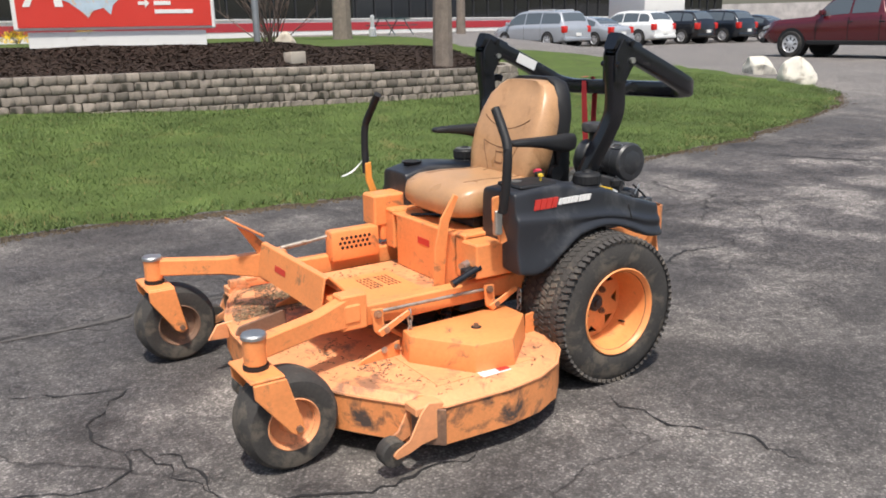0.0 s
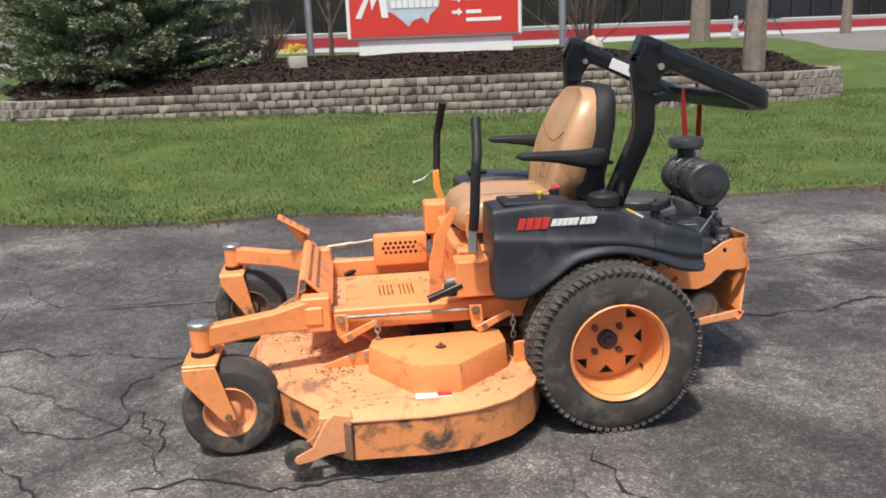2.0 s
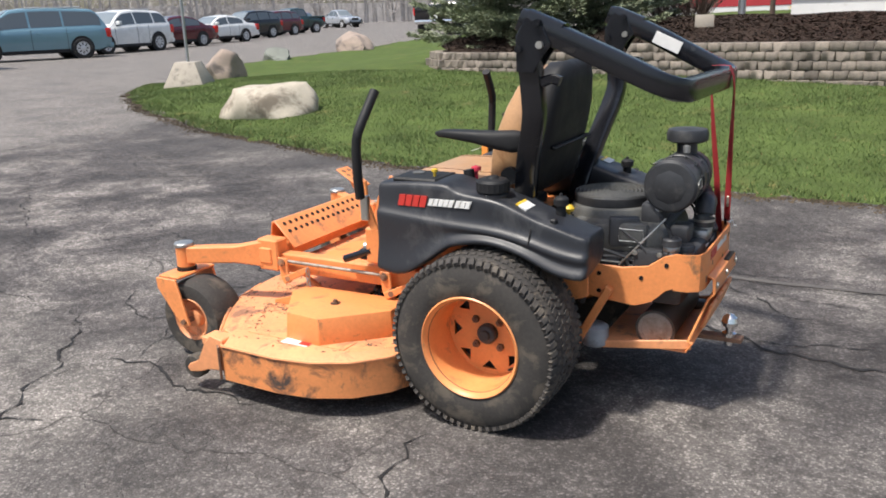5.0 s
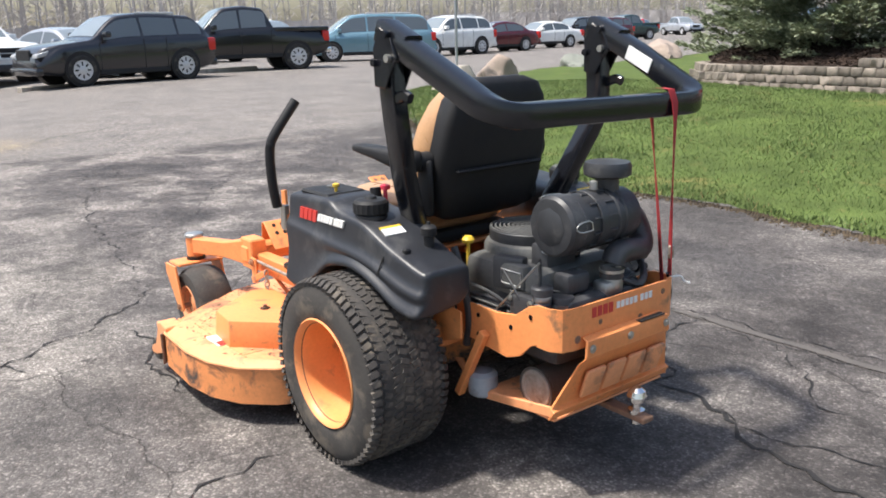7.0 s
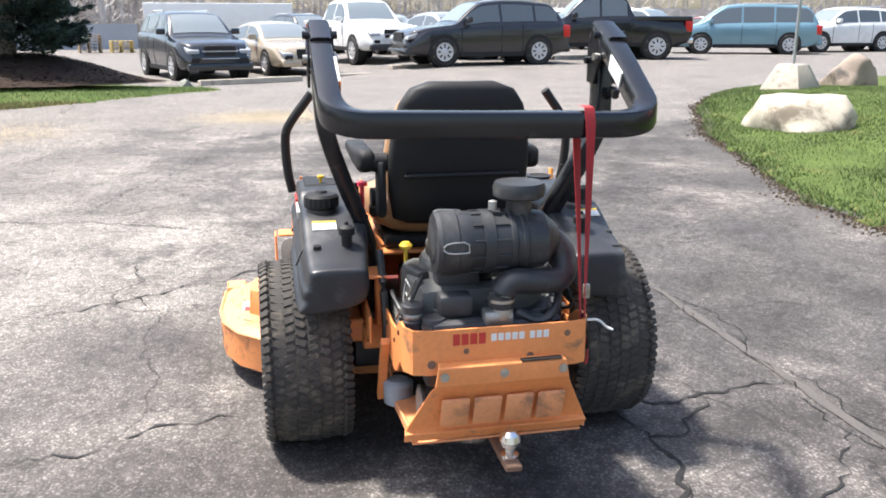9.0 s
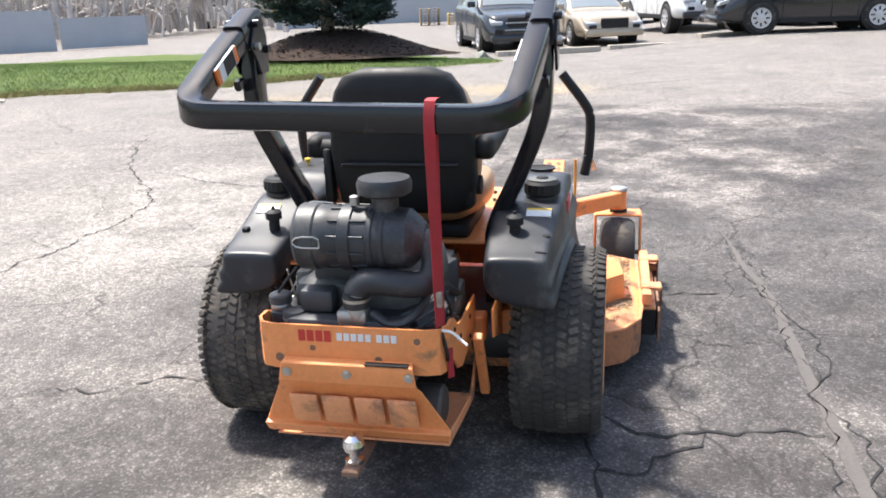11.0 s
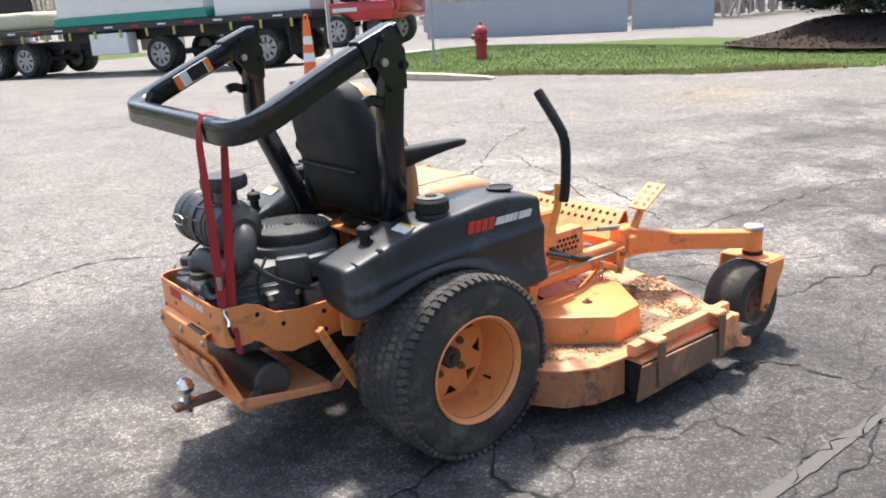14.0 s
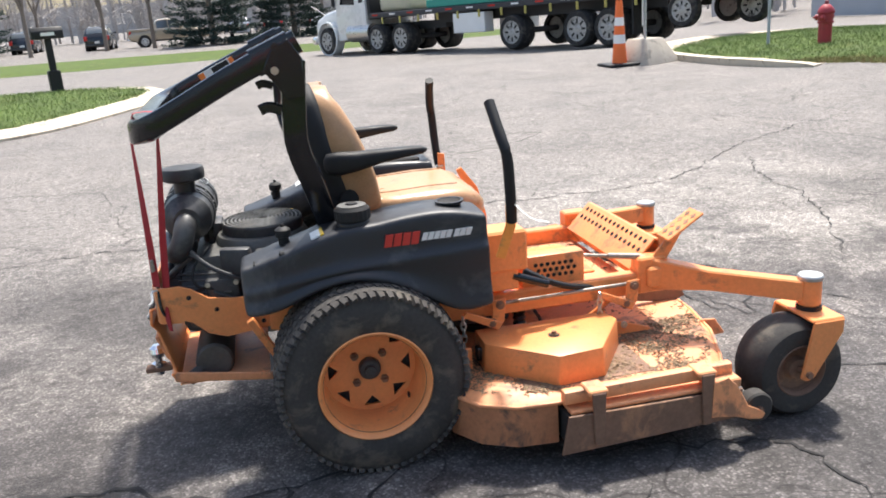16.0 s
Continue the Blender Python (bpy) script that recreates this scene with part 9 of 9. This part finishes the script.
# rollers and brackets
for x, yy, r, w, z in ((1.075, 0.735, 0.045, 0.05, 0.088), (1.285, 0.17, 0.042, 0.05, 0.10), (1.285, 0.09, 0.042, 0.05, 0.10), (1.285, 0.01, 0.042, 0.05, 0.10), (1.145, -0.785, 0.050, 0.05, 0.105)):
    b = part("anti_scalp_roller", lathe(bmesh.new(), [(r * 0.9, -w / 2), (r, -w * 0.36), (r, w * 0.36), (r * 0.9, w / 2)], (x, yy, z), "y", 26), TURF, deck, "worn black roller")
    part("roller_bolt", rod(bmesh.new(), (x, yy - w * 0.75, z), (x, yy + w * 0.75, z), 0.010, n=6), BARE, b)
    if abs(yy) > 0.5:
        for k in (-1, 1):
            part("roller_bracket", plate([(x - 0.17, 0.11), (x - 0.17, 0.222), (x - 0.115, 0.236), (x - 0.085, 0.205), (x - 0.045, 0.130), (x + 0.004, 0.106), (x + 0.014, 0.092), (x + 0.004, 0.076), (x - 0.04, 0.082), (x - 0.09, 0.10)], "y", yy + k * 0.036 - 0.003, yy + k * 0.036 + 0.003), ORANGE_WORN, deck, "orange roller bracket")
        part("roller_web", mkbox((x - 0.17, yy - 0.036, 0.195), (x - 0.07, yy + 0.036, 0.225), 0.004), ORANGE_WORN, deck)
for k in (0.215, -0.03):
    part("roller_bracket", plate([(1.20, 0.13), (1.20, 0.235), (1.26, 0.20), (1.31, 0.125), (1.31, 0.085), (1.25, 0.085)], "y", k - 0.003, k + 0.003), ORANGE_WORN, deck)
part("front_bracket", plate([(1.12, 0.226), (1.26, 0.215), (1.30, 0.155), (1.22, 0.15), (1.12, 0.18)], "y", -0.355, -0.345), ORANGE_WORN, deck)
part("front_bracket", plate([(1.05, 0.30), (1.24, 0.265), (1.255, 0.235), (1.21, 0.215), (1.05, 0.24)], "y", -0.145, -0.135), BARE, deck)
# discharge side
chute = part("discharge_bar", sweep(bmesh.new(), [(0.53, -0.765, 0.232), (1.065, -0.765, 0.238)], rounded(0.036, 0.042, 0.008, 2)), ORANGE_WORN, deck, "worn orange hinge tube over the discharge")
part("chute_shelf", mkbox((0.54, -0.80, 0.186), (1.08, -0.72, 0.200), 0.004), ORANGE_WORN, chute)
part("deflector", soft(prism(bmesh.new(), [(0.505, 0.070), (1.075, 0.092), (1.085, 0.185), (0.53, 0.190)], "y", -0.815, -0.806), 0.002, 1, 40), BARE, chute, "rust-brown deflector plate")
# dark box painted as the shade inside the discharge opening
part("chute_mouth", mkbox((0.53, -0.80, 0.09), (1.04, -0.70, 0.185)), HOLE, chute, "dark box for the shaded discharge opening")
for xx in (0.62, 0.965):
    part("hinge_strap", plate([(xx - 0.014, 0.09), (xx + 0.014, 0.09), (xx + 0.022, 0.255), (xx - 0.022, 0.255)], "y", -0.824, -0.816), BARE, chute, "rusty hinge strap")
    part("hinge_lug", mkbox((xx - 0.03, -0.82, 0.245), (xx + 0.03, -0.745, 0.262), 0.004), ORANGE_WORN, chute)


# --- lift linkage
def chain(x, yy, z0, z1):
    n = max(3, int((z0 - z1) / 0.020))
    for i in range(n):
        z = z0 - (z0 - z1) * (i + 0.5) / n
        q = [(0.0085 * math.cos(a), 0.0145 * math.sin(a)) for a in [2 * math.pi * k / 12 for k in range(13)]]
        pts = [(x + (u if i % 2 else 0), yy + (0 if i % 2 else u), z + v) for u, v in q]
        part("chain_link", sweep(bmesh.new(), pts, circle(0.0032, 6), up=(0.3, 0.9, 0.1)), ZINC, mower)


for s in (1, -1):
    y = lambda v: CY + s * v
    part("lift_rod", rod(bmesh.new(), (0.455, y(0.385), 0.405), (0.935, y(0.375), 0.405), 0.0065), DULL, mower, "long silver lift rod")
    for x in (0.455, 0.925):
        crank = part("bell_crank", plate([(x - 0.024, 0.422), (x + 0.022, 0.424), (x + 0.014, 0.345), (x - 0.008, 0.322), (x - 0.030, 0.336)], "y", y(0.392) - 0.004, y(0.392) + 0.004), ORANGE, mower, "orange lift crank")
        part("crank_arm", plate([(x - 0.010, 0.320), (x + 0.006, 0.345), (x - 0.118, 0.400), (x - 0.130, 0.382)], "y", y(0.402) - 0.004, y(0.402) + 0.004), ORANGE, crank)
        bolt((x, y(0.398), 0.405), "y" if s > 0 else "-y", 0.010, 0.012, BARE)
        bolt((x - 0.03, y(0.398), 0.345), "y" if s > 0 else "-y", 0.012, 0.010, BARE)
    chain(0.80, y(0.40), 0.395, 0.31)
    chain(0.325, y(0.41), 0.385, 0.30)
    part("deck_link", rod(bmesh.new(), (0.90, y(0.33), 0.36), (0.76, y(0.30), 0.25), 0.008), ORANGE, mower)
    part("spring", lathe(bmesh.new(), [(0.02, 0.0), (0.024, 0.01), (0.018, 0.02), (0.024, 0.03), (0.018, 0.04), (0.024, 0.05), (0.018, 0.06), (0.024, 0.07), (0.02, 0.08)], (0.56, y(0.26), 0.265), "z", 16), BLACK_STEEL, mower)
